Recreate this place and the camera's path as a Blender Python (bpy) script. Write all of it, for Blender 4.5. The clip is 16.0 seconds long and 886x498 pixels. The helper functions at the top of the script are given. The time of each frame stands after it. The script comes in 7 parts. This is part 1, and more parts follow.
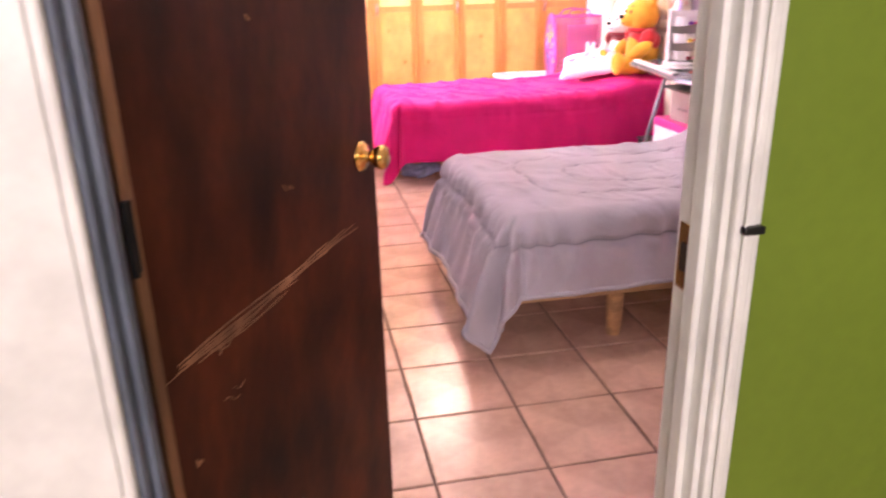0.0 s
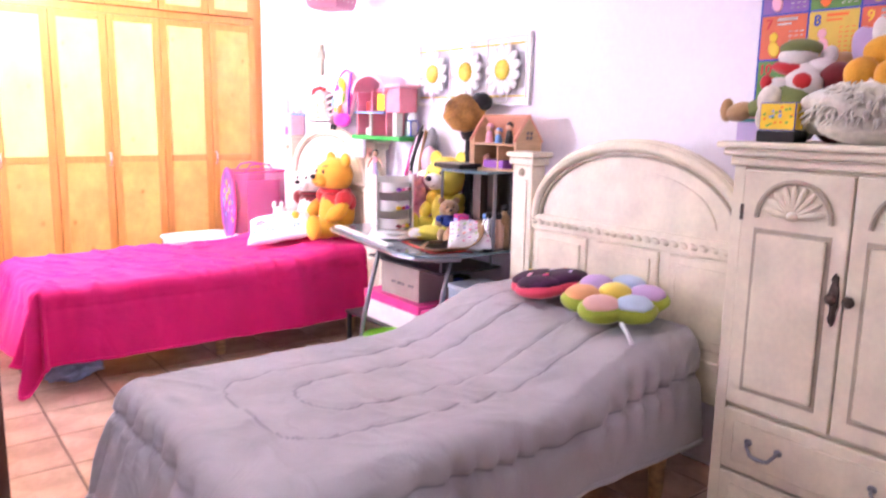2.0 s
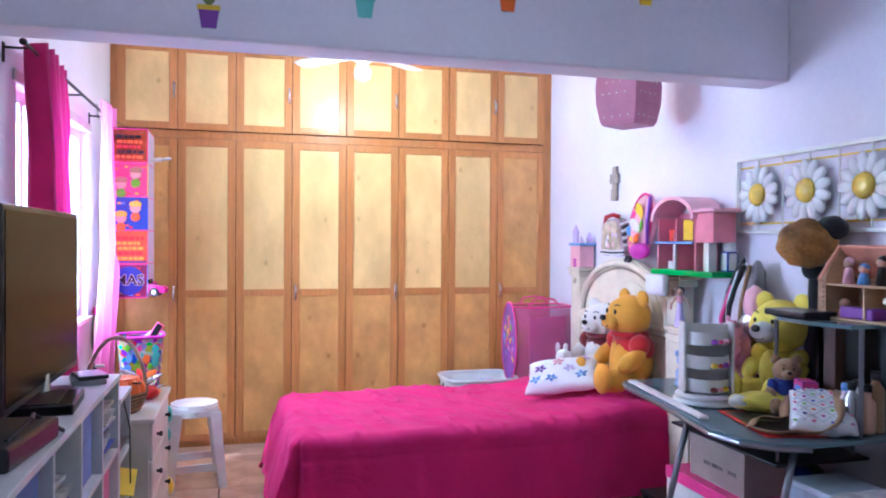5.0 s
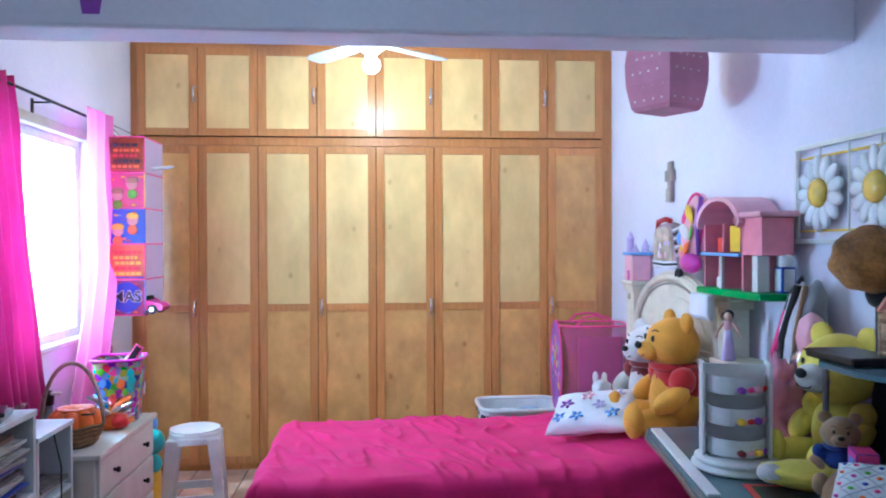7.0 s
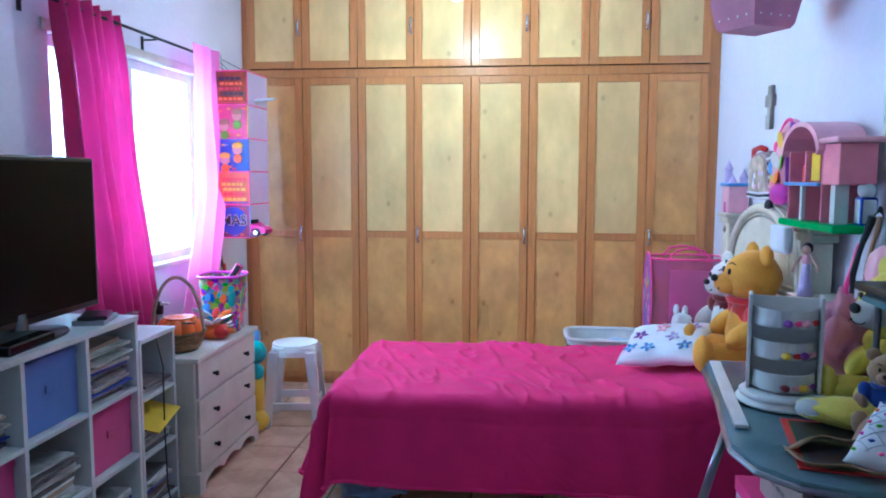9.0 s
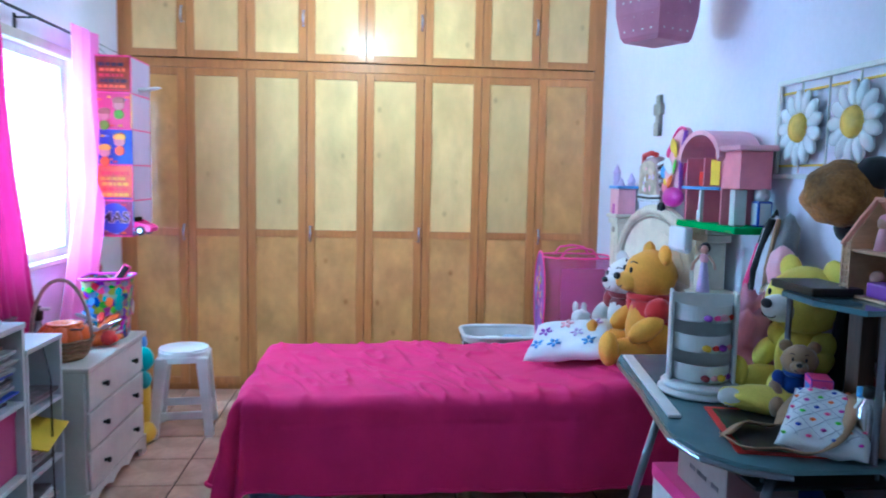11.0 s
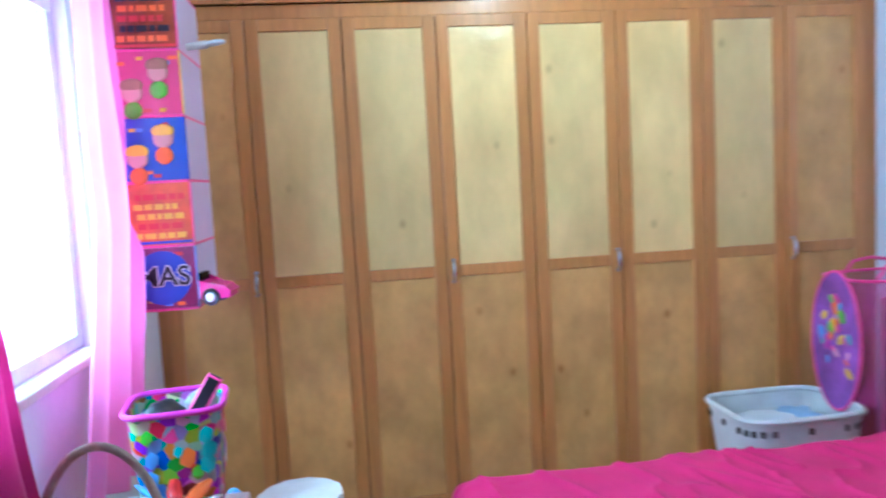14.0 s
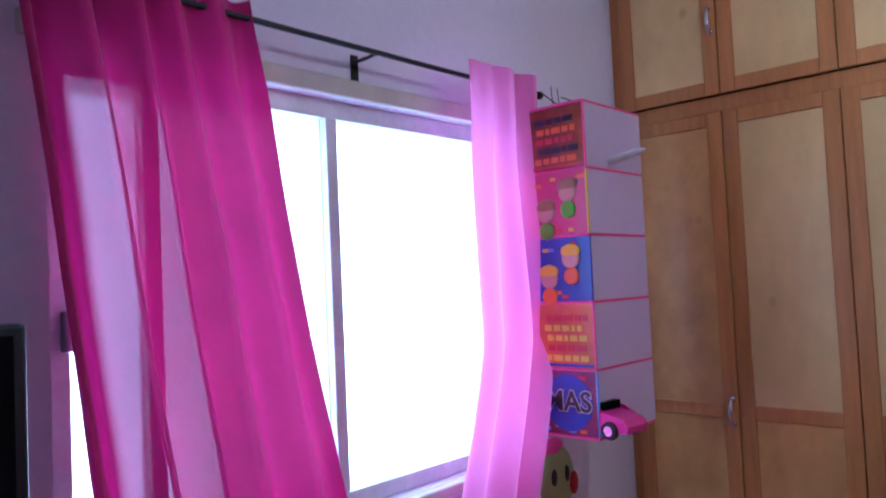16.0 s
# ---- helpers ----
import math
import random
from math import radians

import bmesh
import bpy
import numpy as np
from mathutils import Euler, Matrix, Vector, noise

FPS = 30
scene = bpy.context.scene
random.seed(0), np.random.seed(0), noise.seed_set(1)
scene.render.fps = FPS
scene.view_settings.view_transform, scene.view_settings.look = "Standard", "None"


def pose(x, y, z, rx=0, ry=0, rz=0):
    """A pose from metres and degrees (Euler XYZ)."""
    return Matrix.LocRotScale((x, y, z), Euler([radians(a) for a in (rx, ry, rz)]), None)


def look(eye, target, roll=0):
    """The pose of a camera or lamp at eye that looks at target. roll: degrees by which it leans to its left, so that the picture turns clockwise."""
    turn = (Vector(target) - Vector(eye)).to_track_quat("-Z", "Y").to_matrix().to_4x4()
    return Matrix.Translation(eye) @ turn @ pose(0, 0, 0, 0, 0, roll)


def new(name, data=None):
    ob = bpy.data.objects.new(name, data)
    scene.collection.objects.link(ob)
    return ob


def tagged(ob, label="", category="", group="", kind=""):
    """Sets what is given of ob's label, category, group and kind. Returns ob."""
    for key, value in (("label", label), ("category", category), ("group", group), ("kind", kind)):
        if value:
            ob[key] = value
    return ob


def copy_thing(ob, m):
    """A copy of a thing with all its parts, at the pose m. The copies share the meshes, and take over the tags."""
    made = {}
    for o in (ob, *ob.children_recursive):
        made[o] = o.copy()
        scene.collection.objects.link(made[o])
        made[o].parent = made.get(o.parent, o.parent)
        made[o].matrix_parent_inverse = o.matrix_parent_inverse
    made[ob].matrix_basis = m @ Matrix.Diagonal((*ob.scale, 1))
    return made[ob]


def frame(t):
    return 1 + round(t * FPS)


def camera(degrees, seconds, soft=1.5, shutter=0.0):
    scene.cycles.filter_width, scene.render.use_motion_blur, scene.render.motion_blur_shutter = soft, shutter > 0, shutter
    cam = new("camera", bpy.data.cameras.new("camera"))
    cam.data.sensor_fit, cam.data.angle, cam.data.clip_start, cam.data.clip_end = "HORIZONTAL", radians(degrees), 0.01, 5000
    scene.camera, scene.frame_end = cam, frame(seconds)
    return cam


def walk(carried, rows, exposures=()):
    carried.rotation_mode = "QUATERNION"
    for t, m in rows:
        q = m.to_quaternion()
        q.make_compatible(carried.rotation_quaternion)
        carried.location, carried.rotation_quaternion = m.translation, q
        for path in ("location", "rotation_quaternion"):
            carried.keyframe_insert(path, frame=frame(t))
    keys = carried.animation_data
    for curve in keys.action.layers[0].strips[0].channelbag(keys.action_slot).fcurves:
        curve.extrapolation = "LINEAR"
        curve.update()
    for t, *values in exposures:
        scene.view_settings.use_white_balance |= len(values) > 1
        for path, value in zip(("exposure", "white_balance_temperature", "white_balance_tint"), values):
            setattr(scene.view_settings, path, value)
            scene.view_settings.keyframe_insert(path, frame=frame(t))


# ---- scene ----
cam = camera(61.9, 16.0, 1.9, 0.4)
PATH = [
    (0, (0.39, 0.414, 1.328), (0.746, 2.259, 0.644), -1.4),
    (0.5, (0.442, 0.595, 1.336), (1.032, 2.408, 0.732), -1.6),
    (1, (0.492, 0.83, 1.37), (1.167, 2.632, 0.825), -1.2),
    (1.5, (0.494, 1.075, 1.403), (1.46, 2.767, 0.951), -0.4),
    (2, (0.477, 1.255, 1.438), (1.675, 2.818, 1.092), 1.0),
    (2.5, (0.483, 1.332, 1.474), (1.747, 2.87, 1.286), 0.8),
    (3, (0.489, 1.388, 1.484), (1.686, 2.985, 1.354), 0.3),
    (3.5, (0.551, 1.472, 1.49), (1.586, 3.181, 1.405), -0.9),
    (4, (0.606, 1.59, 1.485), (1.487, 3.385, 1.42), -1.0),
    (4.5, (0.711, 1.746, 1.485), (1.343, 3.643, 1.429), -1.8),
    (4.7, (0.745, 1.809, 1.469), (1.324, 3.723, 1.432), -0.9),
    (7, (1.589, 2.338, 1.527), (1.752, 4.331, 1.509), -0.2),
    (7.6, (1.7, 2.397, 1.496), (1.727, 4.392, 1.363), -0.5),
    (8, (1.729, 2.373, 1.491), (1.701, 4.365, 1.317), -0.5),
    (8.2, (1.782, 2.357, 1.509), (1.6, 4.339, 1.305), -1.1),
    (10.5, (1.968, 2.155, 1.477), (1.809, 4.141, 1.301), 2.7),
    (11, (1.642, 2.293, 1.499), (1.817, 4.276, 1.303), 1.2),
    (11.5, (1.356, 2.527, 1.47), (1.677, 4.494, 1.294), 2.0),
    (12, (1.092, 2.818, 1.468), (1.417, 4.783, 1.287), 1.5),
    (12.5, (0.805, 3.132, 1.5), (1.454, 5.017, 1.343), -0.8),
    (13, (0.787, 3.482, 1.486), (1.463, 5.356, 1.316), -0.8),
    (13.2, (0.786, 3.659, 1.51), (1.387, 5.558, 1.329), -1.2),
    (13.5, (0.792, 3.862, 1.484), (1.3, 5.789, 1.318), -1.3),
    (14, (0.753, 4.219, 1.476), (0.993, 6.196, 1.296), -3.1),
    (14.5, (0.809, 4.543, 1.475), (0.56, 6.516, 1.255), -3.7),
    (15, (1.06, 4.761, 1.513), (0.132, 6.517, 1.28), -0.9),
    (15.5, (1.228, 4.745, 1.537), (-0.021, 6.307, 1.533), -2.9),
    (16, (1.413, 4.717, 1.604), (0.059, 6.186, 1.692), -2.6),
]
EXPOSURES = [
    (0.0, 1.5, 6800, 40), (0.5, 1.6, 6350, 25), (1.0, 1.65, 6100, 18), (2.0, 1.5, 6000, 25), (2.7, 1.2, 5900, 28), (3.5, 0.6, 5450, 22), (4.5, 0.2, 4800, 9),
    (7.0, -0.2, 4180, -9), (8.2, -0.3, 3980, -12), (10.5, -0.25, 3820, -16), (12.5, -0.2, 3780, -19), (14.0, -0.4, 3950, -18),
    (15.0, -0.95, 4400, 0), (15.5, -1.25, 4450, 3), (16.0, -1.6, 4350, 11),
]
walk(cam, [(t, look(eye, target, roll)) for t, eye, target, roll in PATH], EXPOSURES)

# ---- light ----
world = bpy.data.worlds.new("sky")
scene.world = world
world.use_nodes = True
wn = world.node_tree.nodes
sky = wn.new("ShaderNodeTexSky")
sky.sky_type, sky.sun_disc = "NISHITA", False
sky.sun_elevation, sky.sun_rotation = radians(50), radians(250)
world.node_tree.links.new(sky.outputs[0], wn["Background"].inputs[0])
wn["Background"].inputs[1].default_value = 0.12


def lamp(name, kind, m, energy, color, **settings):
    data = bpy.data.lights.new(name, kind)
    data.energy, data.color = energy, color
    if kind == "AREA":
        data.shape, data.size, data.size_y = "RECTANGLE", settings["size"], settings["size_y"]
    if kind == "POINT":
        data.shadow_soft_size = settings["size"]
    if kind == "SUN":
        data.angle = settings["angle"]
    ob = new(name, data)
    ob.matrix_world = m
    return ob


lamp("sun", "SUN", look((-6, 2, 9), (0, 6, 0)), 2.5, (1.0, 0.95, 0.88), angle=radians(0.5))
lamp("window_daylight", "AREA", look((-0.22, 5.95, 1.56), (3, 5.95, 1.35)), 70, (0.84, 0.92, 1.0), size=1.36, size_y=0.95)
lamp("bulb_light", "POINT", pose(1.53, 6.50, 2.50), 33, (1.0, 0.86, 0.65), size=0.06)
# unseen bulb, assumed from cornice shade, added to brighten the near half
lamp("added_ceiling_bulb_light", "POINT", pose(1.35, 3.05, 2.66), 9.5, (1.0, 0.95, 0.90), size=0.05)
# unseen fill added in the closed hall, aimed through the doorway
lamp("hall_fill", "AREA", look((0.0, -1.25, 1.7), (0.7, 1.5, 1.1)), 25, (1.0, 0.97, 0.92), size=1.2, size_y=1.2)


# ---- materials ----
def material(name, color, rough=0.6, metal=0.0, vary=0.12, scale=6.0, bump=0.1, fine=60.0, sheen=0.0, coat=0.0,
             stretch=(1, 1, 1), pieces=0.0, dark=None, alpha=1.0, transmit=0.0, emit=0.0):
    m = bpy.data.materials.new(name)
    m.use_nodes = True
    nt = m.node_tree
    b = nt.nodes["Principled BSDF"]
    b.inputs["Roughness"].default_value, b.inputs["Metallic"].default_value = rough, metal
    b.inputs["Sheen Weight"].default_value, b.inputs["Coat Weight"].default_value = sheen, coat
    b.inputs["Coat Roughness"].default_value = 0.13
    b.inputs["Alpha"].default_value, b.inputs["Transmission Weight"].default_value = alpha, transmit
    tc = nt.nodes.new("ShaderNodeTexCoord")
    mp = nt.nodes.new("ShaderNodeMapping")
    mp.inputs["Scale"].default_value = stretch
    nt.links.new(tc.outputs["Object"], mp.inputs[0])
    big, small = nt.nodes.new("ShaderNodeTexNoise"), nt.nodes.new("ShaderNodeTexNoise")
    big.inputs["Scale"].default_value, small.inputs["Scale"].default_value = scale, fine
    big.inputs["Detail"].default_value, small.inputs["Detail"].default_value = 4, 3
    nt.links.new(mp.outputs[0], big.inputs["Vector"])
    nt.links.new(mp.outputs[0], small.inputs["Vector"])
    low = dark if dark else tuple(max(0.0, c * (1 - 2.2 * vary)) for c in color)
    high = tuple(min(1.0, c * (1 + vary)) for c in color)
    ramp = nt.nodes.new("ShaderNodeValToRGB")
    ramp.color_ramp.elements[0].position, ramp.color_ramp.elements[1].position = 0.3, 0.68
    ramp.color_ramp.elements[0].color, ramp.color_ramp.elements[1].color = (*low, 1), (*high, 1)
    nt.links.new(big.outputs[0], ramp.inputs[0])
    mix = nt.nodes.new("ShaderNodeMix")
    mix.data_type, mix.blend_type = "RGBA", "MULTIPLY"
    mix.inputs["Factor"].default_value = min(1.0, vary * 2.5)
    grain = nt.nodes.new("ShaderNodeValToRGB")
    grain.color_ramp.elements[0].position, grain.color_ramp.elements[1].position = 0.25, 0.7
    grain.color_ramp.elements[0].color, grain.color_ramp.elements[1].color = (0.55, 0.55, 0.55, 1), (1, 1, 1, 1)
    nt.links.new(small.outputs[0], grain.inputs[0])
    nt.links.new(ramp.outputs[0], mix.inputs["A"])
    nt.links.new(grain.outputs[0], mix.inputs["B"])
    result = mix.outputs["Result"]
    if pieces:
        info = nt.nodes.new("ShaderNodeObjectInfo")
        hsv = nt.nodes.new("ShaderNodeHueSaturation")
        rng = nt.nodes.new("ShaderNodeMapRange")
        rng.inputs["To Min"].default_value, rng.inputs["To Max"].default_value = 1 - pieces, 1 + pieces
        nt.links.new(info.outputs["Random"], rng.inputs["Value"])
        nt.links.new(rng.outputs[0], hsv.inputs["Value"])
        nt.links.new(result, hsv.inputs["Color"])
        result = hsv.outputs[0]
    nt.links.new(result, b.inputs["Base Color"])
    if emit:
        b.inputs["Emission Color"].default_value = (*color, 1)
        b.inputs["Emission Strength"].default_value = emit
    if bump:
        bp = nt.nodes.new("ShaderNodeBump")
        bp.inputs["Strength"].default_value, bp.inputs["Distance"].default_value = bump, 0.004
        nt.links.new(small.outputs[0], bp.inputs["Height"])
        nt.links.new(bp.outputs[0], b.inputs["Normal"])
    return m


def fabric(name, color, vary=0.1, sheen=0.25, fine=250.0, bump=0.2, alpha=1.0):
    return material(name, color, 0.9, 0, vary, 5, bump, fine, sheen, alpha=alpha)


def dull(m, level):
    """Lowers a surface's mirror-like gloss."""
    m.node_tree.nodes["Principled BSDF"].inputs["Specular IOR Level"].default_value = level
    return m


def creased(m, scale=5.0, depth=0.05):
    """Adds soft wrinkles to a cloth's relief."""
    nt = m.node_tree
    b = nt.nodes["Principled BSDF"]
    tc, n1, bp = nt.nodes.new("ShaderNodeTexCoord"), nt.nodes.new("ShaderNodeTexNoise"), nt.nodes.new("ShaderNodeBump")
    n1.inputs["Scale"].default_value, n1.inputs["Detail"].default_value, n1.inputs["Distortion"].default_value = scale, 3.5, 1.6
    bp.inputs["Strength"].default_value, bp.inputs["Distance"].default_value = 0.55, depth
    nt.links.new(tc.outputs["Object"], n1.inputs["Vector"])
    nt.links.new(n1.outputs[0], bp.inputs["Height"])
    old = b.inputs["Normal"].links[0].from_node
    nt.links.new(bp.outputs[0], old.inputs["Normal"])
    return m


def knotted(m, strength):
    """Adds scattered darker knots to a wood."""
    nt = m.node_tree
    b = nt.nodes["Principled BSDF"]
    tc, mp, vo, rp, mx = (nt.nodes.new(k) for k in ("ShaderNodeTexCoord", "ShaderNodeMapping", "ShaderNodeTexVoronoi", "ShaderNodeValToRGB", "ShaderNodeMix"))
    mp.inputs["Scale"].default_value = (1.0, 1.0, 0.75)
    vo.inputs["Scale"].default_value = 6.0
    rp.color_ramp.elements[0].position, rp.color_ramp.elements[1].position = 0.02, 0.13
    rp.color_ramp.elements[0].color, rp.color_ramp.elements[1].color = (0.42, 0.30, 0.20, 1), (1, 1, 1, 1)
    mx.data_type, mx.blend_type = "RGBA", "MULTIPLY"
    mx.inputs["Factor"].default_value = strength
    nt.links.new(tc.outputs["Object"], mp.inputs[0])
    nt.links.new(mp.outputs[0], vo.inputs["Vector"])
    nt.links.new(vo.outputs["Distance"], rp.inputs[0])
    nt.links.new(b.inputs["Base Color"].links[0].from_socket, mx.inputs["A"])
    nt.links.new(rp.outputs[0], mx.inputs["B"])
    nt.links.new(mx.outputs["Result"], b.inputs["Base Color"])
    return m


def printed(name, scale, sat=1.4, value=0.75, rough=0.4):
    """A glossy print of small patches in many colours."""
    m = material(name, (0.6, 0.4, 0.4), rough, 0, 0.05, 6, 0.02, 40)
    nt = m.node_tree
    b = nt.nodes["Principled BSDF"]
    tc, vo, hs = (nt.nodes.new(k) for k in ("ShaderNodeTexCoord", "ShaderNodeTexVoronoi", "ShaderNodeHueSaturation"))
    vo.inputs["Scale"].default_value = scale
    hs.inputs["Saturation"].default_value, hs.inputs["Value"].default_value = sat, value
    nt.links.new(tc.outputs["Object"], vo.inputs["Vector"])
    nt.links.new(vo.outputs["Color"], hs.inputs["Color"])
    nt.links.new(hs.outputs[0], b.inputs["Base Color"])
    return m


def plastic(name, color, rough=0.35, vary=0.05, alpha=1.0, transmit=0.0):
    return material(name, color, rough, 0, vary, 8, 0.03, 40, alpha=alpha, transmit=transmit)


def translucent(name, color, share=0.5, rough=0.8, streak=0.12, sheer=0.0):
    m = material(name, color, rough, 0, streak, 5, 0.15, 220, 0.2)
    nt = m.node_tree
    b = nt.nodes["Principled BSDF"]
    t = nt.nodes.new("ShaderNodeBsdfTranslucent")
    t.inputs[0].default_value = (*color, 1)
    mx = nt.nodes.new("ShaderNodeMixShader")
    mx.inputs[0].default_value = share
    nt.links.new(b.outputs[0], mx.inputs[1])
    nt.links.new(t.outputs[0], mx.inputs[2])
    nt.links.new(mx.outputs[0], nt.nodes["Material Output"].inputs[0])
    if sheer:
        clear, weave = nt.nodes.new("ShaderNodeBsdfTransparent"), nt.nodes.new("ShaderNodeMixShader")
        clear.inputs[0].default_value = (1.0, 0.72, 0.88, 1)
        weave.inputs[0].default_value = sheer
        nt.links.new(mx.outputs[0], weave.inputs[1])
        nt.links.new(clear.outputs[0], weave.inputs[2])
        nt.links.new(weave.outputs[0], nt.nodes["Material Output"].inputs[0])
    return m


def daylight_banded(m):
    """Opens the weave in two bands that run down the cloth, placed across its width; they paint in daylight seen
    through single layers.
    """
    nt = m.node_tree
    uv, sp, close, loose, nz, mottle, add = (nt.nodes.new("ShaderNode" + k) for k in ("UVMap", "SeparateXYZ", "ValToRGB", "ValToRGB", "TexNoise", "Math", "Math"))
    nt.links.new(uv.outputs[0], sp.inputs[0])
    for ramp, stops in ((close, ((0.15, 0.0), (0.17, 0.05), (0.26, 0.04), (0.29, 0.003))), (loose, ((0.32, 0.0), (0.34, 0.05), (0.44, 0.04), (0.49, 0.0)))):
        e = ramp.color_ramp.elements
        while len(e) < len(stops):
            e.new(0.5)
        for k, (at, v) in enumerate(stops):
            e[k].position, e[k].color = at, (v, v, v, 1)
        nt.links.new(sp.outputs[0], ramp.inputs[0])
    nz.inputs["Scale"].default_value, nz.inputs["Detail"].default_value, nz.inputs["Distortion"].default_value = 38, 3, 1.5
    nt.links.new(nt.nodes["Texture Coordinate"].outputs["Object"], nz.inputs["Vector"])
    mottle.operation, add.operation = "MULTIPLY", "ADD"
    nt.links.new(loose.outputs[0], mottle.inputs[0])
    nt.links.new(nz.outputs[0], mottle.inputs[1])
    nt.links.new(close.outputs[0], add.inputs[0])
    nt.links.new(mottle.outputs[0], add.inputs[1])
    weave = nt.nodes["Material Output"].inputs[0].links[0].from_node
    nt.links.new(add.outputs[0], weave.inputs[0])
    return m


LILAC = material("lilac_wall_paint", (0.84, 0.81, 0.90), 0.75, 0, 0.04, 1.2, 0.25, 45)
CEILING = material("ceiling_paint", (0.85, 0.83, 0.90), 0.85, 0, 0.04, 1.2, 0.2, 40)
GREEN = material("green_wall_paint", (0.17, 0.275, 0.024), 0.6, 0, 0.07, 1.5, 0.25, 40)
JAMB = material("chipped_white_enamel", (0.84, 0.87, 0.83), 0.4, 0, 0.07, 7, 0.15, 30)
GREYBLUE = material("grey_blue_jamb", (0.13, 0.17, 0.22), 0.5, 0, 0.1, 9, 0.1, 40)
TILE = material("terracotta_floor_tile", (0.66, 0.435, 0.31), 0.26, 0, 0.12, 5, 0.06, 30, pieces=0.07)
GROUT = material("dark_grout", (0.13, 0.08, 0.06), 0.9, 0, 0.15, 8, 0.2, 90)
DOORWOOD = dull(material("dark_mahogany_veneer", (0.078, 0.017, 0.005), 0.5, 0, 0.3, 3.6, 0.08, 28, stretch=(1.6, 5, 0.9), dark=(0.0055, 0.0018, 0.001)), 0.16)
BAREWOOD = material("scraped_bare_wood", (0.34, 0.16, 0.07), 0.7, 0, 0.3, 9, 0.2, 60, stretch=(1, 1, 0.2))
BRASS = material("polished_brass", (0.72, 0.45, 0.12), 0.16, 1.0, 0.06, 6, 0.0)
PINE = material("varnished_pine_rail", (0.57, 0.245, 0.06), 0.34, 0, 0.07, 5, 0.06, 40, stretch=(9, 9, 0.7), pieces=0.08, coat=0.25)
PLY = creased(knotted(material("varnished_birch_plywood", (0.86, 0.61, 0.235), 0.28, 0, 0.05, 2.6, 0.03, 14, stretch=(1.8, 1.8, 0.9), pieces=0.09, coat=0.4, dark=(0.70, 0.48, 0.18)), 0.5), 2.4, 0.02)
KNOTPINE = creased(knotted(material("varnished_knotty_plywood", (0.78, 0.425, 0.125), 0.27, 0, 0.06, 3.6, 0.03, 16, stretch=(1.6, 1.6, 1.1), pieces=0.09, coat=0.4, dark=(0.56, 0.31, 0.095)), 0.6), 2.8, 0.026)
# near-black colour that puts in the shade of gaps, holes and slots
GAP = material("opening_shade", (0.03, 0.018, 0.01), 0.9, 0, 0.1, 5, 0)
CHROME = material("worn_chrome", (0.72, 0.72, 0.70), 0.22, 1.0, 0.06, 9, 0.0)
CREAM = material("antiqued_cream_paint", (0.80, 0.735, 0.58), 0.45, 0, 0.07, 6, 0.1, 50)
# darker cream for grooves, beads and rosettes
CREAMDARK = material("darker_cream", (0.46, 0.40, 0.30), 0.55, 0, 0.12, 6, 0.1, 50)
WHITE = material("white_melamine", (0.66, 0.68, 0.69), 0.42, 0, 0.04, 5, 0.04, 40)
WHITEPAINT = material("white_painted_wood", (0.69, 0.665, 0.59), 0.45, 0, 0.06, 6, 0.1, 50)
BLACK = plastic("black_plastic", (0.012, 0.012, 0.014), 0.3)
BLACKGLASS = dull(material("black_screen_glass", (0.004, 0.004, 0.005), 0.22, 0, 0.02, 5, 0), 0.06)
IRON = material("black_iron", (0.018, 0.018, 0.02), 0.45, 0.6, 0.1, 10, 0.05)
QUILTGREY = creased(fabric("grey_quilt_cotton", (0.42, 0.405, 0.44), 0.06, 0.1), 4.0, 0.03)
QUILTPINK = creased(fabric("hot_pink_quilt_cotton", (0.66, 0.008, 0.165), 0.05, 0.04), 3.6, 0.024)
BEDWOOD = material("raw_pine_bed_base", (0.55, 0.33, 0.15), 0.6, 0, 0.15, 5, 0.1, 50, stretch=(1, 9, 9))
MATTRESS = fabric("grey_mattress_ticking", (0.32, 0.31, 0.32))
CURTAIN = daylight_banded(translucent("pink_curtain_cotton", (0.50, 0.013, 0.15), 0.2, 0.85, sheer=0.004))
CURTAINPALE = translucent("pale_pink_satin", (0.88, 0.25, 0.56), 0.42, 0.3, 0.06)
GLASSM = material("frosted_window_glass", (0.95, 0.97, 1.0), 0.35, 0, 0.01, 5, 0, transmit=1.0)
DESKGLASS = material("smoked_desk_glass", (0.15, 0.225, 0.26), 0.07, 0, 0.06, 5, 0)
STEEL = material("grey_steel_tube", (0.28, 0.29, 0.32), 0.3, 0.9, 0.06, 8, 0)
ALU = material("white_aluminium_frame", (0.74, 0.76, 0.78), 0.4, 0.1, 0.08, 9, 0.05)


# ---- builders ----
def part(name, bm, mat, parent=None, label="", smooth=False):
    me = bpy.data.meshes.new(name)
    bm.normal_update()
    bm.to_mesh(me)
    bm.free()
    for m in (mat if isinstance(mat, (list, tuple)) else [mat]):
        me.materials.append(m)
    if smooth:
        for p in me.polygons:
            p.use_smooth = True
    ob = new(name, me)
    if parent is not None:
        ob.parent = parent
    if label:
        ob["label"] = label
    return ob


def thing(name, label, category, at=(0, 0, 0), turn=0.0, group="", kind=""):
    ob = new(name)
    ob.matrix_world = pose(*at, 0, 0, turn)
    return tagged(ob, label, category, group, kind)


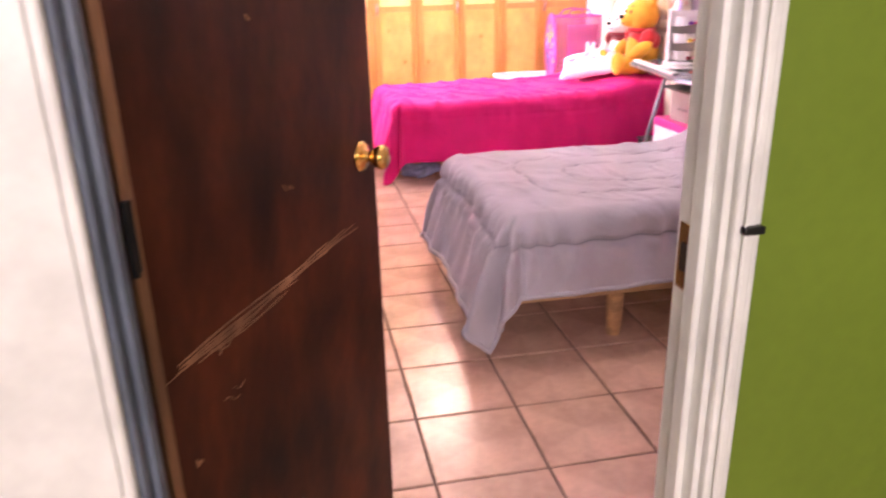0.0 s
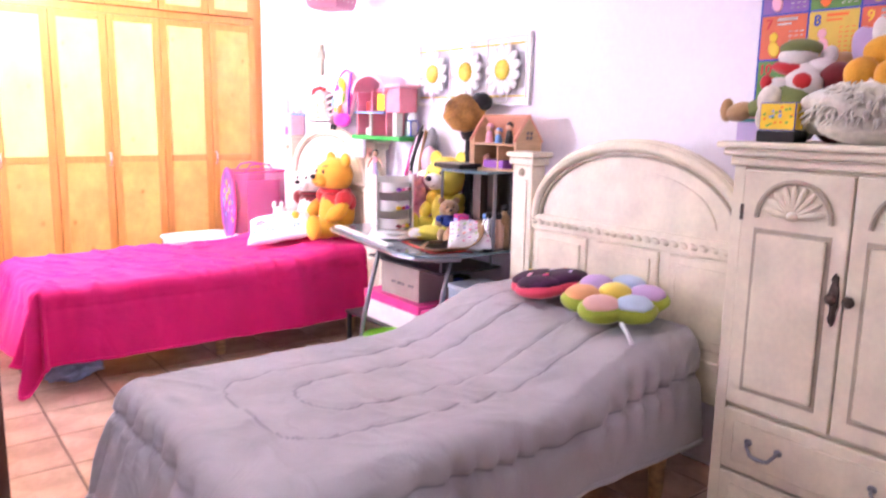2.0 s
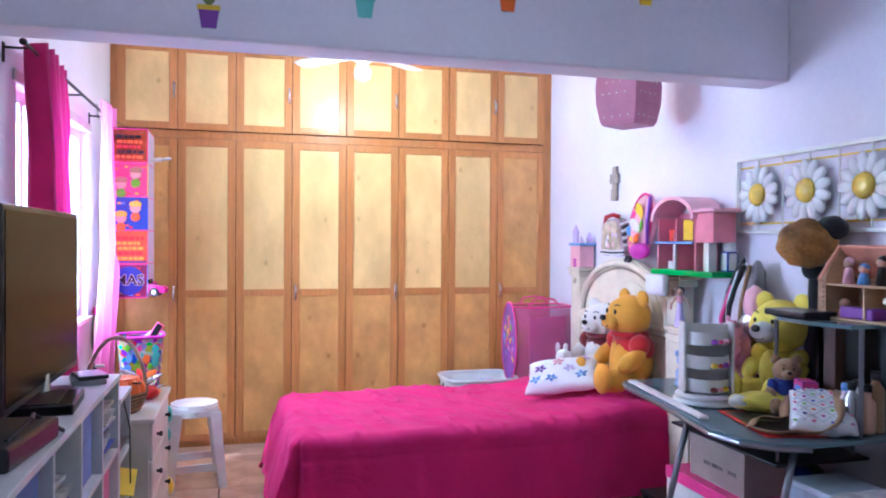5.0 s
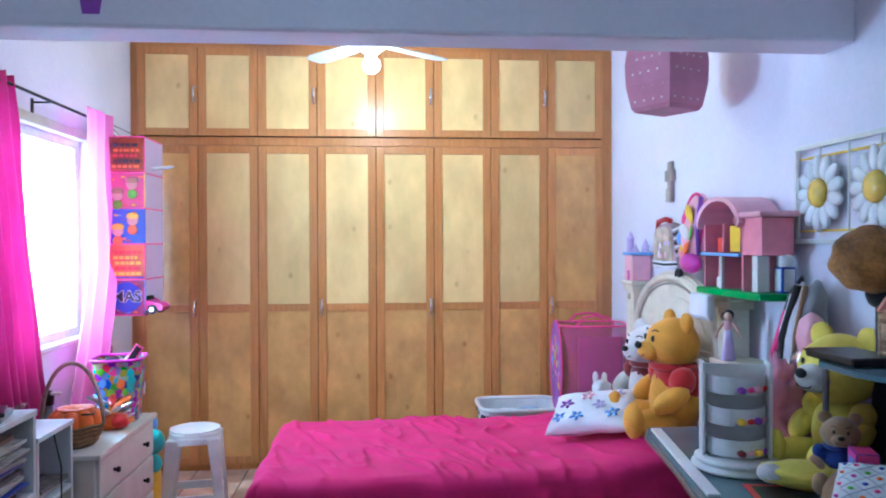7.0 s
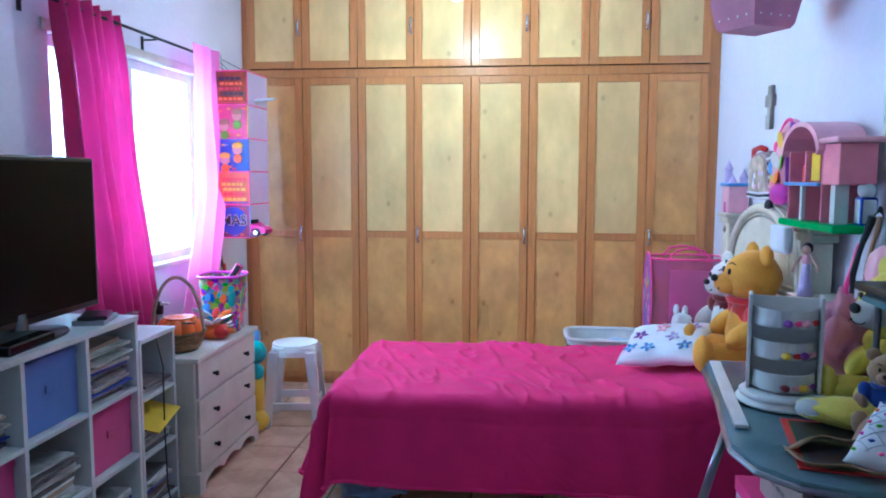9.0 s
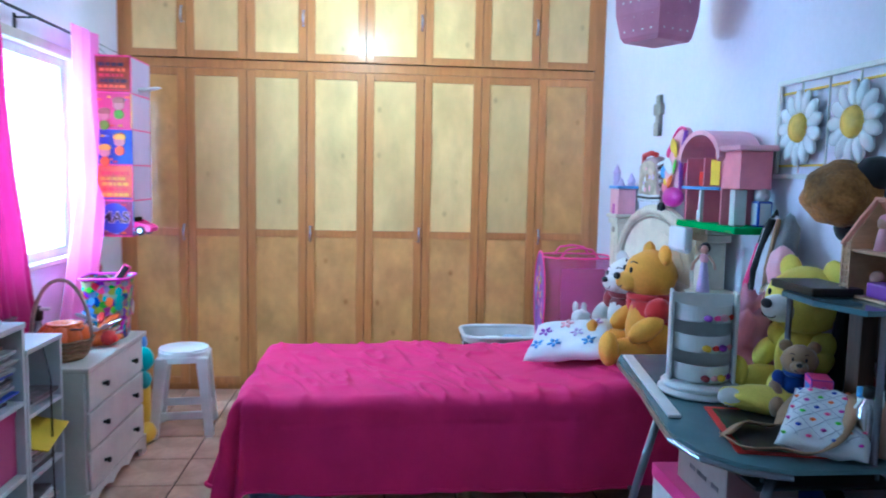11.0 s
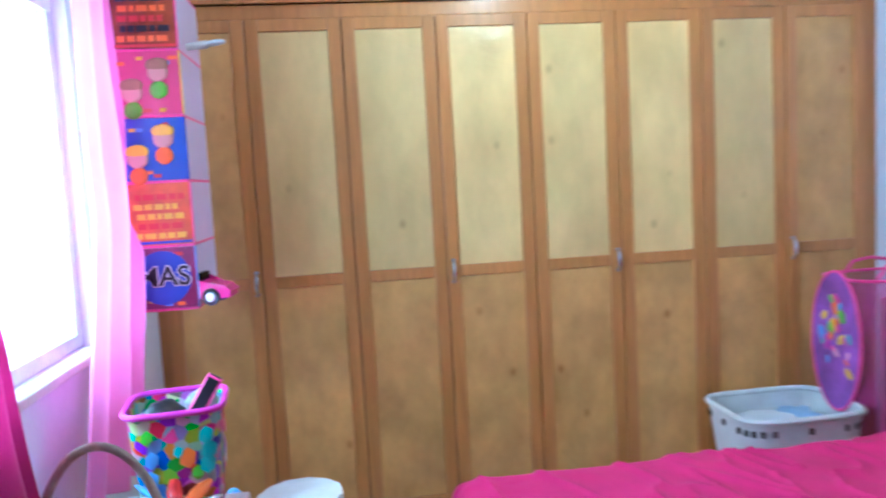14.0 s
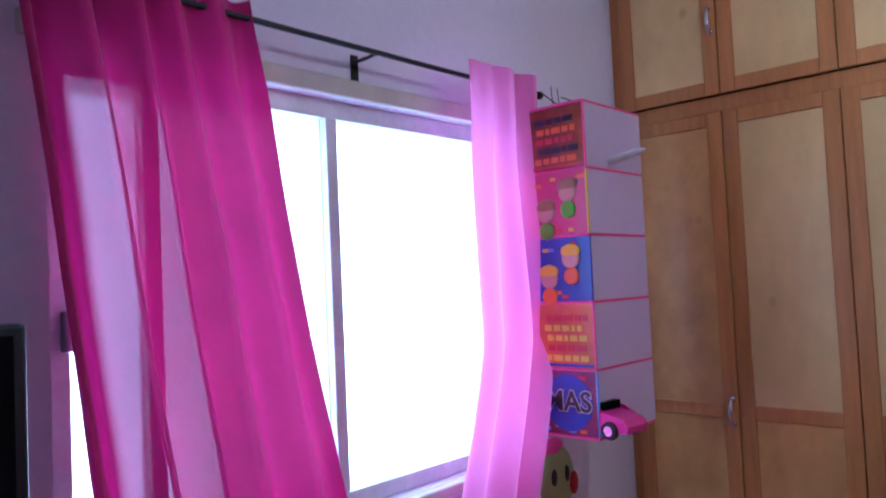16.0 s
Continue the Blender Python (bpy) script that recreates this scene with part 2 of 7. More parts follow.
def bx(bm, x0, x1, y0, y1, z0, z1, bev=0.0, seg=2, m=None):
    co = [(x, y, z) for z in (z0, z1) for y in (y0, y1) for x in (x0, x1)]
    v = [bm.verts.new(c) for c in co]
    f = [bm.faces.new([v[i] for i in q]) for q in ((0, 2, 3, 1), (4, 5, 7, 6), (0, 1, 5, 4), (2, 6, 7, 3), (0, 4, 6, 2), (1, 3, 7, 5))]
    if m is not None:
        bmesh.ops.transform(bm, matrix=m, verts=v)
    if bev:
        edges = list({e for q in f for e in q.edges})
        bmesh.ops.bevel(bm, geom=edges, offset=bev, segments=seg, affect="EDGES", profile=0.5)
    return bm


def box(x0, x1, y0, y1, z0, z1, bev=0.0, seg=2, m=None):
    return bx(bmesh.new(), x0, x1, y0, y1, z0, z1, bev, seg, m)


def lathe(bm, profile, m=None, seg=20):
    m = m or Matrix()
    rings = []
    for r, z in profile:
        if r < 1e-5:
            rings.append([bm.verts.new(m @ Vector((0, 0, z)))])
        else:
            rings.append([bm.verts.new(m @ Vector((r * math.cos(2 * math.pi * k / seg), r * math.sin(2 * math.pi * k / seg), z))) for k in range(seg)])
    for a, b in zip(rings, rings[1:]):
        for k in range(seg):
            n = (k + 1) % seg
            if len(a) == 1 and len(b) > 1:
                bm.faces.new((a[0], b[n], b[k]))
            elif len(b) == 1 and len(a) > 1:
                bm.faces.new((a[k], a[n], b[0]))
            elif len(a) > 1:
                bm.faces.new((a[k], a[n], b[n], b[k]))
    return bm


def tube(bm, pts, r, seg=10, closed=False):
    pts = [Vector(p) for p in pts]
    rings, side = [], None
    n = len(pts)
    for i, p in enumerate(pts):
        a, b = (pts[i - 1], pts[(i + 1) % n]) if closed else (pts[max(0, i - 1)], pts[min(n - 1, i + 1)])
        d = (b - a).normalized()
        if side is None:
            side = d.orthogonal().normalized()
        side = (side - d * side.dot(d)).normalized()
        up = d.cross(side)
        rr = r(i / (n - 1)) if callable(r) else r
        rings.append([bm.verts.new(p + rr * (math.cos(2 * math.pi * k / seg) * side + math.sin(2 * math.pi * k / seg) * up)) for k in range(seg)])
    pairs = list(zip(rings, rings[1:])) + ([(rings[-1], rings[0])] if closed else [])
    for a, b in pairs:
        for k in range(seg):
            bm.faces.new((a[k], a[(k + 1) % seg], b[(k + 1) % seg], b[k]))
    if not closed:
        bm.faces.new(rings[0][::-1])
        bm.faces.new(rings[-1])
    return bm


def ball(bm, c, r, sub=3, turn=(0, 0, 0), lumps=0.0):
    r = (r, r, r) if isinstance(r, (int, float)) else r
    res = bmesh.ops.create_icosphere(bm, subdivisions=sub, radius=1.0)
    m = pose(*c, *turn) @ Matrix.Diagonal((*r, 1))
    for v in res["verts"]:
        if lumps:
            v.co *= 1 + lumps * noise.noise(v.co * 2.3 + Vector(c) * 7)
        v.co = m @ v.co
    return bm


def prism(bm, outline, m, depth, bev=0.0):
    a = [bm.verts.new(m @ Vector((x, y, 0))) for x, y in outline]
    b = [bm.verts.new(m @ Vector((x, y, depth))) for x, y in outline]
    f = [bm.faces.new(a[::-1]), bm.faces.new(b)]
    n = len(outline)
    for k in range(n):
        f.append(bm.faces.new((a[k], a[(k + 1) % n], b[(k + 1) % n], b[k])))
    if bev:
        bmesh.ops.bevel(bm, geom=list(f[1].edges), offset=bev, segments=2, affect="EDGES")
    return bm


def structure(name, bm, mat, label, category):
    return tagged(part(name, bm, mat), label, category, kind="structure")


# facing: local x runs along the outline's x, local y up, local z outwards
FACE_RIGHTWALL = Matrix(((0, 0, -1, 0), (-1, 0, 0, 0), (0, 1, 0, 0), (0, 0, 0, 1)))
# ---- the room ----
XL, XR, YD, YH, YB, YW, H = -0.075, 3.19, 1.40, 1.30, 8.00, 7.40, 2.92
WX0, WX1 = 5.235, 6.66          # window opening along y
WZ0, WZ1 = 1.02, 2.10
DX0, DX1, DZ = 0.15, 0.952, 2.05

bm = box(XL - 0.16, XL, YH, WX0, 0, H)
bx(bm, XL - 0.16, XL, WX1, YB, 0, H)
bx(bm, XL - 0.16, XL, WX0, WX1, 0, WZ0)
bx(bm, XL - 0.16, XL, WX0, WX1, WZ1, H)
structure("wall_west", bm, LILAC, "lilac painted plaster wall with a window", "wall")
structure("wall_east", box(XR, XR + 0.14, YH, YB, 0, H), LILAC, "pale lilac painted plaster wall, slightly uneven", "wall")
structure("wall_north", box(XL - 0.16, XR + 0.14, YB, YB + 0.14, 0, H), LILAC, "plain wall behind the built-in wardrobe", "wall")
bm = box(XL, DX0 - 0.02, YH + 0.006, YD, 0, H)
bx(bm, DX1 + 0.02, XR, YH + 0.006, YD, 0, H)
bx(bm, DX0 - 0.02, DX1 + 0.02, YH + 0.006, YD, DZ + 0.02, H)
structure("wall_south", bm, LILAC, "lilac painted wall with the doorway", "wall")
structure("ceiling", box(XL - 0.16, XR + 0.14, YH, YB + 0.14, H, H + 0.12), CEILING, "pale lilac painted plaster ceiling", "ceiling")
structure("beam", box(XL, XR, 4.72, 4.90, 2.20, H, 0.012), LILAC, "wide lilac painted ceiling beam across the room", "beam")

# hall in front of the door
bm = box(-1.2, DX0 - 0.02, YH - 0.006, YH + 0.004, 0, 2.6)
bx(bm, DX1 + 0.02, 2.6, YH - 0.006, YH + 0.004, 0, 2.6)
bx(bm, DX0 - 0.02, DX1 + 0.02, YH - 0.006, YH + 0.004, DZ + 0.02, 2.6)
structure("wall_hall_north", bm, GREEN, "bright green painted hallway wall with small scuffs", "wall")
bm = box(-1.2, 2.6, -1.5, -1.4, 0, 2.6)
structure("wall_hall_south", bm, GREEN, "green painted hallway wall", "wall")
structure("wall_hall_west", box(-1.3, -1.2, -1.5, YH, 0, 2.6), GREEN, "green painted hallway wall", "wall")
structure("wall_hall_east", box(2.6, 2.7, -1.5, YH, 0, 2.6), GREEN, "green painted hallway wall", "wall")
structure("ceiling_hall", box(-1.3, 2.7, -1.5, YH, 2.6, 2.7), CEILING, "plain hallway ceiling", "ceiling")

# door frame with stepped casing
frame_thing = tagged(new("door_frame"), "chipped white painted wooden door frame", "door frame", kind="structure")
for name, x0, x1, s in (("jamb", DX0 - 0.02, DX0, 1), ("jamb", DX1, DX1 + 0.02, -1)):
    bm = box(x0, x1, YH - 0.008, YD + 0.008, 0, DZ + 0.02, 0.003)
    inner = x1 if s > 0 else x0
    bx(bm, min(inner, inner + s * 0.012), max(inner, inner + s * 0.012), YH + 0.02, YD - 0.045, 0, DZ, 0.003)
    # left jamb is grey-blue, right jamb white
    part(name, bm, GREYBLUE if s > 0 else JAMB, frame_thing, "grey-blue jamb" if s > 0 else "")
part("head", box(DX0 - 0.02, DX1 + 0.02, YH - 0.008, YD + 0.008, DZ, DZ + 0.02, 0.003), JAMB, frame_thing)
for side in (-1, 1):
    y0, y1 = (YH - 0.028, YH - 0.008) if side < 0 else (YD + 0.008, YD + 0.022)
    for x0, x1 in ((DX0 - (0.24 if side < 0 else 0.065), DX0 - 0.008), (DX1 + 0.008, DX1 + 0.05)):
        bm = box(x0, x1, y0, y1, 0, DZ + 0.07, 0.006)
        ya, yb = (y0 - 0.007, y0) if side < 0 else (y1, y1 + 0.007)
        bx(bm, x0 + 0.014, x1 - 0.014, ya, yb, 0, DZ + 0.06, 0.003)
        part("casing", bm, JAMB, frame_thing)
    part("casing", box(DX0 - 0.065, DX1 + 0.05, y0, y1, DZ + 0.071, DZ + 0.13, 0.006), JAMB, frame_thing)
bm = box(DX1 - 0.003, DX1 - 0.0005, YD - 0.042, YD - 0.004, 0.87, 0.975, 0.0008)
part("strike_plate", bm, BRASS, frame_thing, "worn brass strike plate")
part("latch_hole", box(DX1 - 0.0045, DX1 - 0.003, YD - 0.034, YD - 0.014, 0.90, 0.945), GAP, frame_thing, "near-black block for the shade in the latch hole")
hook = thing("cable_clip", "small black clip on the door casing", "clip", (DX1 + 0.03, YH - 0.03, 1.0))
part("clip", box(-0.016, 0.016, -0.014, 0.0, -0.006, 0.006, 0.003), BLACK, hook)
part("cable", tube(bmesh.new(), [(-0.012, -0.008, z) for z in (-1.0, -0.5, 0, 0.4, 0.9)], 0.0022, 6), JAMB, hook, "thin painted cable")

# open door leaf
LEAF = 59.7
leaf = tagged(new("door_1"), "open dark mahogany door with long pale scratches", "door", kind="structure")
leaf.matrix_world = pose(DX0 + 0.012, YD - 0.005, 0, 0, 0, LEAF)
LW = 0.78
part("door_panel", box(0, LW, 0.0, 0.038, 0.008, DZ - 0.006, 0.003), DOORWOOD, leaf)
part("hinge_edge", box(-0.004, 0.016, -0.0025, 0.040, 0.009, DZ - 0.007, 0.002), BAREWOOD, leaf, "scraped bare wood along the hinge edge")
for z in (0.25, 1.02, 1.8):
    hg = box(-0.012, 0.006, -0.006, -0.0026, z - 0.05, z + 0.05, 0.001)
    tube(hg, [(-0.010, -0.008, z - 0.052), (-0.010, -0.008, z + 0.052)], 0.006, 10)
    part("hinge", hg, IRON, leaf, "dark worn steel hinge")
for side in (-1, 1):
    y = 0.0 if side < 0 else 0.038
    bm = bmesh.new()
    m = pose(LW - 0.07, y, 0.97, 90 if side < 0 else -90)
    lathe(bm, [(0.0, 0), (0.034, 0.0), (0.034, 0.004), (0.026, 0.010), (0.013, 0.013), (0.011, 0.026), (0.019, 0.032), (0.026, 0.042), (0.027, 0.052), (0.022, 0.060), (0.010, 0.063), (0.0, 0.063)], m, 28)
    part("knob", bm, BRASS, leaf, "shiny round brass knob", True)
rs = random.Random(5)
for x0, z0, x1, z1, n in ((0.02, 0.80, 0.72, 0.825, 8), (0.10, 0.785, 0.40, 0.80, 5), (0.12, 0.78, 0.18, 0.79, 2), (0.13, 0.69, 0.20, 0.685, 2), (0.31, 1.28, 0.34, 1.281, 1), (0.38, 0.985, 0.42, 0.984, 2), (0.02, 0.62, 0.06, 0.64, 2)):
    for k in range(n):
        bm = bmesh.new()
        a = Vector((x0 + rs.uniform(-0.01, 0.05), -0.0006, z0 + rs.uniform(-0.008, 0.008)))
        b = Vector((x1 - rs.uniform(0.0, 0.35) * (x1 - x0), -0.0006, z1 + rs.uniform(-0.01, 0.008)))
        pts = [a.lerp(b, i / 6) + Vector((0, 0, 0.004 * math.sin(i * 1.1 + k))) for i in range(7)]
        tube(bm, pts, rs.uniform(0.0007, 0.0016), 4)
        part("scratch", bm, BAREWOOD, leaf, "pale scratch in the veneer")

# window
win = tagged(new("window_1"), "white sliding aluminium window with bright panes", "window", kind="structure")
xw = XL - 0.05
bm = box(xw - 0.05, xw + 0.01, WX0, WX1, WZ1 - 0.05, WZ1, 0.003)
bx(bm, xw - 0.05, xw + 0.01, WX0, WX1, WZ0, WZ0 + 0.045, 0.003)
bx(bm, xw - 0.05, xw + 0.01, WX0, WX0 + 0.05, WZ0 + 0.045, WZ1 - 0.05, 0.003)
bx(bm, xw - 0.05, xw + 0.01, WX1 - 0.05, WX1, WZ0 + 0.045, WZ1 - 0.05, 0.003)
part("window_frame", bm, ALU, win, "weathered white frame")
for y in (5.46, 5.957):
    part("mullion", box(xw - 0.035, xw + 0.012, y - 0.018, y + 0.018, WZ0 + 0.045, WZ1 - 0.05, 0.003), ALU, win)
for y0, y1 in ((WX0 + 0.05, 5.442), (5.478, 5.939), (5.975, WX1 - 0.05)):
    pane = part("pane", box(xw - 0.02, xw - 0.014, y0, y1, WZ0 + 0.045, WZ1 - 0.05), GLASSM, win, "frosted glass, bright with daylight")
    pane.visible_shadow = False
part("sill", box(XL - 0.035, XL + 0.03, WX0 - 0.02, WX1 + 0.02, WZ0 - 0.03, WZ0 - 0.001, 0.006), WHITEPAINT, win, "narrow white painted sill")
tr = box(XL + 0.0005, XL + 0.012, WX0 - 0.05, WX1 + 0.05, WZ1, WZ1 + 0.05, 0.004)
structure("trim", tr, WHITEPAINT, "rough white plaster edge above the window", "trim")
part("latch", box(xw + 0.012, xw + 0.03, WX0 + 0.03, WX0 + 0.06, 1.50, 1.58, 0.005), STEEL, win, "small grey window latch")
# bright overcast distance outside the window
back = material("bright_outside_haze", (0.95, 0.98, 1.0), 1.0, 0, 0.0, 1, 0, emit=6.0)
structure("backdrop", box(-2.6, -2.55, 2.5, 9.5, -1.5, 4.0), back, "bright hazy daylight beyond the window", "backdrop")

# ---- wardrobe ----
PITCH, X0 = 0.394, -0.029
ward = thing("wardrobe", "wall-to-wall varnished pine wardrobe with sixteen closed panelled doors", "wardrobe")
Y = YW
bm = box(XL, XR, Y + 0.02, YB, 0.0, 0.05)
bx(bm, XL, X0, Y, Y + 0.03, 0, H - 0.005, 0.003)
bx(bm, X0 + 8 * PITCH, XR, Y, Y + 0.03, 0, H - 0.005, 0.003)
bx(bm, X0, X0 + 8 * PITCH, Y, Y + 0.03, 2.182, 2.240, 0.003)
bx(bm, X0, X0 + 8 * PITCH, Y, Y + 0.03, 2.835, H - 0.005, 0.003)
bx(bm, X0, X0 + 8 * PITCH, Y + 0.004, Y + 0.03, 0, 0.04, 0.003)
part("face_frame", bm, PINE, ward)
part("inside", box(X0, X0 + 8 * PITCH, Y + 0.034, Y + 0.05, 0.03, 2.84), GAP, ward, "near-black sheet for the shade behind the doors")


def panel_door(kind, x0, z0, z1, rails, woods):
    """A framed door with recessed plywood panels; rails: heights of the cross rails."""
    g, s, d = 0.004, 0.054, 0.022
    xa, xb = x0 + g / 2, x0 + PITCH - g / 2
    door = part(kind, box(xa + 0.001, xb - 0.001, Y - 0.0095, Y + 0.002, z0 + 0.001, z1 - 0.001), KNOTPINE, ward)
    for q in (xa, xb - s):
        part("stile", box(q, q + s, Y - d, Y - 0.01, z0, z1, 0.003), PINE, door)
    marks = [z0 + 0.025] + rails + [z1 - 0.025]
    for z in marks:
        part("rail", box(xa + s, xb - s, Y - d + 0.001, Y - 0.01, z - 0.025, z + 0.025, 0.003), PINE, door)
    for a, b, wood in zip(marks, marks[1:], woods):
        part("panel", box(xa + s - 0.004, xb - s + 0.004, Y - d + 0.009, Y - 0.01, a + 0.021, b - 0.021), wood, door, "lighter knotty plywood")
    return door


def pull(door, x, z):
    bm = tube(bmesh.new(), [(x, Y - 0.022, z - 0.045), (x, Y - 0.037, z - 0.038), (x, Y - 0.046, z - 0.015), (x, Y - 0.046, z + 0.015), (x, Y - 0.037, z + 0.038), (x, Y - 0.022, z + 0.045)], lambda u: 0.005 + 0.004 * math.sin(math.pi * u), 10)
    lathe(bm, [(0, 0), (0.011, 0), (0.009, 0.004), (0, 0.005)], pose(x, Y - 0.022, z - 0.045, 90), 12)
    lathe(bm, [(0, 0), (0.011, 0), (0.009, 0.004), (0, 0.005)], pose(x, Y - 0.022, z + 0.045, 90), 12)
    part("handle", bm, CHROME, door, "worn chrome bow handle", True)


for i in range(8):
    x0 = X0 + i * PITCH
    d = panel_door("lower_door", x0, 0.045, 2.178, [1.09], (KNOTPINE, KNOTPINE if i in (0, 7) else PLY))
    u = panel_door("upper_door", x0, 2.244, 2.832, [], (PLY,))
    if i in (0, 4):
        pull(d, x0 + PITCH - 0.022, 1.09)
    if i in (3, 7):
        pull(d, x0 + 0.026, 1.09)
    if i in (0, 2, 4, 6):
        pull(u, x0 + PITCH - 0.022, 2.52)
# ---- beds ----
def quilt(name, label, mat, x0, x1, y0, y1, top, hang_near, hang_far, hang_foot, seed, parent=None, ridge=0.0, stitch=0.16, groove=0.010, crease=0.011, seam_depth=0.02, run=(4.2, 1.6, 2.4, 0.9)):
    """A quilt laid over a bed that runs along x (foot at x0); it hangs over both sides and the foot, with pointed corners."""
    bm = bmesh.new()
    nu, nv = 240, 220
    r = 0.07
    grid, seam_shaded = [], []
    for i in range(nu + 1):
        line = []
        seam_shaded.append([])
        s = -hang_foot + (x1 - x0 + hang_foot) * i / nu
        for j in range(nv + 1):
            t = -hang_near + (y1 - y0 + hang_near + hang_far) * j / nv
            cx, cy = max(0.0, s), min(max(t, 0.0), y1 - y0)
            dx, dy = s - cx, t - cy
            d = math.hypot(dx, dy)
            ox, oy = (dx / d, dy / d) if d > 1e-6 else (0.0, 0.0)
            arc = r * math.pi / 2
            if d < arc:
                out, drop = r * math.sin(d / r), r * (1 - math.cos(d / r))
            else:
                out, drop = r + (0.13 + 0.16 * abs(ox)) * (d - arc), r + 0.975 * (d - arc)
            along = s if abs(dy) > abs(dx) else t
            fold = min(1.0, d / 0.22) * (0.045 * noise.noise(Vector((along * 2.6, seed, d * 0.8))) + 0.024 * noise.noise(Vector((along * 7.5, seed + 5, d * 1.5))))
            both = min(1.0, min(abs(dx), abs(dy)) / 0.1)
            fold += both * 0.04 * math.sin(math.atan2(dy, dx) * 9 + seed)
            seam = math.exp(-((d - 0.15) / 0.014) ** 2)
            out += fold - seam_depth * seam + 0.6 * seam_depth * math.sin(along * 58 + 3 * math.sin(along * 9)) * math.exp(-((d - 0.15) / 0.07) ** 2)
            x, y, z = x0 + cx + ox * out, y0 + cy + oy * out, top - drop
            inside = 1.0 if d == 0 else max(0.0, 1 - d / 0.12)
            p = Vector((x * 3.0, y * 3.0, seed))
            z += inside * (0.012 * noise.noise(p * 0.8) + 0.003 * noise.noise(p * 3.1))
            w = Vector((x * run[0] + y * run[1], y * run[2] - x * run[3], seed + 3))
            cre = 1 - abs(noise.noise(w + 0.7 * Vector((noise.noise(w * 2), noise.noise(w * 2.3), 0))))
            z += (0.3 + 0.7 * inside) * crease * max(0.0, cre) ** 9
            # seam faces take a darker colour: thread plus the groove's shade
            thread_shade = seam_depth > 0.01 and abs(d - 0.15) < 0.004
            if d == 0:
                edge = -0.06 * math.log(math.exp(-s / 0.06) + math.exp(-t / 0.06) + math.exp(-(y1 - y0 - t) / 0.06))
                q = edge / stitch
                away = abs(q - round(q)) * stitch
                if q > 0.5:
                    thread_shade = away < 0.004
                    z -= groove * math.exp(-(away / 0.012) ** 2) * (0.65 + 0.35 * math.sin(x * 46 + y * 31))
                    z += groove * 0.28 * math.sin(x * 40 + 3 * math.sin(y * 17)) * math.exp(-(away / 0.05) ** 2)
            rise = max(0.0, (s - (x1 - x0) + 0.72) / 0.55)
            z += ridge * min(1.0, rise) ** 2 * (3 - 2 * min(1.0, rise)) * (1.0 if d == 0 else max(0.0, 1 - d / 0.35))
            z = max(z, 0.035 + 0.008 * math.sin(along * 23))
            line.append(bm.verts.new((x, y, z)))
            seam_shaded[-1].append(thread_shade)
        grid.append(line)
    for i in range(nu):
        for j in range(nv):
            f = bm.faces.new((grid[i][j], grid[i + 1][j], grid[i + 1][j + 1], grid[i][j + 1]))
            f.material_index = 1 if seam_shaded[i][j] else 0
    edge = [grid[i][0].co.copy() for i in range(nu, 0, -2)] + [grid[0][j].co.copy() for j in range(0, nv, 2)] + [grid[i][nv].co.copy() for i in range(0, nu + 1, 2)]
    ob = part(name, bm, mat, parent, "", True)
    sol = ob.modifiers.new("thickness", "SOLIDIFY")
    sol.thickness, sol.offset = 0.014, -1
    part("hem", tube(bmesh.new(), edge, 0.009, 8), mat[0], ob, "piped edge of the quilt", True)
    return ob


def bed_base(name, label, x0, x1, y0, y1, inset):
    bed = thing(name, label, "bed", ((x0 + x1) / 2, (y0 + y1) / 2, 0))
    hx, hy = (x1 - x0) / 2, (y1 - y0) / 2
    for y in (-hy, hy - 0.025):
        part("side_rail", box(-hx, hx, y, y + 0.025, 0.20, 0.31, 0.004), BEDWOOD, bed)
    for x in (-hx, hx - 0.025):
        part("end_rail", box(x, x + 0.025, -hy + 0.026, hy - 0.026, 0.20, 0.31, 0.004), BEDWOOD, bed)
    for x in (-hx + inset, 0, hx - 0.06):
        for y in (-hy + 0.07, hy - 0.07):
            bm = bmesh.new()
            lathe(bm, [(0.0, 0.0), (0.026, 0.0), (0.03, 0.05), (0.036, 0.198), (0.0, 0.198)], pose(x, y, 0), 14)
            part("leg", bm, BEDWOOD, bed)
    part("slat_base", box(-hx + 0.03, hx - 0.03, -hy + 0.03, hy - 0.03, 0.29, 0.318), BEDWOOD, bed)
    part("mattress", box(-hx + 0.01, hx - 0.01, -hy + 0.01, hy - 0.01, 0.319, 0.50, 0.05, 4), MATTRESS, bed, "grey ticking mattress")
    return bed


bed_base("single_bed", "single bed on a raw pine base beneath a grey quilt", 1.12, 2.84, 2.80, 3.78, 0.42)
tagged(quilt("grey_quilt", "", (QUILTGREY, fabric("grey_stitch_shade", (0.31, 0.30, 0.33))), 1.13, 2.83, 2.82, 3.78, 0.545, 0.325, 0.30, 0.43, 1.3, ridge=0.15, stitch=0.17, groove=0.010, crease=0.008),
       "grey cotton quilt with stitched lines, hanging in folds", "quilt")
bed_base("single_bed", "single bed on a pine base beneath a hot pink quilt", 1.08, 3.02, 5.46, 6.42, 0.12)
tagged(quilt("pink_quilt", "", (QUILTPINK, fabric("pink_stitch_shade", (0.36, 0.006, 0.12))), 1.09, 3.02, 5.44, 6.42, 0.545, 0.44, 0.30, 0.42, 4.1, ridge=0.07, stitch=9.0, groove=0.0, crease=0.019, seam_depth=0.006, run=(4.6, 2.0, 1.6, 0.7)),
       "hot pink cotton quilt with soft wrinkles over the bed", "quilt")


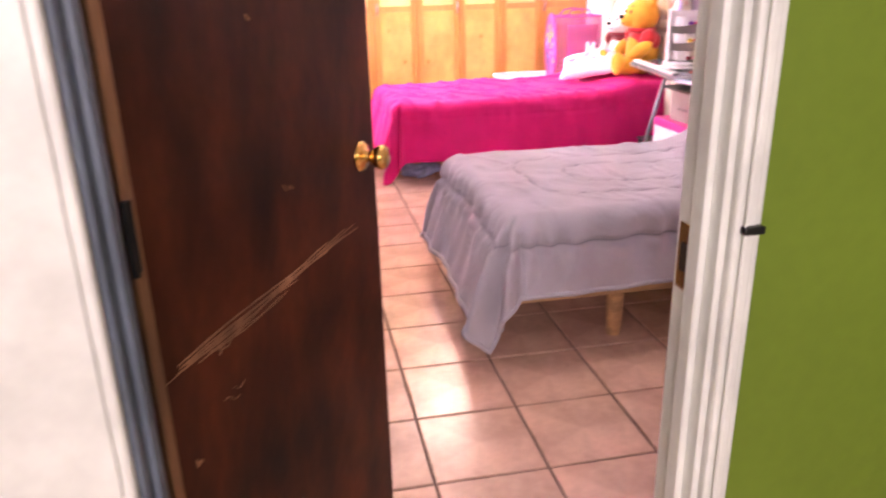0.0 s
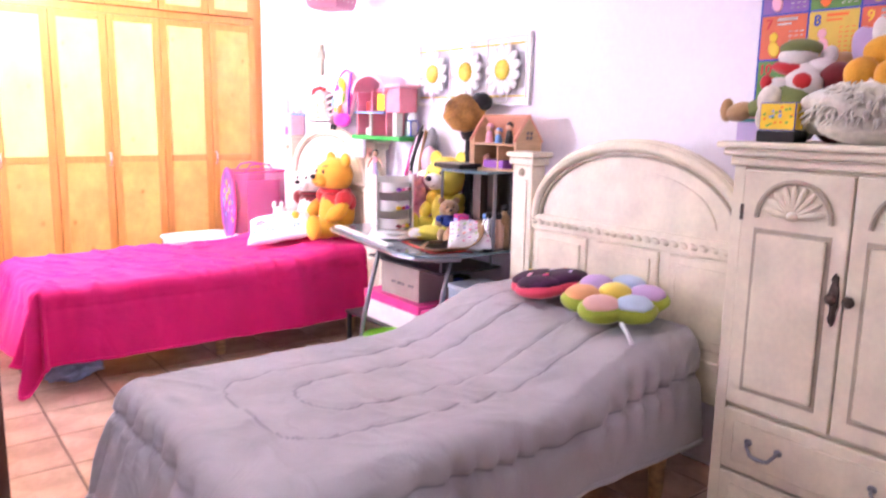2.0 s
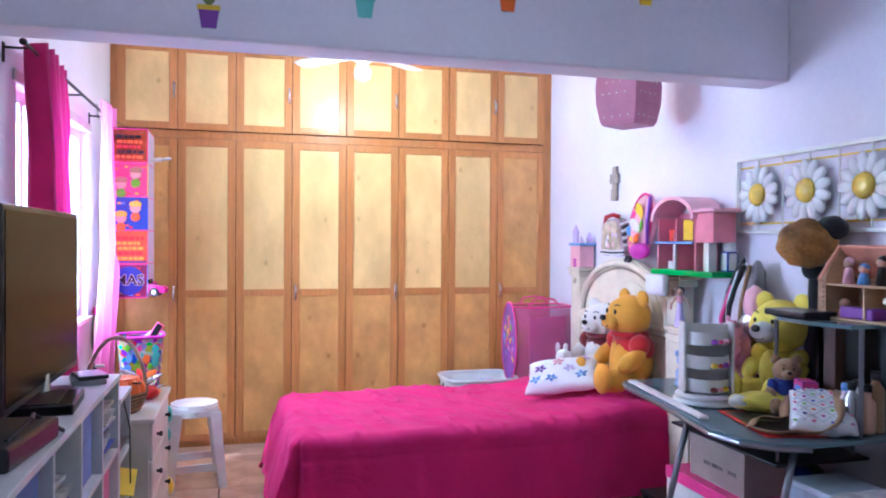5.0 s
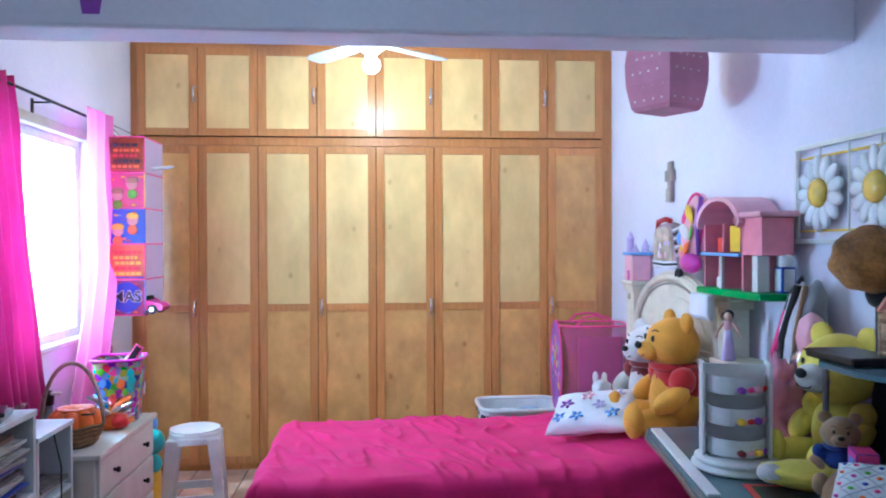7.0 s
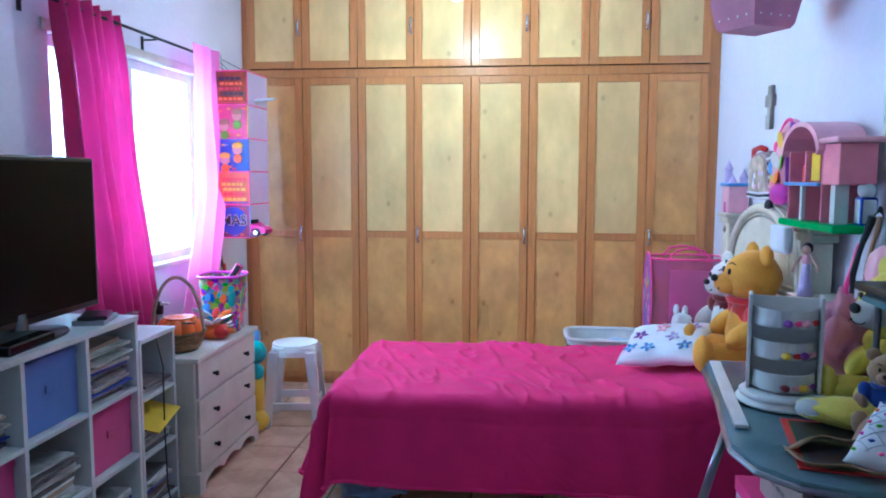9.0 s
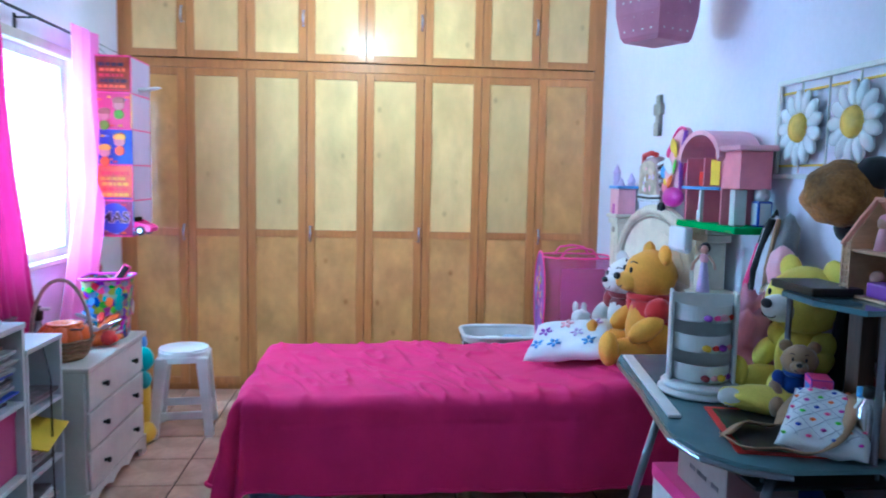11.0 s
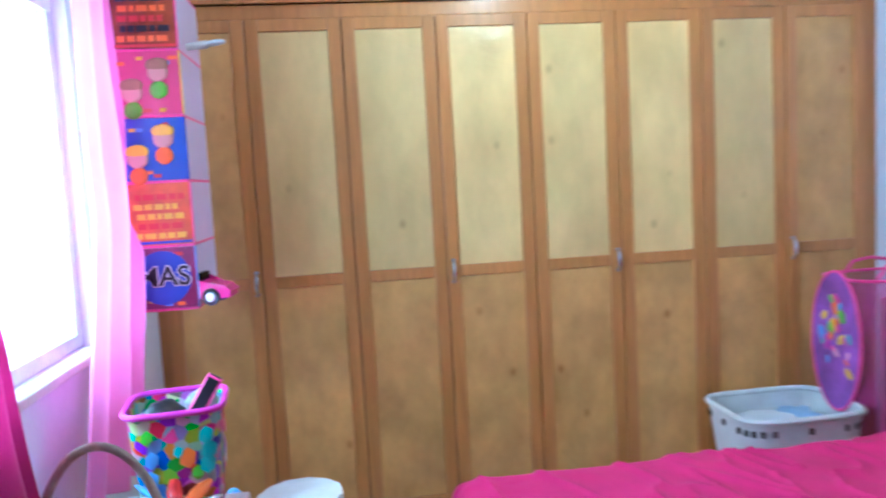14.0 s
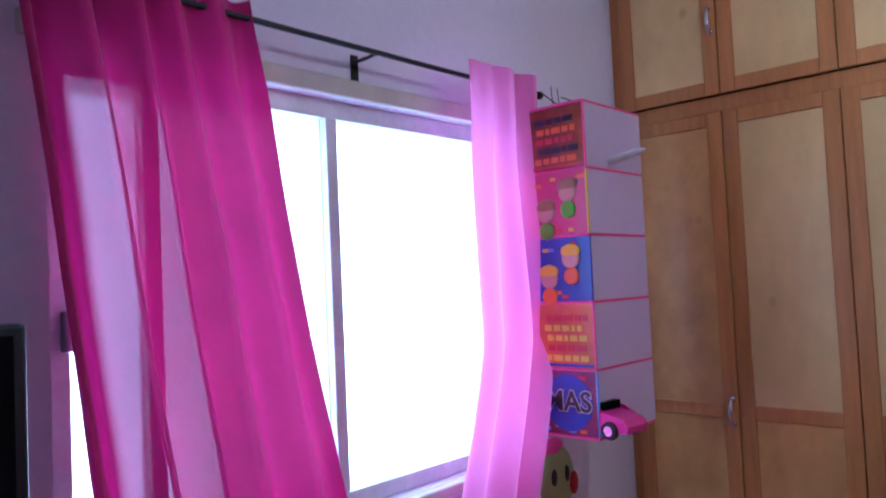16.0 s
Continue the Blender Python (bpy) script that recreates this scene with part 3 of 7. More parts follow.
def headboard(xf, yc, label):
    hb = thing("headboard", label, "headboard", (xf, yc, 0))
    F = FACE_RIGHTWALL
    W, P, ZP = 1.36, 0.13, 1.265
    for s in (-1, 1):
        u = s * (W - P) / 2
        bm = box(-0.085, 0.0, -u - P / 2, -u + P / 2, 0.0, ZP - 0.03, 0.006, m=Matrix.Diagonal((-1, 1, 1, 1)))
        bmesh.ops.recalc_face_normals(bm, faces=bm.faces)
        bx(bm, -0.012, 0.10, -u - P / 2 - 0.014, -u + P / 2 + 0.014, ZP - 0.03, ZP + 0.005, 0.006)
        bx(bm, -0.024, 0.112, -u - P / 2 - 0.026, -u + P / 2 + 0.026, ZP + 0.006, ZP + 0.03, 0.008)
        bx(bm, -0.006, -0.0005, -u - P / 2 + 0.028, -u + P / 2 - 0.028, 0.55, ZP - 0.10, 0.002)
        post = part("post", bm, CREAM, hb)
        ro = bmesh.new()
        lathe(ro, [(0, 0.0), (0.019, 0.0), (0.017, 0.006), (0.009, 0.008), (0.006, 0.012), (0, 0.013)], Matrix.Translation((-0.0006, -u, ZP - 0.065)) @ pose(0, 0, 0, 0, -90, 0), 18)
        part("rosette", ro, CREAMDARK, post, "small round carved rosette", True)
    hw = W / 2 - P
    a0, rise = 1.02, 0.355
    out = [(-hw, 0.40), (hw, 0.40)]
    out += [(hw * math.cos(math.pi * k / 28), a0 + rise * math.sin(math.pi * k / 28)) for k in range(29)]
    part("arched_panel", prism(bmesh.new(), out, Matrix.Translation((0.05, 0, 0)) @ F, 0.03), CREAM, hb)
    arc = [Matrix.Translation((0.014, 0, 0)) @ F @ Vector(((hw - 0.02) * math.cos(math.pi * k / 28), a0 - 0.01 + (rise - 0.02) * math.sin(math.pi * k / 28), 0)) for k in range(29)]
    part("arch_moulding", tube(bmesh.new(), arc, 0.022, 10), CREAM, hb)
    arc = [Matrix.Translation((0.014, 0, 0)) @ F @ Vector(((hw - 0.055) * math.cos(math.pi * k / 28), a0 - 0.01 + (rise - 0.055) * math.sin(math.pi * k / 28), 0)) for k in range(29)]
    part("arch_bead", tube(bmesh.new(), arc, 0.007, 8), CREAMDARK, hb)
    inner = [(-hw + 0.15, a0 + 0.035), (hw - 0.15, a0 + 0.035)] + [((hw - 0.15) * math.cos(math.pi * k / 20), a0 + 0.04 + 0.19 * math.sin(math.pi * k / 20)) for k in range(21)]
    part("raised_field", prism(bmesh.new(), inner, Matrix.Translation((0.019, 0, 0)) @ F, 0.006, 0.004), CREAM, hb)
    part("rope_rail", box(0.006, 0.03, -hw, hw, 0.948, 1.018, 0.006), CREAM, hb)
    bm = bmesh.new()
    n = 26
    for k in range(n):
        y = -hw + (k + 0.5) * 2 * hw / n
        ball(bm, (0.004, y, 0.983), (0.008, 0.023, 0.013), 1, (25, 0, 0))
    part("rope_carving", bm, CREAM, hb, "carved rope twist", True)
    part("lower_rail", box(0.008, 0.03, -hw, hw, 0.40, 0.56, 0.004), CREAM, hb)
    for k in (-1, 0, 1):
        y = k * 0.37
        bm = box(0.010, 0.03, y - 0.16, y + 0.16, 0.60, 0.94, 0.008)
        bx(bm, 0.002, 0.0095, y - 0.125, y + 0.125, 0.635, 0.908, 0.006)
        part("field_panel", bm, CREAM, hb)
    return hb


headboard(2.87, 3.165, "cream painted arched headboard with carved rope rail behind the grey bed")
headboard(3.07, 6.06, "cream painted arched headboard behind the pink bed, half hidden by toys")

# ---- armoire ----
PEWTER = material("dark_pewter", (0.10, 0.075, 0.06), 0.45, 0.7, 0.2, 30, 0.1)
AX, AY0, AY1, AZ = 2.66, 1.82, 2.575, 1.385
arm = thing("armoire", "cream painted armoire with shell-carved doors and drawers", "armoire", (AX, (AY0 + AY1) / 2, 0))
aw = (AY1 - AY0) / 2
part("body", box(0.02, 0.50, -aw, aw, 0.06, AZ - 0.06, 0.004), CREAM, arm)
bm = box(-0.005, 0.51, -aw - 0.01, aw + 0.01, 0.0, 0.075, 0.006)
part("plinth", bm, CREAM, arm)
bm = box(-0.01, 0.515, -aw - 0.012, aw + 0.012, AZ - 0.075, AZ - 0.045, 0.006)
bx(bm, -0.03, 0.52, -aw - 0.03, aw + 0.03, AZ - 0.044, AZ - 0.02, 0.009)
bx(bm, -0.045, 0.525, -aw - 0.045, aw + 0.045, AZ - 0.019, AZ, 0.006)
part("cornice", bm, CREAM, arm)
for s in (-1, 1):
    part("corner_stile", box(-0.002, 0.02, s * (aw - 0.02) - 0.02, s * (aw - 0.02) + 0.02, 0.076, AZ - 0.076, 0.004), CREAM, arm)
    y0, y1 = (0.003, aw - 0.042) if s > 0 else (-aw + 0.042, -0.003)
    door = part("door", box(-0.008, 0.02, y0, y1, 0.53, AZ - 0.085, 0.005), CREAM, arm)
    part("recess", box(-0.0095, -0.0081, y0 + 0.045, y1 - 0.045, 0.585, 1.12, 0.0005), CREAMDARK, door, "darker cream groove round the panel")
    part("raised_panel", box(-0.018, -0.0096, y0 + 0.058, y1 - 0.058, 0.60, 1.105, 0.007), CREAM, door)
    cy = (y0 + y1) / 2
    bm = bmesh.new()
    for k in range(9):
        a = math.pi * (k + 0.5) / 9
        ball(bm, (-0.011, cy + 0.052 * math.cos(a), 1.165 + 0.052 * math.sin(a)), (0.010, 0.046, 0.0105), 2, (math.degrees(a), 0, 0))
    ball(bm, (-0.012, cy, 1.168), (0.012, 0.02, 0.016), 2)
    part("shell_carving", bm, CREAM, door, "carved shell fan", True)
    arc = [(-0.011, cy + 0.115 * math.cos(math.pi * k / 16), 1.155 + 0.115 * math.sin(math.pi * k / 16)) for k in range(17)]
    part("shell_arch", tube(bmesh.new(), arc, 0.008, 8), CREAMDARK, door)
    ky = y0 + 0.022 if s > 0 else y1 - 0.022
    if s > 0:
        bm = bmesh.new()
        ball(bm, (-0.012, ky, 0.945), (0.004, 0.016, 0.05), 2, lumps=0.5)
        ball(bm, (-0.012, ky, 0.885), (0.004, 0.011, 0.024), 2, lumps=0.5)
        ball(bm, (-0.012, ky, 1.0), (0.004, 0.011, 0.018), 2, lumps=0.5)
        part("back_plate", bm, PEWTER, door, "ornate dark pewter plate", True)
    bm = lathe(bmesh.new(), [(0, 0), (0.007, 0.0), (0.006, 0.012), (0.016, 0.018), (0.017, 0.026), (0.008, 0.032), (0, 0.033)], Matrix.Translation((-0.0085, ky, 0.945)) @ pose(0, 0, 0, 0, -90, 0), 18)
    part("knob", bm, PEWTER, door, "round dark pewter knob", True)
    part("hinge", box(-0.011, -0.0082, (y1 if s > 0 else y0) - 0.006, (y1 if s > 0 else y0) + 0.006, 1.14, 1.19, 0.001), PEWTER, door, "small dark hinge")
for z0, z1 in ((0.305, 0.512), (0.088, 0.292)):
    dr = part("drawer", box(-0.008, 0.02, -aw + 0.042, aw - 0.042, z0, z1, 0.005), CREAM, arm)
    part("drawer_field", box(-0.014, -0.0081, -aw + 0.08, aw - 0.08, z0 + 0.035, z1 - 0.035, 0.005), CREAM, dr)
    for s in (-1, 1):
        y = s * 0.19
        zc = (z0 + z1) / 2
        bm = tube(bmesh.new(), [(-0.014, y - 0.05, zc + 0.012), (-0.03, y - 0.048, zc + 0.005), (-0.036, y - 0.03, zc - 0.02), (-0.036, y, zc - 0.026), (-0.036, y + 0.03, zc - 0.02), (-0.03, y + 0.048, zc + 0.005), (-0.014, y + 0.05, zc + 0.012)], lambda u: 0.004 + 0.003 * math.sin(math.pi * u), 8)
        for q in (-1, 1):
            ball(bm, (-0.015, y + q * 0.05, zc + 0.012), (0.006, 0.014, 0.012), 2)
        part("bail_pull", bm, STEEL, dr, "pewter drawer pull", True)

# ---- cube shelf, dresser, television ----
UX, UY0, UY1, UZ = 0.335, 3.36, 5.135, 0.925
N = 5
unit = thing("cube_shelf", "long white melamine cube shelf, crammed with magazines and bins", "shelf", ((UX + XL) / 2 + 0.005, (UY0 + UY1) / 2, 0))
ud, ul = (UX - XL) / 2 - 0.012, (UY1 - UY0) / 2
part("top_board", box(-ud, ud + 0.006, -ul, ul, UZ - 0.022, UZ, 0.002), WHITE, unit)
part("base_board", box(-ud, ud, -ul + 0.02, ul - 0.02, 0.03, 0.05, 0.002), WHITE, unit)
part("plinth", box(-ud, ud - 0.02, -ul + 0.02, ul - 0.02, 0.0, 0.029), WHITE, unit)
part("back_board", box(-ud - 0.004, -ud, -ul, ul, 0.0, UZ - 0.023), WHITE, unit)
CW = 2 * ul / N
for k in range(N + 1):
    y = -ul + k * CW
    y = min(max(y, -ul + 0.01), ul - 0.01)
    part("divider", box(-ud, ud, y - 0.01, y + 0.01, 0.051 if 0 < k < N else 0.0, UZ - 0.0225, 0.001), WHITE, unit)
CZ = (UZ - 0.022 - 0.05) / 3
for k in range(N):
    for r in (1, 2):
        y0, y1 = -ul + k * CW + (0.0205 if k == 0 else 0.0105), -ul + (k + 1) * CW - (0.0205 if k == N - 1 else 0.0105)
        part("shelf", box(-ud, ud - 0.001, y0, y1, 0.05 + r * CZ - 0.009, 0.05 + r * CZ + 0.009, 0.001), WHITE, unit)

U2Y1, U2Z = 5.455, 0.815
u2 = thing("low_shelf", "low white open shelf with papers on its boards", "shelf", ((UX + XL) / 2 + 0.005, (UY1 + U2Y1) / 2 + 0.002, 0))
l2 = (U2Y1 - UY1) / 2 - 0.004
for s in (-1, 1):
    part("side_board", box(-ud, ud, s * (l2 - 0.009) - 0.009, s * (l2 - 0.009) + 0.009, 0, U2Z - 0.02, 0.001), WHITE, u2)
part("top_board", box(-ud, ud + 0.005, -l2, l2, U2Z - 0.0195, U2Z, 0.002), WHITE, u2)
part("back_board", box(-ud - 0.004, -ud, -l2, l2, 0, U2Z - 0.02), WHITE, u2)
for z in (0.05, 0.30, 0.55):
    part("shelf", box(-ud, ud, -l2 + 0.0185, l2 - 0.0185, z - 0.008, z + 0.008, 0.001), WHITE, u2)

DXF, DY0, DY1, DH = 0.415, 5.475, 6.255, 0.655
dres = thing("dresser", "white painted three-drawer dresser with a scalloped base", "dresser", (DXF, (DY0 + DY1) / 2, 0))
dw = (DY1 - DY0) / 2
dd = DXF - XL - 0.03
part("carcass", box(-dd, -0.016, -dw + 0.012, dw - 0.012, 0.09, DH - 0.025, 0.003), WHITEPAINT, dres)
part("top", box(-dd - 0.005, 0.012, -dw, dw, DH - 0.0245, DH, 0.006), WHITEPAINT, dres)
for k in range(3):
    z0 = 0.10 + k * 0.178
    d = part("drawer", box(-0.0155, 0.0, -dw + 0.03, dw - 0.03, z0, z0 + 0.168, 0.006), WHITEPAINT, dres)
    for y in (-0.2, 0.2):
        bm = bmesh.new()
        lathe(bm, [(0, 0), (0.008, 0.0), (0.007, 0.01), (0.014, 0.018), (0.012, 0.026), (0, 0.028)], Matrix.Translation((0.0003, y, z0 + 0.084)) @ pose(0, 0, 0, 0, 90, 0), 14)
        part("knob", bm, IRON, d, "small dark round knob", True)
out = [(-dw + 0.005, 0.0), (-dw + 0.07, 0.0)] + [(-dw + 0.07 + (2 * dw - 0.14) * k / 12, 0.035 + 0.03 * abs(math.sin(math.pi * k / 4))) for k in range(13)] + [(dw - 0.07, 0.0), (dw - 0.005, 0.0), (dw - 0.005, 0.097), (-dw + 0.005, 0.097)]
part("scalloped_apron", prism(bmesh.new(), out, Matrix(((0, 0, 1, -0.016), (1, 0, 0, 0), (0, 1, 0, 0), (0, 0, 0, 1))), 0.018), WHITEPAINT, dres)
for s in (-1, 1):
    part("side_foot", box(-dd, -0.018, s * (dw - 0.016) - 0.004, s * (dw - 0.016) + 0.004, 0.0, 0.09), WHITEPAINT, dres)

tv = thing("television", "black flat-screen television on a stand", "television", (0.165, 4.64, UZ), 0)
part("screen_body", box(-0.03, 0.012, -0.475, 0.475, 0.045, 0.645, 0.008), BLACK, tv)
part("screen", box(0.0125, 0.015, -0.455, 0.455, 0.07, 0.627, 0.001), BLACKGLASS, tv, "switched-off black screen")
bm = bmesh.new()
lathe(bm, [(0, 0), (0.16, 0), (0.155, 0.012), (0.03, 0.02), (0.025, 0.09), (0, 0.09)], Matrix.Diagonal((0.75, 1.4, 1, 1)), 28)
part("stand", bm, BLACK, tv, "", True)

# ---- curtains ----
def curtain(name, label, mat, y_top, y_bot, z_top, z_bot, folds, depth, seed, xw, lean=None):
    bm = bmesh.new()
    nu, nv = folds * 16, 40
    g = []
    for j in range(nv + 1):
        v = j / nv
        z = z_top + (z_bot - z_top) * v
        ya = y_top[0] + (y_bot[0] - y_top[0]) * (lean(v) if lean else v)
        yb = y_top[1] + (y_bot[1] - y_top[1]) * (lean(v) if lean else v)
        row = []
        for i in range(nu + 1):
            u = i / nu
            uu = u + 0.018 * math.sin(9 * u + seed + 2 * v)
            x = xw + depth * (0.75 + 0.35 * v) * (0.75 + 0.4 * math.sin(5.3 * u + seed)) * math.sin(2 * math.pi * folds * uu + seed) + 0.014 * noise.noise(Vector((u * 6, v * 5, seed)))
            row.append(bm.verts.new((x, ya + (yb - ya) * u + 0.01 * math.sin(5 * v + seed), z + 0.006 * math.sin(2 * math.pi * folds * u))))
        g.append(row)
    for j in range(nv):
        for i in range(nu):
            bm.faces.new((g[j][i], g[j][i + 1], g[j + 1][i + 1], g[j + 1][i]))
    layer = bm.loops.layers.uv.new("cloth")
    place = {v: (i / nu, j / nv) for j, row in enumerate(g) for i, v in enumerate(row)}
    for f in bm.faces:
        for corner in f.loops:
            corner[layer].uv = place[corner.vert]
    ob = part(name, bm, mat, None, "", True)
    return tagged(ob, label, "curtain", "curtains at the window")


XROD = 0.02
# the first curtain's pale bands put window light into the cloth itself
curtain("curtain", "hot pink cotton curtain in deep folds with two bands of painted-in daylight", CURTAIN, (5.13, 5.62), (5.34, 5.96), 2.245, 0.72, 5, 0.062, 0.6, XROD, lambda v: v ** 1.2)
curtain("curtain", "pale pink satin curtain gathered beside the window", CURTAINPALE, (6.34, 6.655), (6.08, 6.44), 2.245, 0.68, 3, 0.042, 3.6, XROD + 0.04, lambda v: max(0.0, (v - 0.52) / 0.48) ** 1.2)
rod = thing("curtain_rod", "thin black iron curtain rod on brackets", "curtain rod", (XROD, 5.9, 2.205))
part("rod", tube(bmesh.new(), [(0, y, 0) for y in (-0.92, -0.4, 0.1, 0.6, 0.82)], 0.0075, 10), IRON, rod)
for y in (-0.84, 0.11, 0.78):
    bm = tube(bmesh.new(), [(0, y, -0.002), (-0.04, y, -0.004), (XL - XROD + 0.004, y, -0.004)], 0.005, 8)
    bx(bm, XL - XROD + 0.001, XL - XROD + 0.006, y - 0.012, y + 0.012, -0.06, 0.015, 0.001)
    part("bracket", bm, IRON, rod)
for y in (-0.93, 0.83):
    fi = bmesh.new()
    ball(fi, (0, y, 0), (0.014, 0.02, 0.014), 2)
    part("finial", fi, IRON, rod, "", True)

# ---- ceiling fan ----
fan = thing("ceiling_fan", "white four-blade ceiling fan with a lit bulb", "ceiling fan", (1.53, 6.50, 0))
bm = bmesh.new()
lathe(bm, [(0, H - 0.001), (0.07, H - 0.001), (0.06, H - 0.05), (0.013, H - 0.06), (0.013, 2.72), (0.09, 2.70), (0.10, 2.63), (0.06, 2.60), (0.05, 2.59), (0, 2.59)], None, 28)
part("motor_housing", bm, WHITE, fan, "", True)
for k in range(4):
    bl = bmesh.new()
    out = [(0.10, -0.035), (0.2, -0.055), (0.50, -0.068), (0.555, -0.05), (0.57, 0.0), (0.555, 0.05), (0.50, 0.068), (0.2, 0.055), (0.10, 0.035)]
    prism(bl, out, pose(0, 0, 2.64, 8, 0, 40 + 90 * k), 0.007)
    part("blade", bl, WHITE, fan)
BULB = material("lit_bulb_glass", (1.0, 0.86, 0.6), 0.3, 0, 0.0, 5, 0, emit=28)
bm = bmesh.new()
lathe(bm, [(0, 2.585), (0.028, 2.585), (0.03, 2.56), (0.045, 2.54), (0.05, 2.52), (0.042, 2.49), (0.02, 2.476), (0, 2.474)], None, 20)
bl = part("bulb", bm, BULB, fan, "glowing warm bulb", True)
bl.visible_shadow = False
# added fixture for the assumed bulb, out of view before the beam
cb = thing("ceiling_bulb", "unseen bare bulb in a white ceiling holder, added to brighten the near half", "ceiling lamp", (1.35, 3.05, 0))
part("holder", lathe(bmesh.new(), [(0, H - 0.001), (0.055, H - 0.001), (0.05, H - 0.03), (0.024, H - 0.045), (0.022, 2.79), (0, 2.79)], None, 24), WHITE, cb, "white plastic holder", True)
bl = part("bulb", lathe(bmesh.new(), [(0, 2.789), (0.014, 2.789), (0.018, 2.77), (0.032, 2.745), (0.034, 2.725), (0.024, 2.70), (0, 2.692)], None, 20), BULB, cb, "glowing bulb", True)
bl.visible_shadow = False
# ---- colours for small things ----
GOLD = fabric("golden_plush", (0.82, 0.40, 0.03), 0.14, 0.12, 160, 0.5)
REDFELT = fabric("red_plush", (0.55, 0.015, 0.02), 0.1, 0.3, 200, 0.3)
MAROON = fabric("maroon_velour", (0.20, 0.008, 0.015), 0.1, 0.4)
WHITEPLUSH = fabric("white_plush", (0.80, 0.78, 0.76), 0.08, 0.4, 140, 0.6)
YELLOWPLUSH = fabric("lemon_plush", (0.92, 0.76, 0.10), 0.10, 0.1, 160, 0.5)
TANPLUSH = fabric("tan_plush", (0.42, 0.25, 0.12), 0.12, 0.4, 160, 0.5)
BROWNFUR = fabric("curly_brown_fur", (0.40, 0.185, 0.035), 0.35, 0.1, 70, 1.0)
CREAMFUR = fabric("shaggy_cream_fur", (0.86, 0.80, 0.69), 0.2, 0.6, 50, 1.0)
GREYPLUSH = fabric("grey_plush", (0.34, 0.34, 0.36), 0.12, 0.4, 150, 0.5)
BLUEPLUSH = fabric("pale_blue_plush", (0.42, 0.58, 0.85), 0.1, 0.4, 160, 0.5)
GREENPLUSH = fabric("moss_green_plush", (0.22, 0.27, 0.09), 0.12, 0.1, 160, 0.5)
BLUECLOTH = fabric("royal_blue_cloth", (0.02, 0.05, 0.28))
WHITECLOTH = fabric("white_cotton", (0.82, 0.82, 0.86), 0.05)
BLACKCLOTH = fabric("black_webbing", (0.015, 0.014, 0.018))
TANSTRAP = material("tan_leather_strap", (0.36, 0.22, 0.11), 0.55, 0, 0.1, 8, 0.1, 60)
PINKP = plastic("pink_plastic", (0.82, 0.27, 0.36))
PALEPINK = plastic("pale_pink_plastic", (0.86, 0.46, 0.55))
HOTPINK = plastic("hot_pink_plastic", (0.85, 0.06, 0.30))
MAGENTA = plastic("magenta_plastic", (0.55, 0.03, 0.42))
PURPLE = plastic("purple_plastic", (0.25, 0.06, 0.45))
SKYBLUE = plastic("sky_blue_plastic", (0.20, 0.42, 0.85))
DEEPBLUE = plastic("deep_blue_plastic", (0.03, 0.07, 0.45))
TEAL = plastic("teal_plastic", (0.10, 0.48, 0.45))
LIME = plastic("lime_green_plastic", (0.20, 0.62, 0.02), 0.3)
GREENP = plastic("green_plastic", (0.02, 0.42, 0.07))
YELLOWP = plastic("yellow_plastic", (0.85, 0.60, 0.03))
ORANGE = plastic("orange_plastic", (0.85, 0.17, 0.015), 0.3)
REDP = plastic("red_plastic", (0.62, 0.02, 0.02))
WHITEP = plastic("white_plastic", (0.80, 0.80, 0.78), 0.35)
LAVENDER = plastic("lavender_plastic", (0.62, 0.50, 0.80))
SKIN = plastic("doll_plastic", (0.66, 0.40, 0.28), 0.4)
PAPER = material("magazine_paper", (0.62, 0.60, 0.56), 0.7, 0, 0.25, 30, 0.2, 120, stretch=(0.3, 0.3, 6))
PAPERDARK = material("printed_paper", (0.20, 0.17, 0.17), 0.5, 0, 0.3, 20, 0.2, 90)
CARD = material("beige_cardboard", (0.40, 0.32, 0.28), 0.7, 0, 0.06, 6, 0.05, 60)
WICKER = material("brown_wicker", (0.30, 0.17, 0.07), 0.7, 0, 0.3, 14, 0.6, 90)
LIGHTWOOD = material("light_toy_wood", (0.66, 0.43, 0.24), 0.55, 0, 0.1, 5, 0.06, 50, stretch=(1, 1, 5))
GREYCROSS = material("weathered_grey_wood", (0.42, 0.38, 0.32), 0.6, 0, 0.15, 9, 0.1, 50)
FRAMEWHITE = material("white_enamelled_metal", (0.78, 0.78, 0.74), 0.35, 0.1, 0.06, 7, 0.05)
ENAMELGOLD = material("yellow_enamel", (0.90, 0.64, 0.09), 0.25, 0, 0.1, 12, 0.05)
PETAL = material("glossy_white_enamel", (0.84, 0.86, 0.86), 0.18, 0, 0.05, 9, 0.05)
MESHPINK = material("pink_mesh_netting", (0.70, 0.05, 0.40), 0.6, 0, 0.15, 5, 0.1, 300, alpha=0.42)
LANTERNPINK = translucent("dusty_pink_paper", (0.62, 0.27, 0.38), 0.3, 0.8)
SHEERPINK = translucent("clear_pink_wrapping", (0.88, 0.45, 0.62), 0.4, 0.2)
SILVER = material("crinkled_silver_wrap", (0.75, 0.74, 0.76), 0.25, 0.8, 0.15, 12, 0.4, 30)


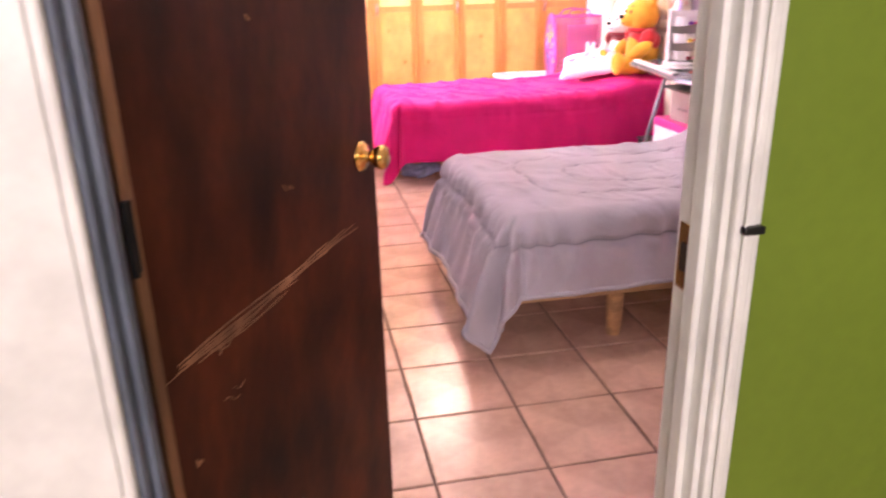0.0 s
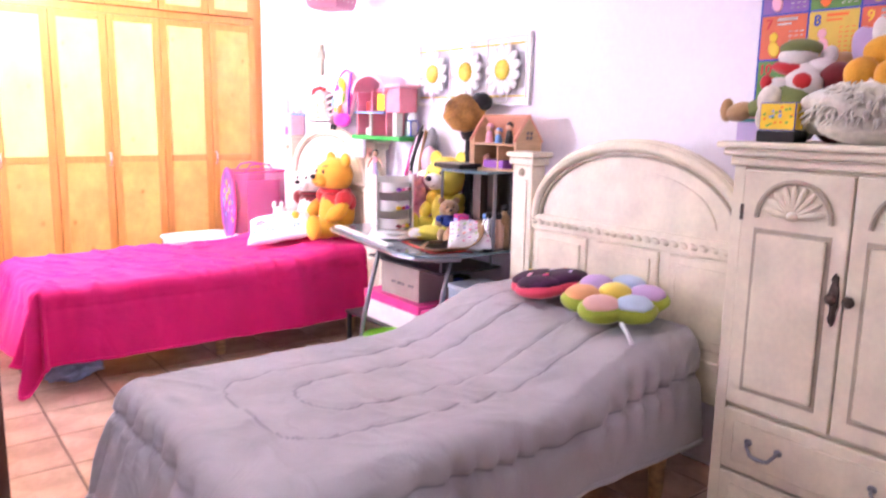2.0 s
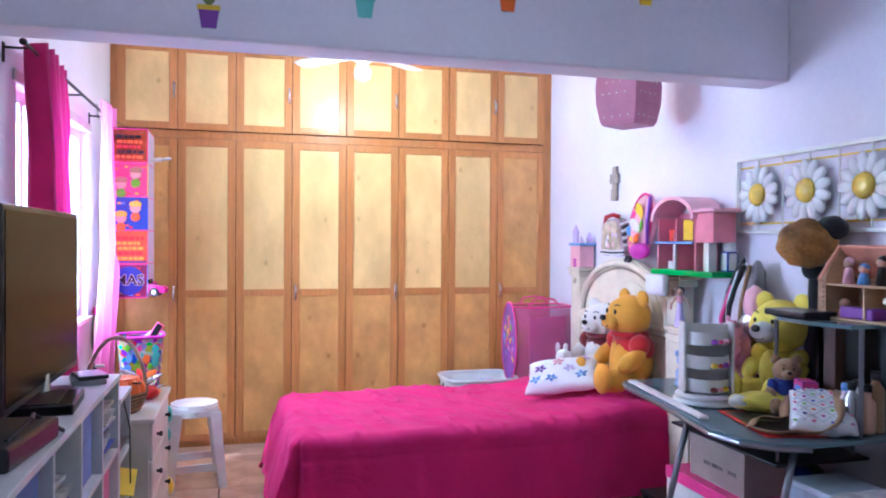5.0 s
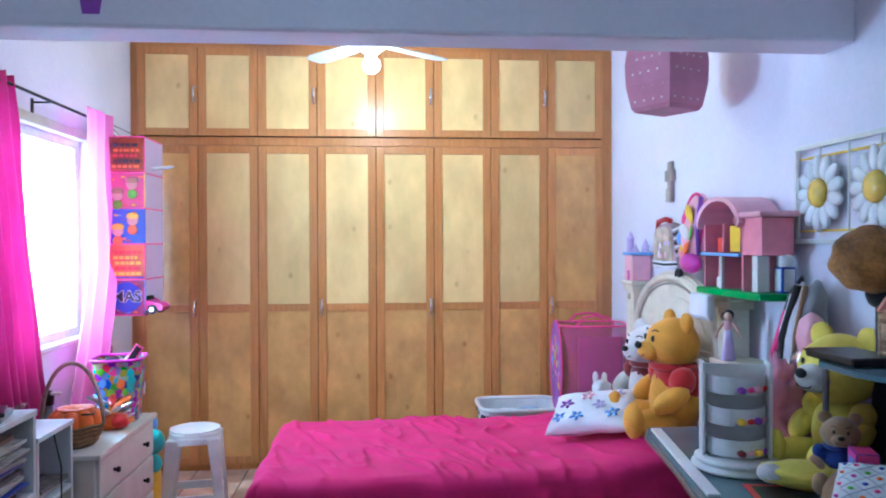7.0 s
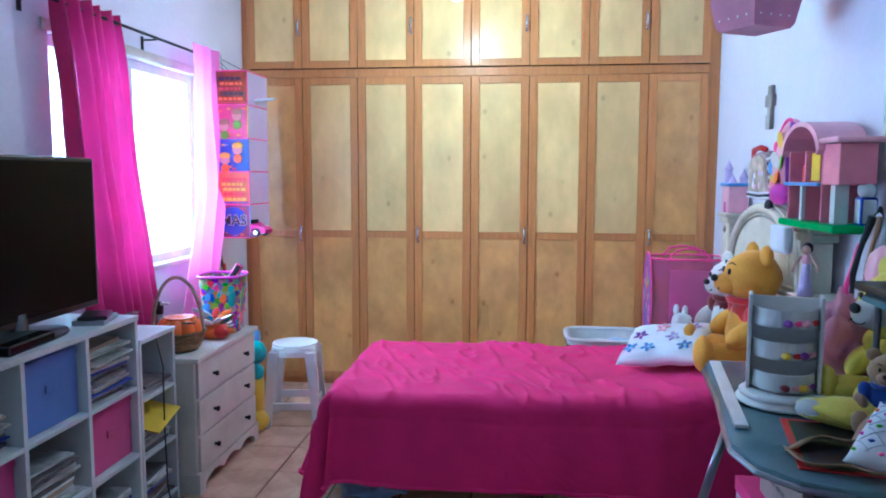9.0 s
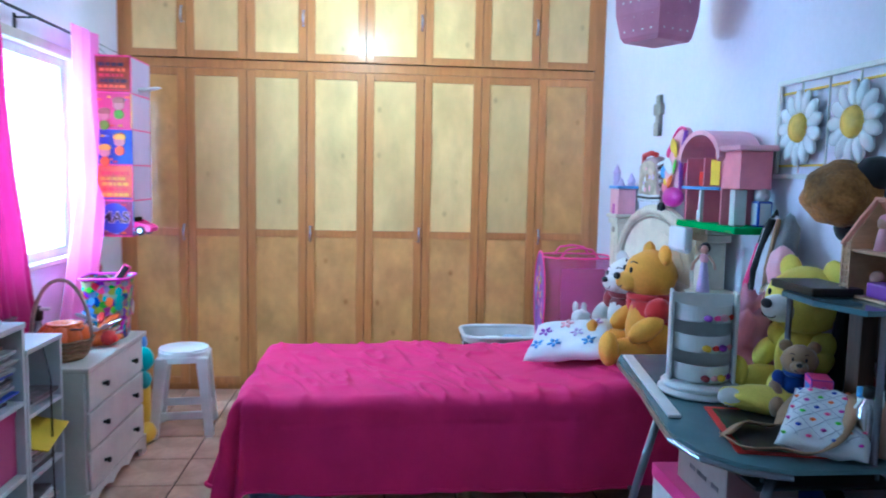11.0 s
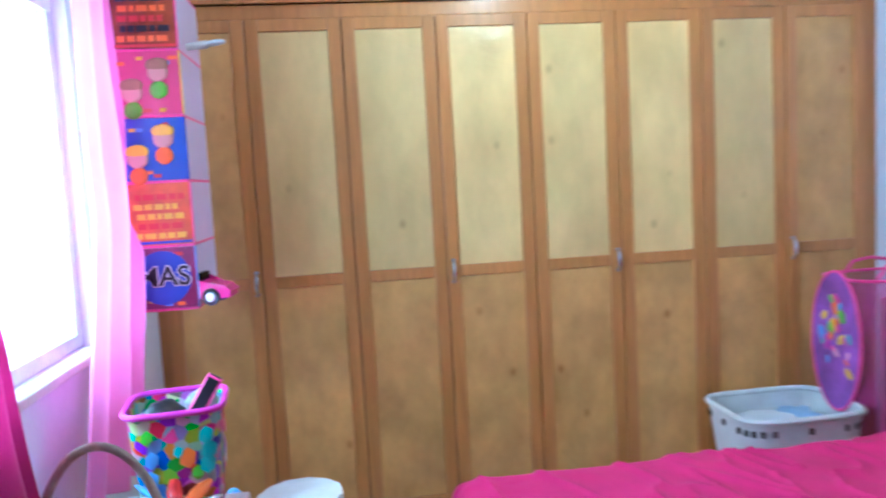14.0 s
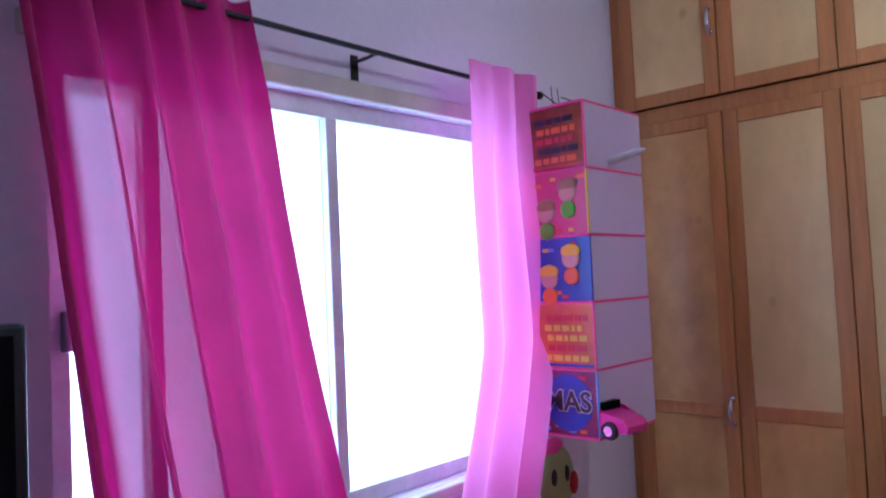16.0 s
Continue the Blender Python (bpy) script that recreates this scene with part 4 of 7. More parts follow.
class Plush:
    """Collects balls and limbs of several colours in one mesh."""

    def __init__(self):
        self.bm, self.mats, self.cuts = bmesh.new(), [], []

    def mark(self, mat, n):
        if mat not in self.mats:
            self.mats.append(mat)
        k = self.mats.index(mat)
        self.bm.faces.ensure_lookup_table()
        for f in self.bm.faces[n:]:
            f.material_index = k
        self.cuts.append(n)

    def ball(self, mat, c, r, turn=(0, 0, 0), lumps=0.06, sub=3):
        n = len(self.bm.faces)
        ball(self.bm, c, r, sub, turn, lumps)
        self.mark(mat, n)
        return self

    def tube(self, mat, pts, r, seg=8):
        n = len(self.bm.faces)
        tube(self.bm, pts, r, seg)
        self.mark(mat, n)
        return self

    def box(self, mat, *b, bev=0.0, m=None):
        n = len(self.bm.faces)
        bx(self.bm, *b, bev, 2, m)
        self.mark(mat, n)
        return self

    def lathe(self, mat, prof, m=None, seg=16):
        n = len(self.bm.faces)
        lathe(self.bm, prof, m, seg)
        self.mark(mat, n)
        return self

    def prism(self, mat, out, m, depth, bev=0.0):
        n = len(self.bm.faces)
        prism(self.bm, out, m, depth, bev)
        self.mark(mat, n)
        return self

    def done(self, name, label, category, at, turn=(0, 0, 0), scale=1.0, group="", smooth=True, names=()):
        """One mesh, or, given a name for each piece, a thing with each piece as a part."""
        if names:
            toy = new(name)
            toy.matrix_world = pose(*at, *turn) @ Matrix.Scale(scale, 4)
            ends = self.cuts[1:] + [len(self.bm.faces)]
            for word, a, b in zip(names, self.cuts, ends):
                piece = self.bm.copy()
                piece.faces.ensure_lookup_table()
                k = piece.faces[a].material_index
                bmesh.ops.delete(piece, geom=[f for i, f in enumerate(piece.faces) if not a <= i < b], context="FACES")
                for f in piece.faces:
                    f.material_index = 0
                part(word, piece, self.mats[k], toy, "", smooth)
            self.bm.free()
            return tagged(toy, label, category, group)
        ob = part(name, self.bm, self.mats, None, "", smooth)
        ob.matrix_world = pose(*at, *turn) @ Matrix.Scale(scale, 4)
        return tagged(ob, label, category, group)


def teddy(name, label, at, yaw, scale, fur, shirt=None, muzzle=None, belly=None, group="plush toys", big=1.0):
    """A sitting bear that faces local -y; its seat is at z = 0; big: how large its head is."""
    p = Plush()
    muzzle = muzzle or fur
    names = ["body"]
    p.ball(belly or fur, (0, 0, 0.145), (0.118, 0.110, 0.155))
    if shirt:
        p.ball(shirt, (0, 0.012, 0.212), (0.122, 0.106, 0.088))
        p.tube(shirt, [(0.085 * math.cos(a), 0.085 * math.sin(a) - 0.012, 0.284) for a in [2 * math.pi * k / 20 for k in range(21)]], 0.016, 8)
        names += ["shirt", "collar"]
    hz = 0.375 + 0.09 * (big - 1)
    p.ball(fur, (0, -0.015, hz), (0.122 * big, 0.112 * big, 0.110 * big))
    p.ball(muzzle, (0, -0.015 - 0.092 * big, hz - 0.026), (0.060 * big, 0.056 * big, 0.046 * big))
    p.ball(BLACKCLOTH, (0, -0.015 - 0.148 * big, hz - 0.004), (0.022 * big, 0.015, 0.016 * big), sub=2)
    p.tube(BLACKCLOTH, [(0.03 * math.cos(a) * big, -0.015 - 0.137 * big, hz - 0.038 * big - 0.012 * math.sin(a)) for a in [math.pi * k / 8 for k in range(9)]], 0.0028, 6)
    names += ["head", "muzzle", "nose", "mouth"]
    for s in (-1, 1):
        p.ball(fur, (s * 0.090 * big, 0.01, hz + 0.093 * big), (0.045 * big, 0.024, 0.045 * big))
        p.ball(BLACKCLOTH, (s * 0.042 * big, -0.015 - 0.101 * big, hz + 0.026 * big), (0.009, 0.007, 0.014), sub=2)
        p.tube(BLACKCLOTH, [(s * 0.028 * big, -0.015 - 0.099 * big, hz + 0.056 * big), (s * 0.045 * big, -0.015 - 0.093 * big, hz + 0.064 * big), (s * 0.062 * big, -0.015 - 0.083 * big, hz + 0.058 * big)], 0.0028, 6)
        p.ball(shirt or fur, (s * 0.118, -0.02, 0.235), (0.048, 0.054, 0.062), (0, s * 25, 0))
        p.ball(fur, (s * 0.138, -0.075, 0.162), (0.044, 0.082, 0.046), (35, 0, -s * 18))
        p.ball(fur, (s * 0.090, -0.13, 0.06), (0.056, 0.12, 0.058), (0, 0, s * 16))
        p.ball(fur, (s * 0.120, -0.225, 0.078), (0.054, 0.038, 0.075), (0, 0, s * 10))
        names += ["ear", "eye", "eyebrow", "sleeve" if shirt else "shoulder", "arm", "leg", "foot"]
    return p.done(name, label, "plush toy", at, (0, 0, yaw), scale, group, True, names)


# ---- on the pink bed ----
teddy("teddy_bear", "large golden plush bear with a red shirt sitting on the bed", (2.95, 5.68, 0.640), -90, 1.10, GOLD, REDFELT)
teddy("teddy_bear", "white plush bear in a maroon heart shirt beside the golden bear", (2.965, 6.05, 0.625), -72, 0.97, WHITEPLUSH, MAROON)
p = Plush()
p.ball(WHITEPLUSH, (0, 0, 0.06), (0.075, 0.085, 0.065), lumps=0.25)
p.ball(WHITEPLUSH, (0.02, -0.02, 0.15), (0.05, 0.05, 0.05), lumps=0.2)
for s in (-1, 1):
    p.ball(WHITEPLUSH, (s * 0.025, 0.0, 0.205), (0.016, 0.012, 0.032), lumps=0.2)
    p.ball(WHITEPLUSH, (s * 0.055, -0.06, 0.03), (0.03, 0.05, 0.028), lumps=0.2)
p.done("plush_rabbit", "small white curly plush rabbit behind the pillow", "plush toy", (2.72, 6.12, 0.61), (0, 0, -40), 1.0, "plush toys", True, ("body", "head", "ear", "paw", "ear", "paw"))


def cushion(name, label, w, d, h, mat, at, turn, seed=0.0, pinch=0.9):
    bm = bmesh.new()
    n = 26
    for sgn in (1, -1):
        g = []
        for i in range(n + 1):
            row = []
            for j in range(n + 1):
                u, v = 2 * i / n - 1, 2 * j / n - 1
                e = max(0.0, (1 - u ** 4) * (1 - v ** 4)) ** 0.55
                k = 1 - 0.07 * pinch * (1 - abs(u)) * abs(v) ** 3
                k2 = 1 - 0.07 * pinch * (1 - abs(v)) * abs(u) ** 3
                z = sgn * h / 2 * e + 0.012 * noise.noise(Vector((u * 2.2, v * 2.2, seed)))
                row.append(bm.verts.new((u * w / 2 * k2, v * d / 2 * k, z)))
            g.append(row)
        for i in range(n):
            for j in range(n):
                q = (g[i][j], g[i + 1][j], g[i + 1][j + 1], g[i][j + 1])
                bm.faces.new(q if sgn > 0 else q[::-1])
    bmesh.ops.remove_doubles(bm, verts=bm.verts, dist=0.0005)
    ob = part(name, bm, mat, None, "", True)
    ob.matrix_world = pose(*at, *turn)
    return tagged(ob, label, "pillow")


pil = cushion("pillow", "white pillow printed with small pastel flowers, on the bed", 0.42, 0.30, 0.10, WHITECLOTH, (2.60, 5.84, 0.70), (26, -10, -32), 2.0)
rs = random.Random(8)
for k, (u, v, c) in enumerate(((-0.12, 0.02, PURPLE), (-0.05, -0.08, SKYBLUE), (0.05, 0.0, LAVENDER), (0.12, -0.07, SKYBLUE), (-0.02, 0.07, PALEPINK), (0.13, 0.07, LAVENDER), (-0.14, -0.08, SKYBLUE))):
    bm = bmesh.new()
    for q in range(5):
        a = q * 2 * math.pi / 5 + k
        ball(bm, (0.022 * math.cos(a), 0.022 * math.sin(a), 0), (0.019, 0.011, 0.0025), 1, (0, 0, math.degrees(a)))
    f = part("printed_flower", bm, c, pil, "pastel printed flower", True)
    e = ((1 - (u / 0.21) ** 4) * (1 - (v / 0.15) ** 4)) ** 0.55
    f.location = (u, v, 0.05 * e + 0.012 * noise.noise(Vector((u / 0.105 * 1.1, v / 0.075 * 1.1, 2.0))) + 0.0015)

# ---- on the grey bed ----
LIMEV = fabric("lime_velour", (0.33, 0.42, 0.03))
p = Plush()
for k in range(6):
    a = k * math.pi / 3
    p.ball(LIMEV, (0.115 * math.cos(a), 0.115 * math.sin(a), 0.042), (0.088, 0.088, 0.042))
tops = [fabric("powder_blue_velour", (0.45, 0.60, 0.78)), fabric("lilac_velour", (0.55, 0.38, 0.68)), fabric("apricot_velour", (0.85, 0.42, 0.18)), fabric("rose_velour", (0.80, 0.45, 0.42))]
for k in range(6):
    a = k * math.pi / 3
    p.ball(tops[k % 4], (0.118 * math.cos(a), 0.118 * math.sin(a), 0.066), (0.068, 0.068, 0.030))
p.ball(fabric("yellow_velour", (0.80, 0.62, 0.08)), (0, 0, 0.075), (0.062, 0.062, 0.032))
p.tube(WHITECLOTH, [(-0.16, -0.10, 0.03), (-0.20, -0.14, 0.02), (-0.23, -0.17, 0.0)], 0.008)
p.done("flower_cushion", "pastel flower-shaped velour cushion with lime petals on the quilt", "cushion", (2.655, 3.02, 0.735), (3, -9, 15), 1.0)
p = Plush()
p.ball(fabric("coral_velour", (0.75, 0.06, 0.13)), (-0.055, 0, 0.035), (0.105, 0.115, 0.040)).ball(p.mats[0], (0.055, 0, 0.035), (0.105, 0.115, 0.040)).ball(p.mats[0], (0, -0.085, 0.03), (0.105, 0.085, 0.036))
dark = fabric("dark_floral_print", (0.06, 0.012, 0.06), 0.5, 0.1, 60)
p.ball(dark, (-0.055, 0, 0.058), (0.098, 0.108, 0.034)).ball(dark, (0.055, 0, 0.058), (0.098, 0.108, 0.034)).ball(dark, (0, -0.085, 0.052), (0.095, 0.076, 0.032))
r2 = random.Random(3)
for k in range(16):
    p.ball([PALEPINK, LAVENDER, HOTPINK, YELLOWP][k % 4], (r2.uniform(-0.1, 0.1), r2.uniform(-0.1, 0.07), 0.086), (0.012, 0.009, 0.004), (0, 0, k * 40), sub=1)
p.done("heart_cushion", "small heart-shaped cushion with dark floral top and coral edge", "cushion", (2.70, 3.40, 0.722), (0, -8, -70), 1.08)

bm = ball(bmesh.new(), (0, 0, 0.055), (0.15, 0.09, 0.055), 4, lumps=0.35)
for v in bm.verts:
    v.co += 0.022 * noise.noise_vector(v.co * 16)
    v.co.z = max(v.co.z, 0.001)
ob = part("plastic_bag", bm, plastic("pale_blue_film", (0.42, 0.52, 0.80), 0.25, 0.2), None, "", True)
ob.matrix_world = pose(1.24, 5.55, 0.0, 0, 0, 15)
tagged(ob, "crumpled pale blue plastic bag on the floor under the bed", "bag")

# ---- stool ----
st = thing("plastic_stool", "white moulded plastic stool on the tiled floor", "stool", (0.53, 6.60, 0), 8)
bm = bmesh.new()
out = [(0.135 * math.copysign(abs(math.cos(a)) ** 0.7, math.cos(a)), 0.135 * math.copysign(abs(math.sin(a)) ** 0.7, math.sin(a))) for a in [2 * math.pi * k / 32 for k in range(32)]]
prism(bm, out, pose(0, 0, 0.455), 0.032, 0.012)
prism(bm, [(x * 1.03, y * 1.03) for x, y in out], pose(0, 0, 0.42), 0.034)
part("seat", bm, WHITEP, st)
for sx in (-1, 1):
    for sy in (-1, 1):
        bm = bmesh.new()
        a, b = Vector((sx * 0.108, sy * 0.108, 0.45)), Vector((sx * 0.15, sy * 0.15, 0.0))
        ring = []
        for q, w in ((a, 0.033), (a.lerp(b, 0.5), 0.026), (b, 0.024)):
            ring.append([bm.verts.new((q.x + dx * w, q.y + dy * w, q.z)) for dx, dy in ((-1, -1), (1, -1), (1, 1), (-1, 1))])
        for r0, r1 in zip(ring, ring[1:]):
            for k in range(4):
                bm.faces.new((r0[k], r0[(k + 1) % 4], r1[(k + 1) % 4], r1[k]))
        bm.faces.new(ring[0]), bm.faces.new(ring[-1][::-1])
        bmesh.ops.recalc_face_normals(bm, faces=bm.faces)
        bmesh.ops.bevel(bm, geom=list(bm.edges), offset=0.006, segments=2, affect="EDGES")
        part("leg", bm, WHITEP, st)
for s in (-1, 1):
    part("stretcher", box(-0.125, 0.125, s * 0.14 - 0.007, s * 0.14 + 0.007, 0.10, 0.145, 0.004), WHITEP, st)
    part("stretcher", box(s * 0.14 - 0.007, s * 0.14 + 0.007, -0.125, 0.125, 0.10, 0.145, 0.004), WHITEP, st)

# ---- desk ----
desk = thing("glass_desk", "curved smoked-glass desk on grey steel legs, loaded with toys", "desk", (2.8, 4.6, 0))
def D(x, y):
    return (x - 2.8, y - 4.6)
front = [(3.17, 5.20), (2.64, 5.20), (2.60, 5.10), (2.55, 4.70), (2.50, 4.42), (2.475, 4.26), (2.50, 4.12), (2.57, 4.03), (2.68, 3.985), (3.17, 3.985)]
part("glass_top", prism(bmesh.new(), [D(*q) for q in front], pose(0, 0, 0.775), 0.012, 0.003), DESKGLASS, desk, "smoked green-grey glass")
rim = [Vector((x - 2.8, y - 4.6, 0.768)) for x, y in front[1:-1]]
part("rim", tube(bmesh.new(), rim, 0.009, 8), STEEL, desk, "grey steel rim")
for pts in (((2.52, 4.47, 0.765), (2.475, 4.46, 0.62), (2.42, 4.455, 0.42), (2.38, 4.45, 0.2), (2.36, 4.45, 0.0)),
            ((2.66, 4.04, 0.765), (2.60, 4.02, 0.6), (2.56, 4.01, 0.4), (2.54, 4.0, 0.2), (2.53, 4.0, 0.0)),
            ((3.13, 5.12, 0.765), (3.13, 5.13, 0.4), (3.13, 5.14, 0.0)), ((3.13, 4.05, 0.765), (3.13, 4.04, 0.4), (3.13, 4.03, 0.0))):
    part("leg", tube(bmesh.new(), [(x - 2.8, y - 4.6, z) for x, y, z in pts], 0.0125, 12), STEEL, desk, "", True)
part("lower_shelf", box(-0.17, 0.34, -0.58, 0.42, 0.29, 0.305, 0.003), BLACK, desk, "black lower shelf")
for x, y in ((-0.15, -0.56), (-0.15, 0.40)):
    part("shelf_support", box(x - 0.012, x + 0.012, y - 0.012, y + 0.012, 0.0, 0.289, 0.002), BLACK, desk)
part("shelf_support", box(0.31, 0.335, -0.56, -0.535, 0.0, 0.289, 0.002), BLACK, desk)
part("shelf_support", box(0.31, 0.335, 0.39, 0.415, 0.0, 0.289, 0.002), BLACK, desk)
tray = Plush()
tray.box(WHITEP, -0.028, 0.012, -0.36, 0.40, 0, 0.012, bev=0.004)
tray.done("white_board", "thin white board lying along the desk's front edge", "board", (2.598, 4.74, 0.7885), (0, 0, -8.5), 1.0, smooth=False)

hut = thing("desk_hutch", "black two-tier hutch with a smoked-glass shelf on the desk", "shelf", (3.0, 4.2, 0.789))
part("glass_shelf", prism(bmesh.new(), [(0.16, -0.20), (0.16, 0.28), (-0.10, 0.26), (-0.19, 0.12), (-0.20, -0.05), (-0.15, -0.20)], pose(0, 0, 0.385), 0.014, 0.003), DESKGLASS, hut)
part("back_panel", box(0.13, 0.145, -0.19, 0.26, 0.0, 0.384, 0.002), BLACK, hut)
for y in (-0.185, 0.245):
    part("post", tube(bmesh.new(), [(-0.09, y, 0.0), (-0.09, y, 0.2), (-0.09, y, 0.384)], 0.009, 10), STEEL, hut, "grey steel post")
part("post", box(0.0, 0.05, 0.03, 0.09, 0.0, 0.384, 0.003), material("dark_walnut_board", (0.09, 0.045, 0.025), 0.5, 0, 0.2, 6, 0.1, 40, stretch=(6, 6, 1)), hut, "dark brown upright board")
part("tray", box(-0.17, -0.02, 0.0, 0.22, 0.4, 0.425, 0.005), BLACK, hut, "black plastic tray")

# rotating organiser
car = thing("carousel_organiser", "white plastic carousel organiser with three trays of trinkets", "organiser", (2.735, 4.66, 0.789), -17)
bm = bmesh.new()
lathe(bm, [(0, 0), (0.128, 0), (0.138, 0.006), (0.138, 0.014), (0.12, 0.019), (0.12, 0.024), (0.128, 0.027), (0.128, 0.036), (0.118, 0.042), (0, 0.042)], None, 40)
part("turntable", bm, WHITEP, car, "", True)
for s in (-1, 1):
    part("side_board", box(s * 0.102 - 0.006, s * 0.102 + 0.006, -0.035, 0.045, 0.0425, 0.345, 0.004), WHITEP, car)
part("back_board", box(-0.096, 0.096, 0.02, 0.03, 0.0425, 0.335, 0.002), WHITEP, car)
for k in range(3):
    z = 0.05 + 0.1 * k
    bm = bmesh.new()
    arc = [(0.095 * math.cos(math.pi + math.pi * q / 20), 0.10 * math.sin(math.pi + math.pi * q / 20)) for q in range(21)]
    prism(bm, [(x, y + 0.018) for x, y in arc], pose(0, 0, z), 0.005)
    for (xa, ya), (xb, yb) in zip(arc, arc[1:]):
        v = [bm.verts.new(c) for c in ((xa, ya + 0.018, z), (xb, yb + 0.018, z), (xb, yb + 0.018, z + 0.056), (xa, ya + 0.018, z + 0.056), (xa * 0.96, ya * 0.96 + 0.018, z), (xb * 0.96, yb * 0.96 + 0.018, z), (xb * 0.96, yb * 0.96 + 0.018, z + 0.056), (xa * 0.96, ya * 0.96 + 0.018, z + 0.056))]
        for q in ((0, 1, 2, 3), (5, 4, 7, 6), (3, 2, 6, 7)):
            bm.faces.new([v[i] for i in q])
    bmesh.ops.remove_doubles(bm, verts=bm.verts, dist=0.0002)
    part("tray", bm, WHITEP, car)
    for q in range(9):
        p = Plush()
        c = [REDP, YELLOWP, HOTPINK, PURPLE, ORANGE, PALEPINK, MAROON][(q * 3 + k * 2) % 7]
        p.ball(c, (0, 0, 0), (0.018, 0.014, 0.012), (0, 0, q * 50), 0.2, 2)
        p.done("trinket", "small bright plastic trinket in the organiser tray", "toy", (2.735 + 0.055 * math.cos(3.6 + q * 0.3) * (0.5 + (q % 3) * 0.3) + 0.01, 4.63 + 0.055 * math.sin(3.6 + q * 0.3) * (0.5 + (q % 3) * 0.3), 0.789 + z + 0.017 + 0.003 * (q % 2)), (0, 0, 0), 1.0, "trinkets in the organiser")

# placemat, handbag, soft toys on the desk
pm = thing("placemat", "red-bordered placemat with dark centre on the desk", "placemat", (2.755, 4.27, 0.789), -12)
part("border", box(-0.125, 0.125, -0.20, 0.20, 0, 0.003, 0.001), REDP, pm, "red border")
part("green_band", box(-0.105, 0.105, -0.18, 0.18, 0.0032, 0.0042), material("dull_green_print", (0.05, 0.12, 0.05), 0.5), pm)
part("dark_field", box(-0.095, 0.095, -0.17, 0.17, 0.0045, 0.0055), BLACK, pm, "dark printed centre")
bag = cushion("handbag", "white handbag with a coloured dot lattice and tan straps", 0.29, 0.22, 0.085, WHITECLOTH, (2.87, 4.15, 0.853), (0, -17, 50), 5.0, 0.4)
bag["category"] = "handbag"
cols = [MAGENTA, LIME, DEEPBLUE, ORANGE, HOTPINK]


def on_bag(u, v):
    e = max(0.0, (1 - (u / 0.145) ** 4) * (1 - (v / 0.11) ** 4)) ** 0.55
    return Vector((u, v, 0.0425 * e + 0.012 * noise.noise(Vector((u / 0.145 * 2.2, v / 0.11 * 2.2, 5.0))) + 0.0008))


for i in range(9):
    for j in range(7):
        u, v = -0.12 + 0.03 * i, -0.09 + 0.03 * j
        if (i + j) % 2 == 0:
            bm = bmesh.new()
            ball(bm, (0, 0, 0), (0.0085, 0.0085, 0.002), 1)
            d = part("dot", bm, cols[(i * 2 + j) % 5], bag, "", True)
            d.location = on_bag(u, v)
LATTICE = fabric("grey_lattice_print", (0.50, 0.50, 0.60))
for k in range(-4, 5):
    for s in (-1, 1):
        pts = [on_bag(u, s * (u - 0.06 * k)) for u in [-0.125 + 0.0125 * q for q in range(21)] if abs(u - 0.06 * k) < 0.095]
        if len(pts) > 3:
            part("lattice_line", tube(bmesh.new(), pts, 0.0011, 5), LATTICE, bag, "grey printed line")
back_to_bag = bag.matrix_world.inverted()
for route in (((2.605, 4.20, 0.806), (2.70, 4.285, 0.812), (2.78, 4.25, 0.815), (2.84, 4.31, 0.85), (2.91, 4.345, 0.885), (2.955, 4.29, 0.90), (2.93, 4.22, 0.905)),
              ((2.605, 4.20, 0.804), (2.615, 4.10, 0.806), (2.70, 4.09, 0.808), (2.75, 4.03, 0.815), (2.82, 4.03, 0.85), (2.90, 4.10, 0.905), (2.945, 4.19, 0.92))):
    path = [Vector(q) for q in route]
    fine = []
    for i in range(len(path) - 1):
        p0, p1, p2, p3 = path[max(0, i - 1)], path[i], path[i + 1], path[min(len(path) - 1, i + 2)]
        for q in range(8):
            f = q / 8
            fine.append(0.5 * ((2 * p1) + (p2 - p0) * f + (2 * p0 - 5 * p1 + 4 * p2 - p3) * f * f + (3 * p1 - p0 - 3 * p2 + p3) * f ** 3))
    bm = bmesh.new()
    prev = None
    for i, q in enumerate(fine):
        way = (fine[min(i + 1, len(fine) - 1)] - fine[max(i - 1, 0)]).normalized()
        side = way.cross(Vector((0, 0, 1))).normalized() * 0.017 + Vector((0, 0, 0.009))
        a, b = bm.verts.new(back_to_bag @ (q + side)), bm.verts.new(back_to_bag @ (q - side))
        if prev:
            bm.faces.new((prev[0], a, b, prev[1]))
        prev = (a, b)
    s = part("strap", bm, TANSTRAP, bag, "tan leather strap", True)
    so = s.modifiers.new("thickness", "SOLIDIFY")
    so.thickness = 0.004

teddy("plush_bear", "lemon-yellow plush bear slumped against the wall on the desk", (3.055, 4.585, 0.795), -78, 0.80, YELLOWPLUSH, None, WHITEPLUSH, YELLOWPLUSH, big=1.3)
teddy("plush_bear", "small tan plush bear in a blue shirt", (2.935, 4.415, 0.795), -30, 0.44, TANPLUSH, BLUECLOTH, TANPLUSH, BLUECLOTH)
p = Plush()
p.ball(YELLOWPLUSH, (0, 0, 0.035), (0.13, 0.055, 0.036), (0, 0, 20), 0.3).ball(YELLOWPLUSH, (0.10, 0.03, 0.03), (0.06, 0.05, 0.028), lumps=0.3).ball(WHITEPLUSH, (-0.10, -0.04, 0.035), (0.035, 0.03, 0.025))
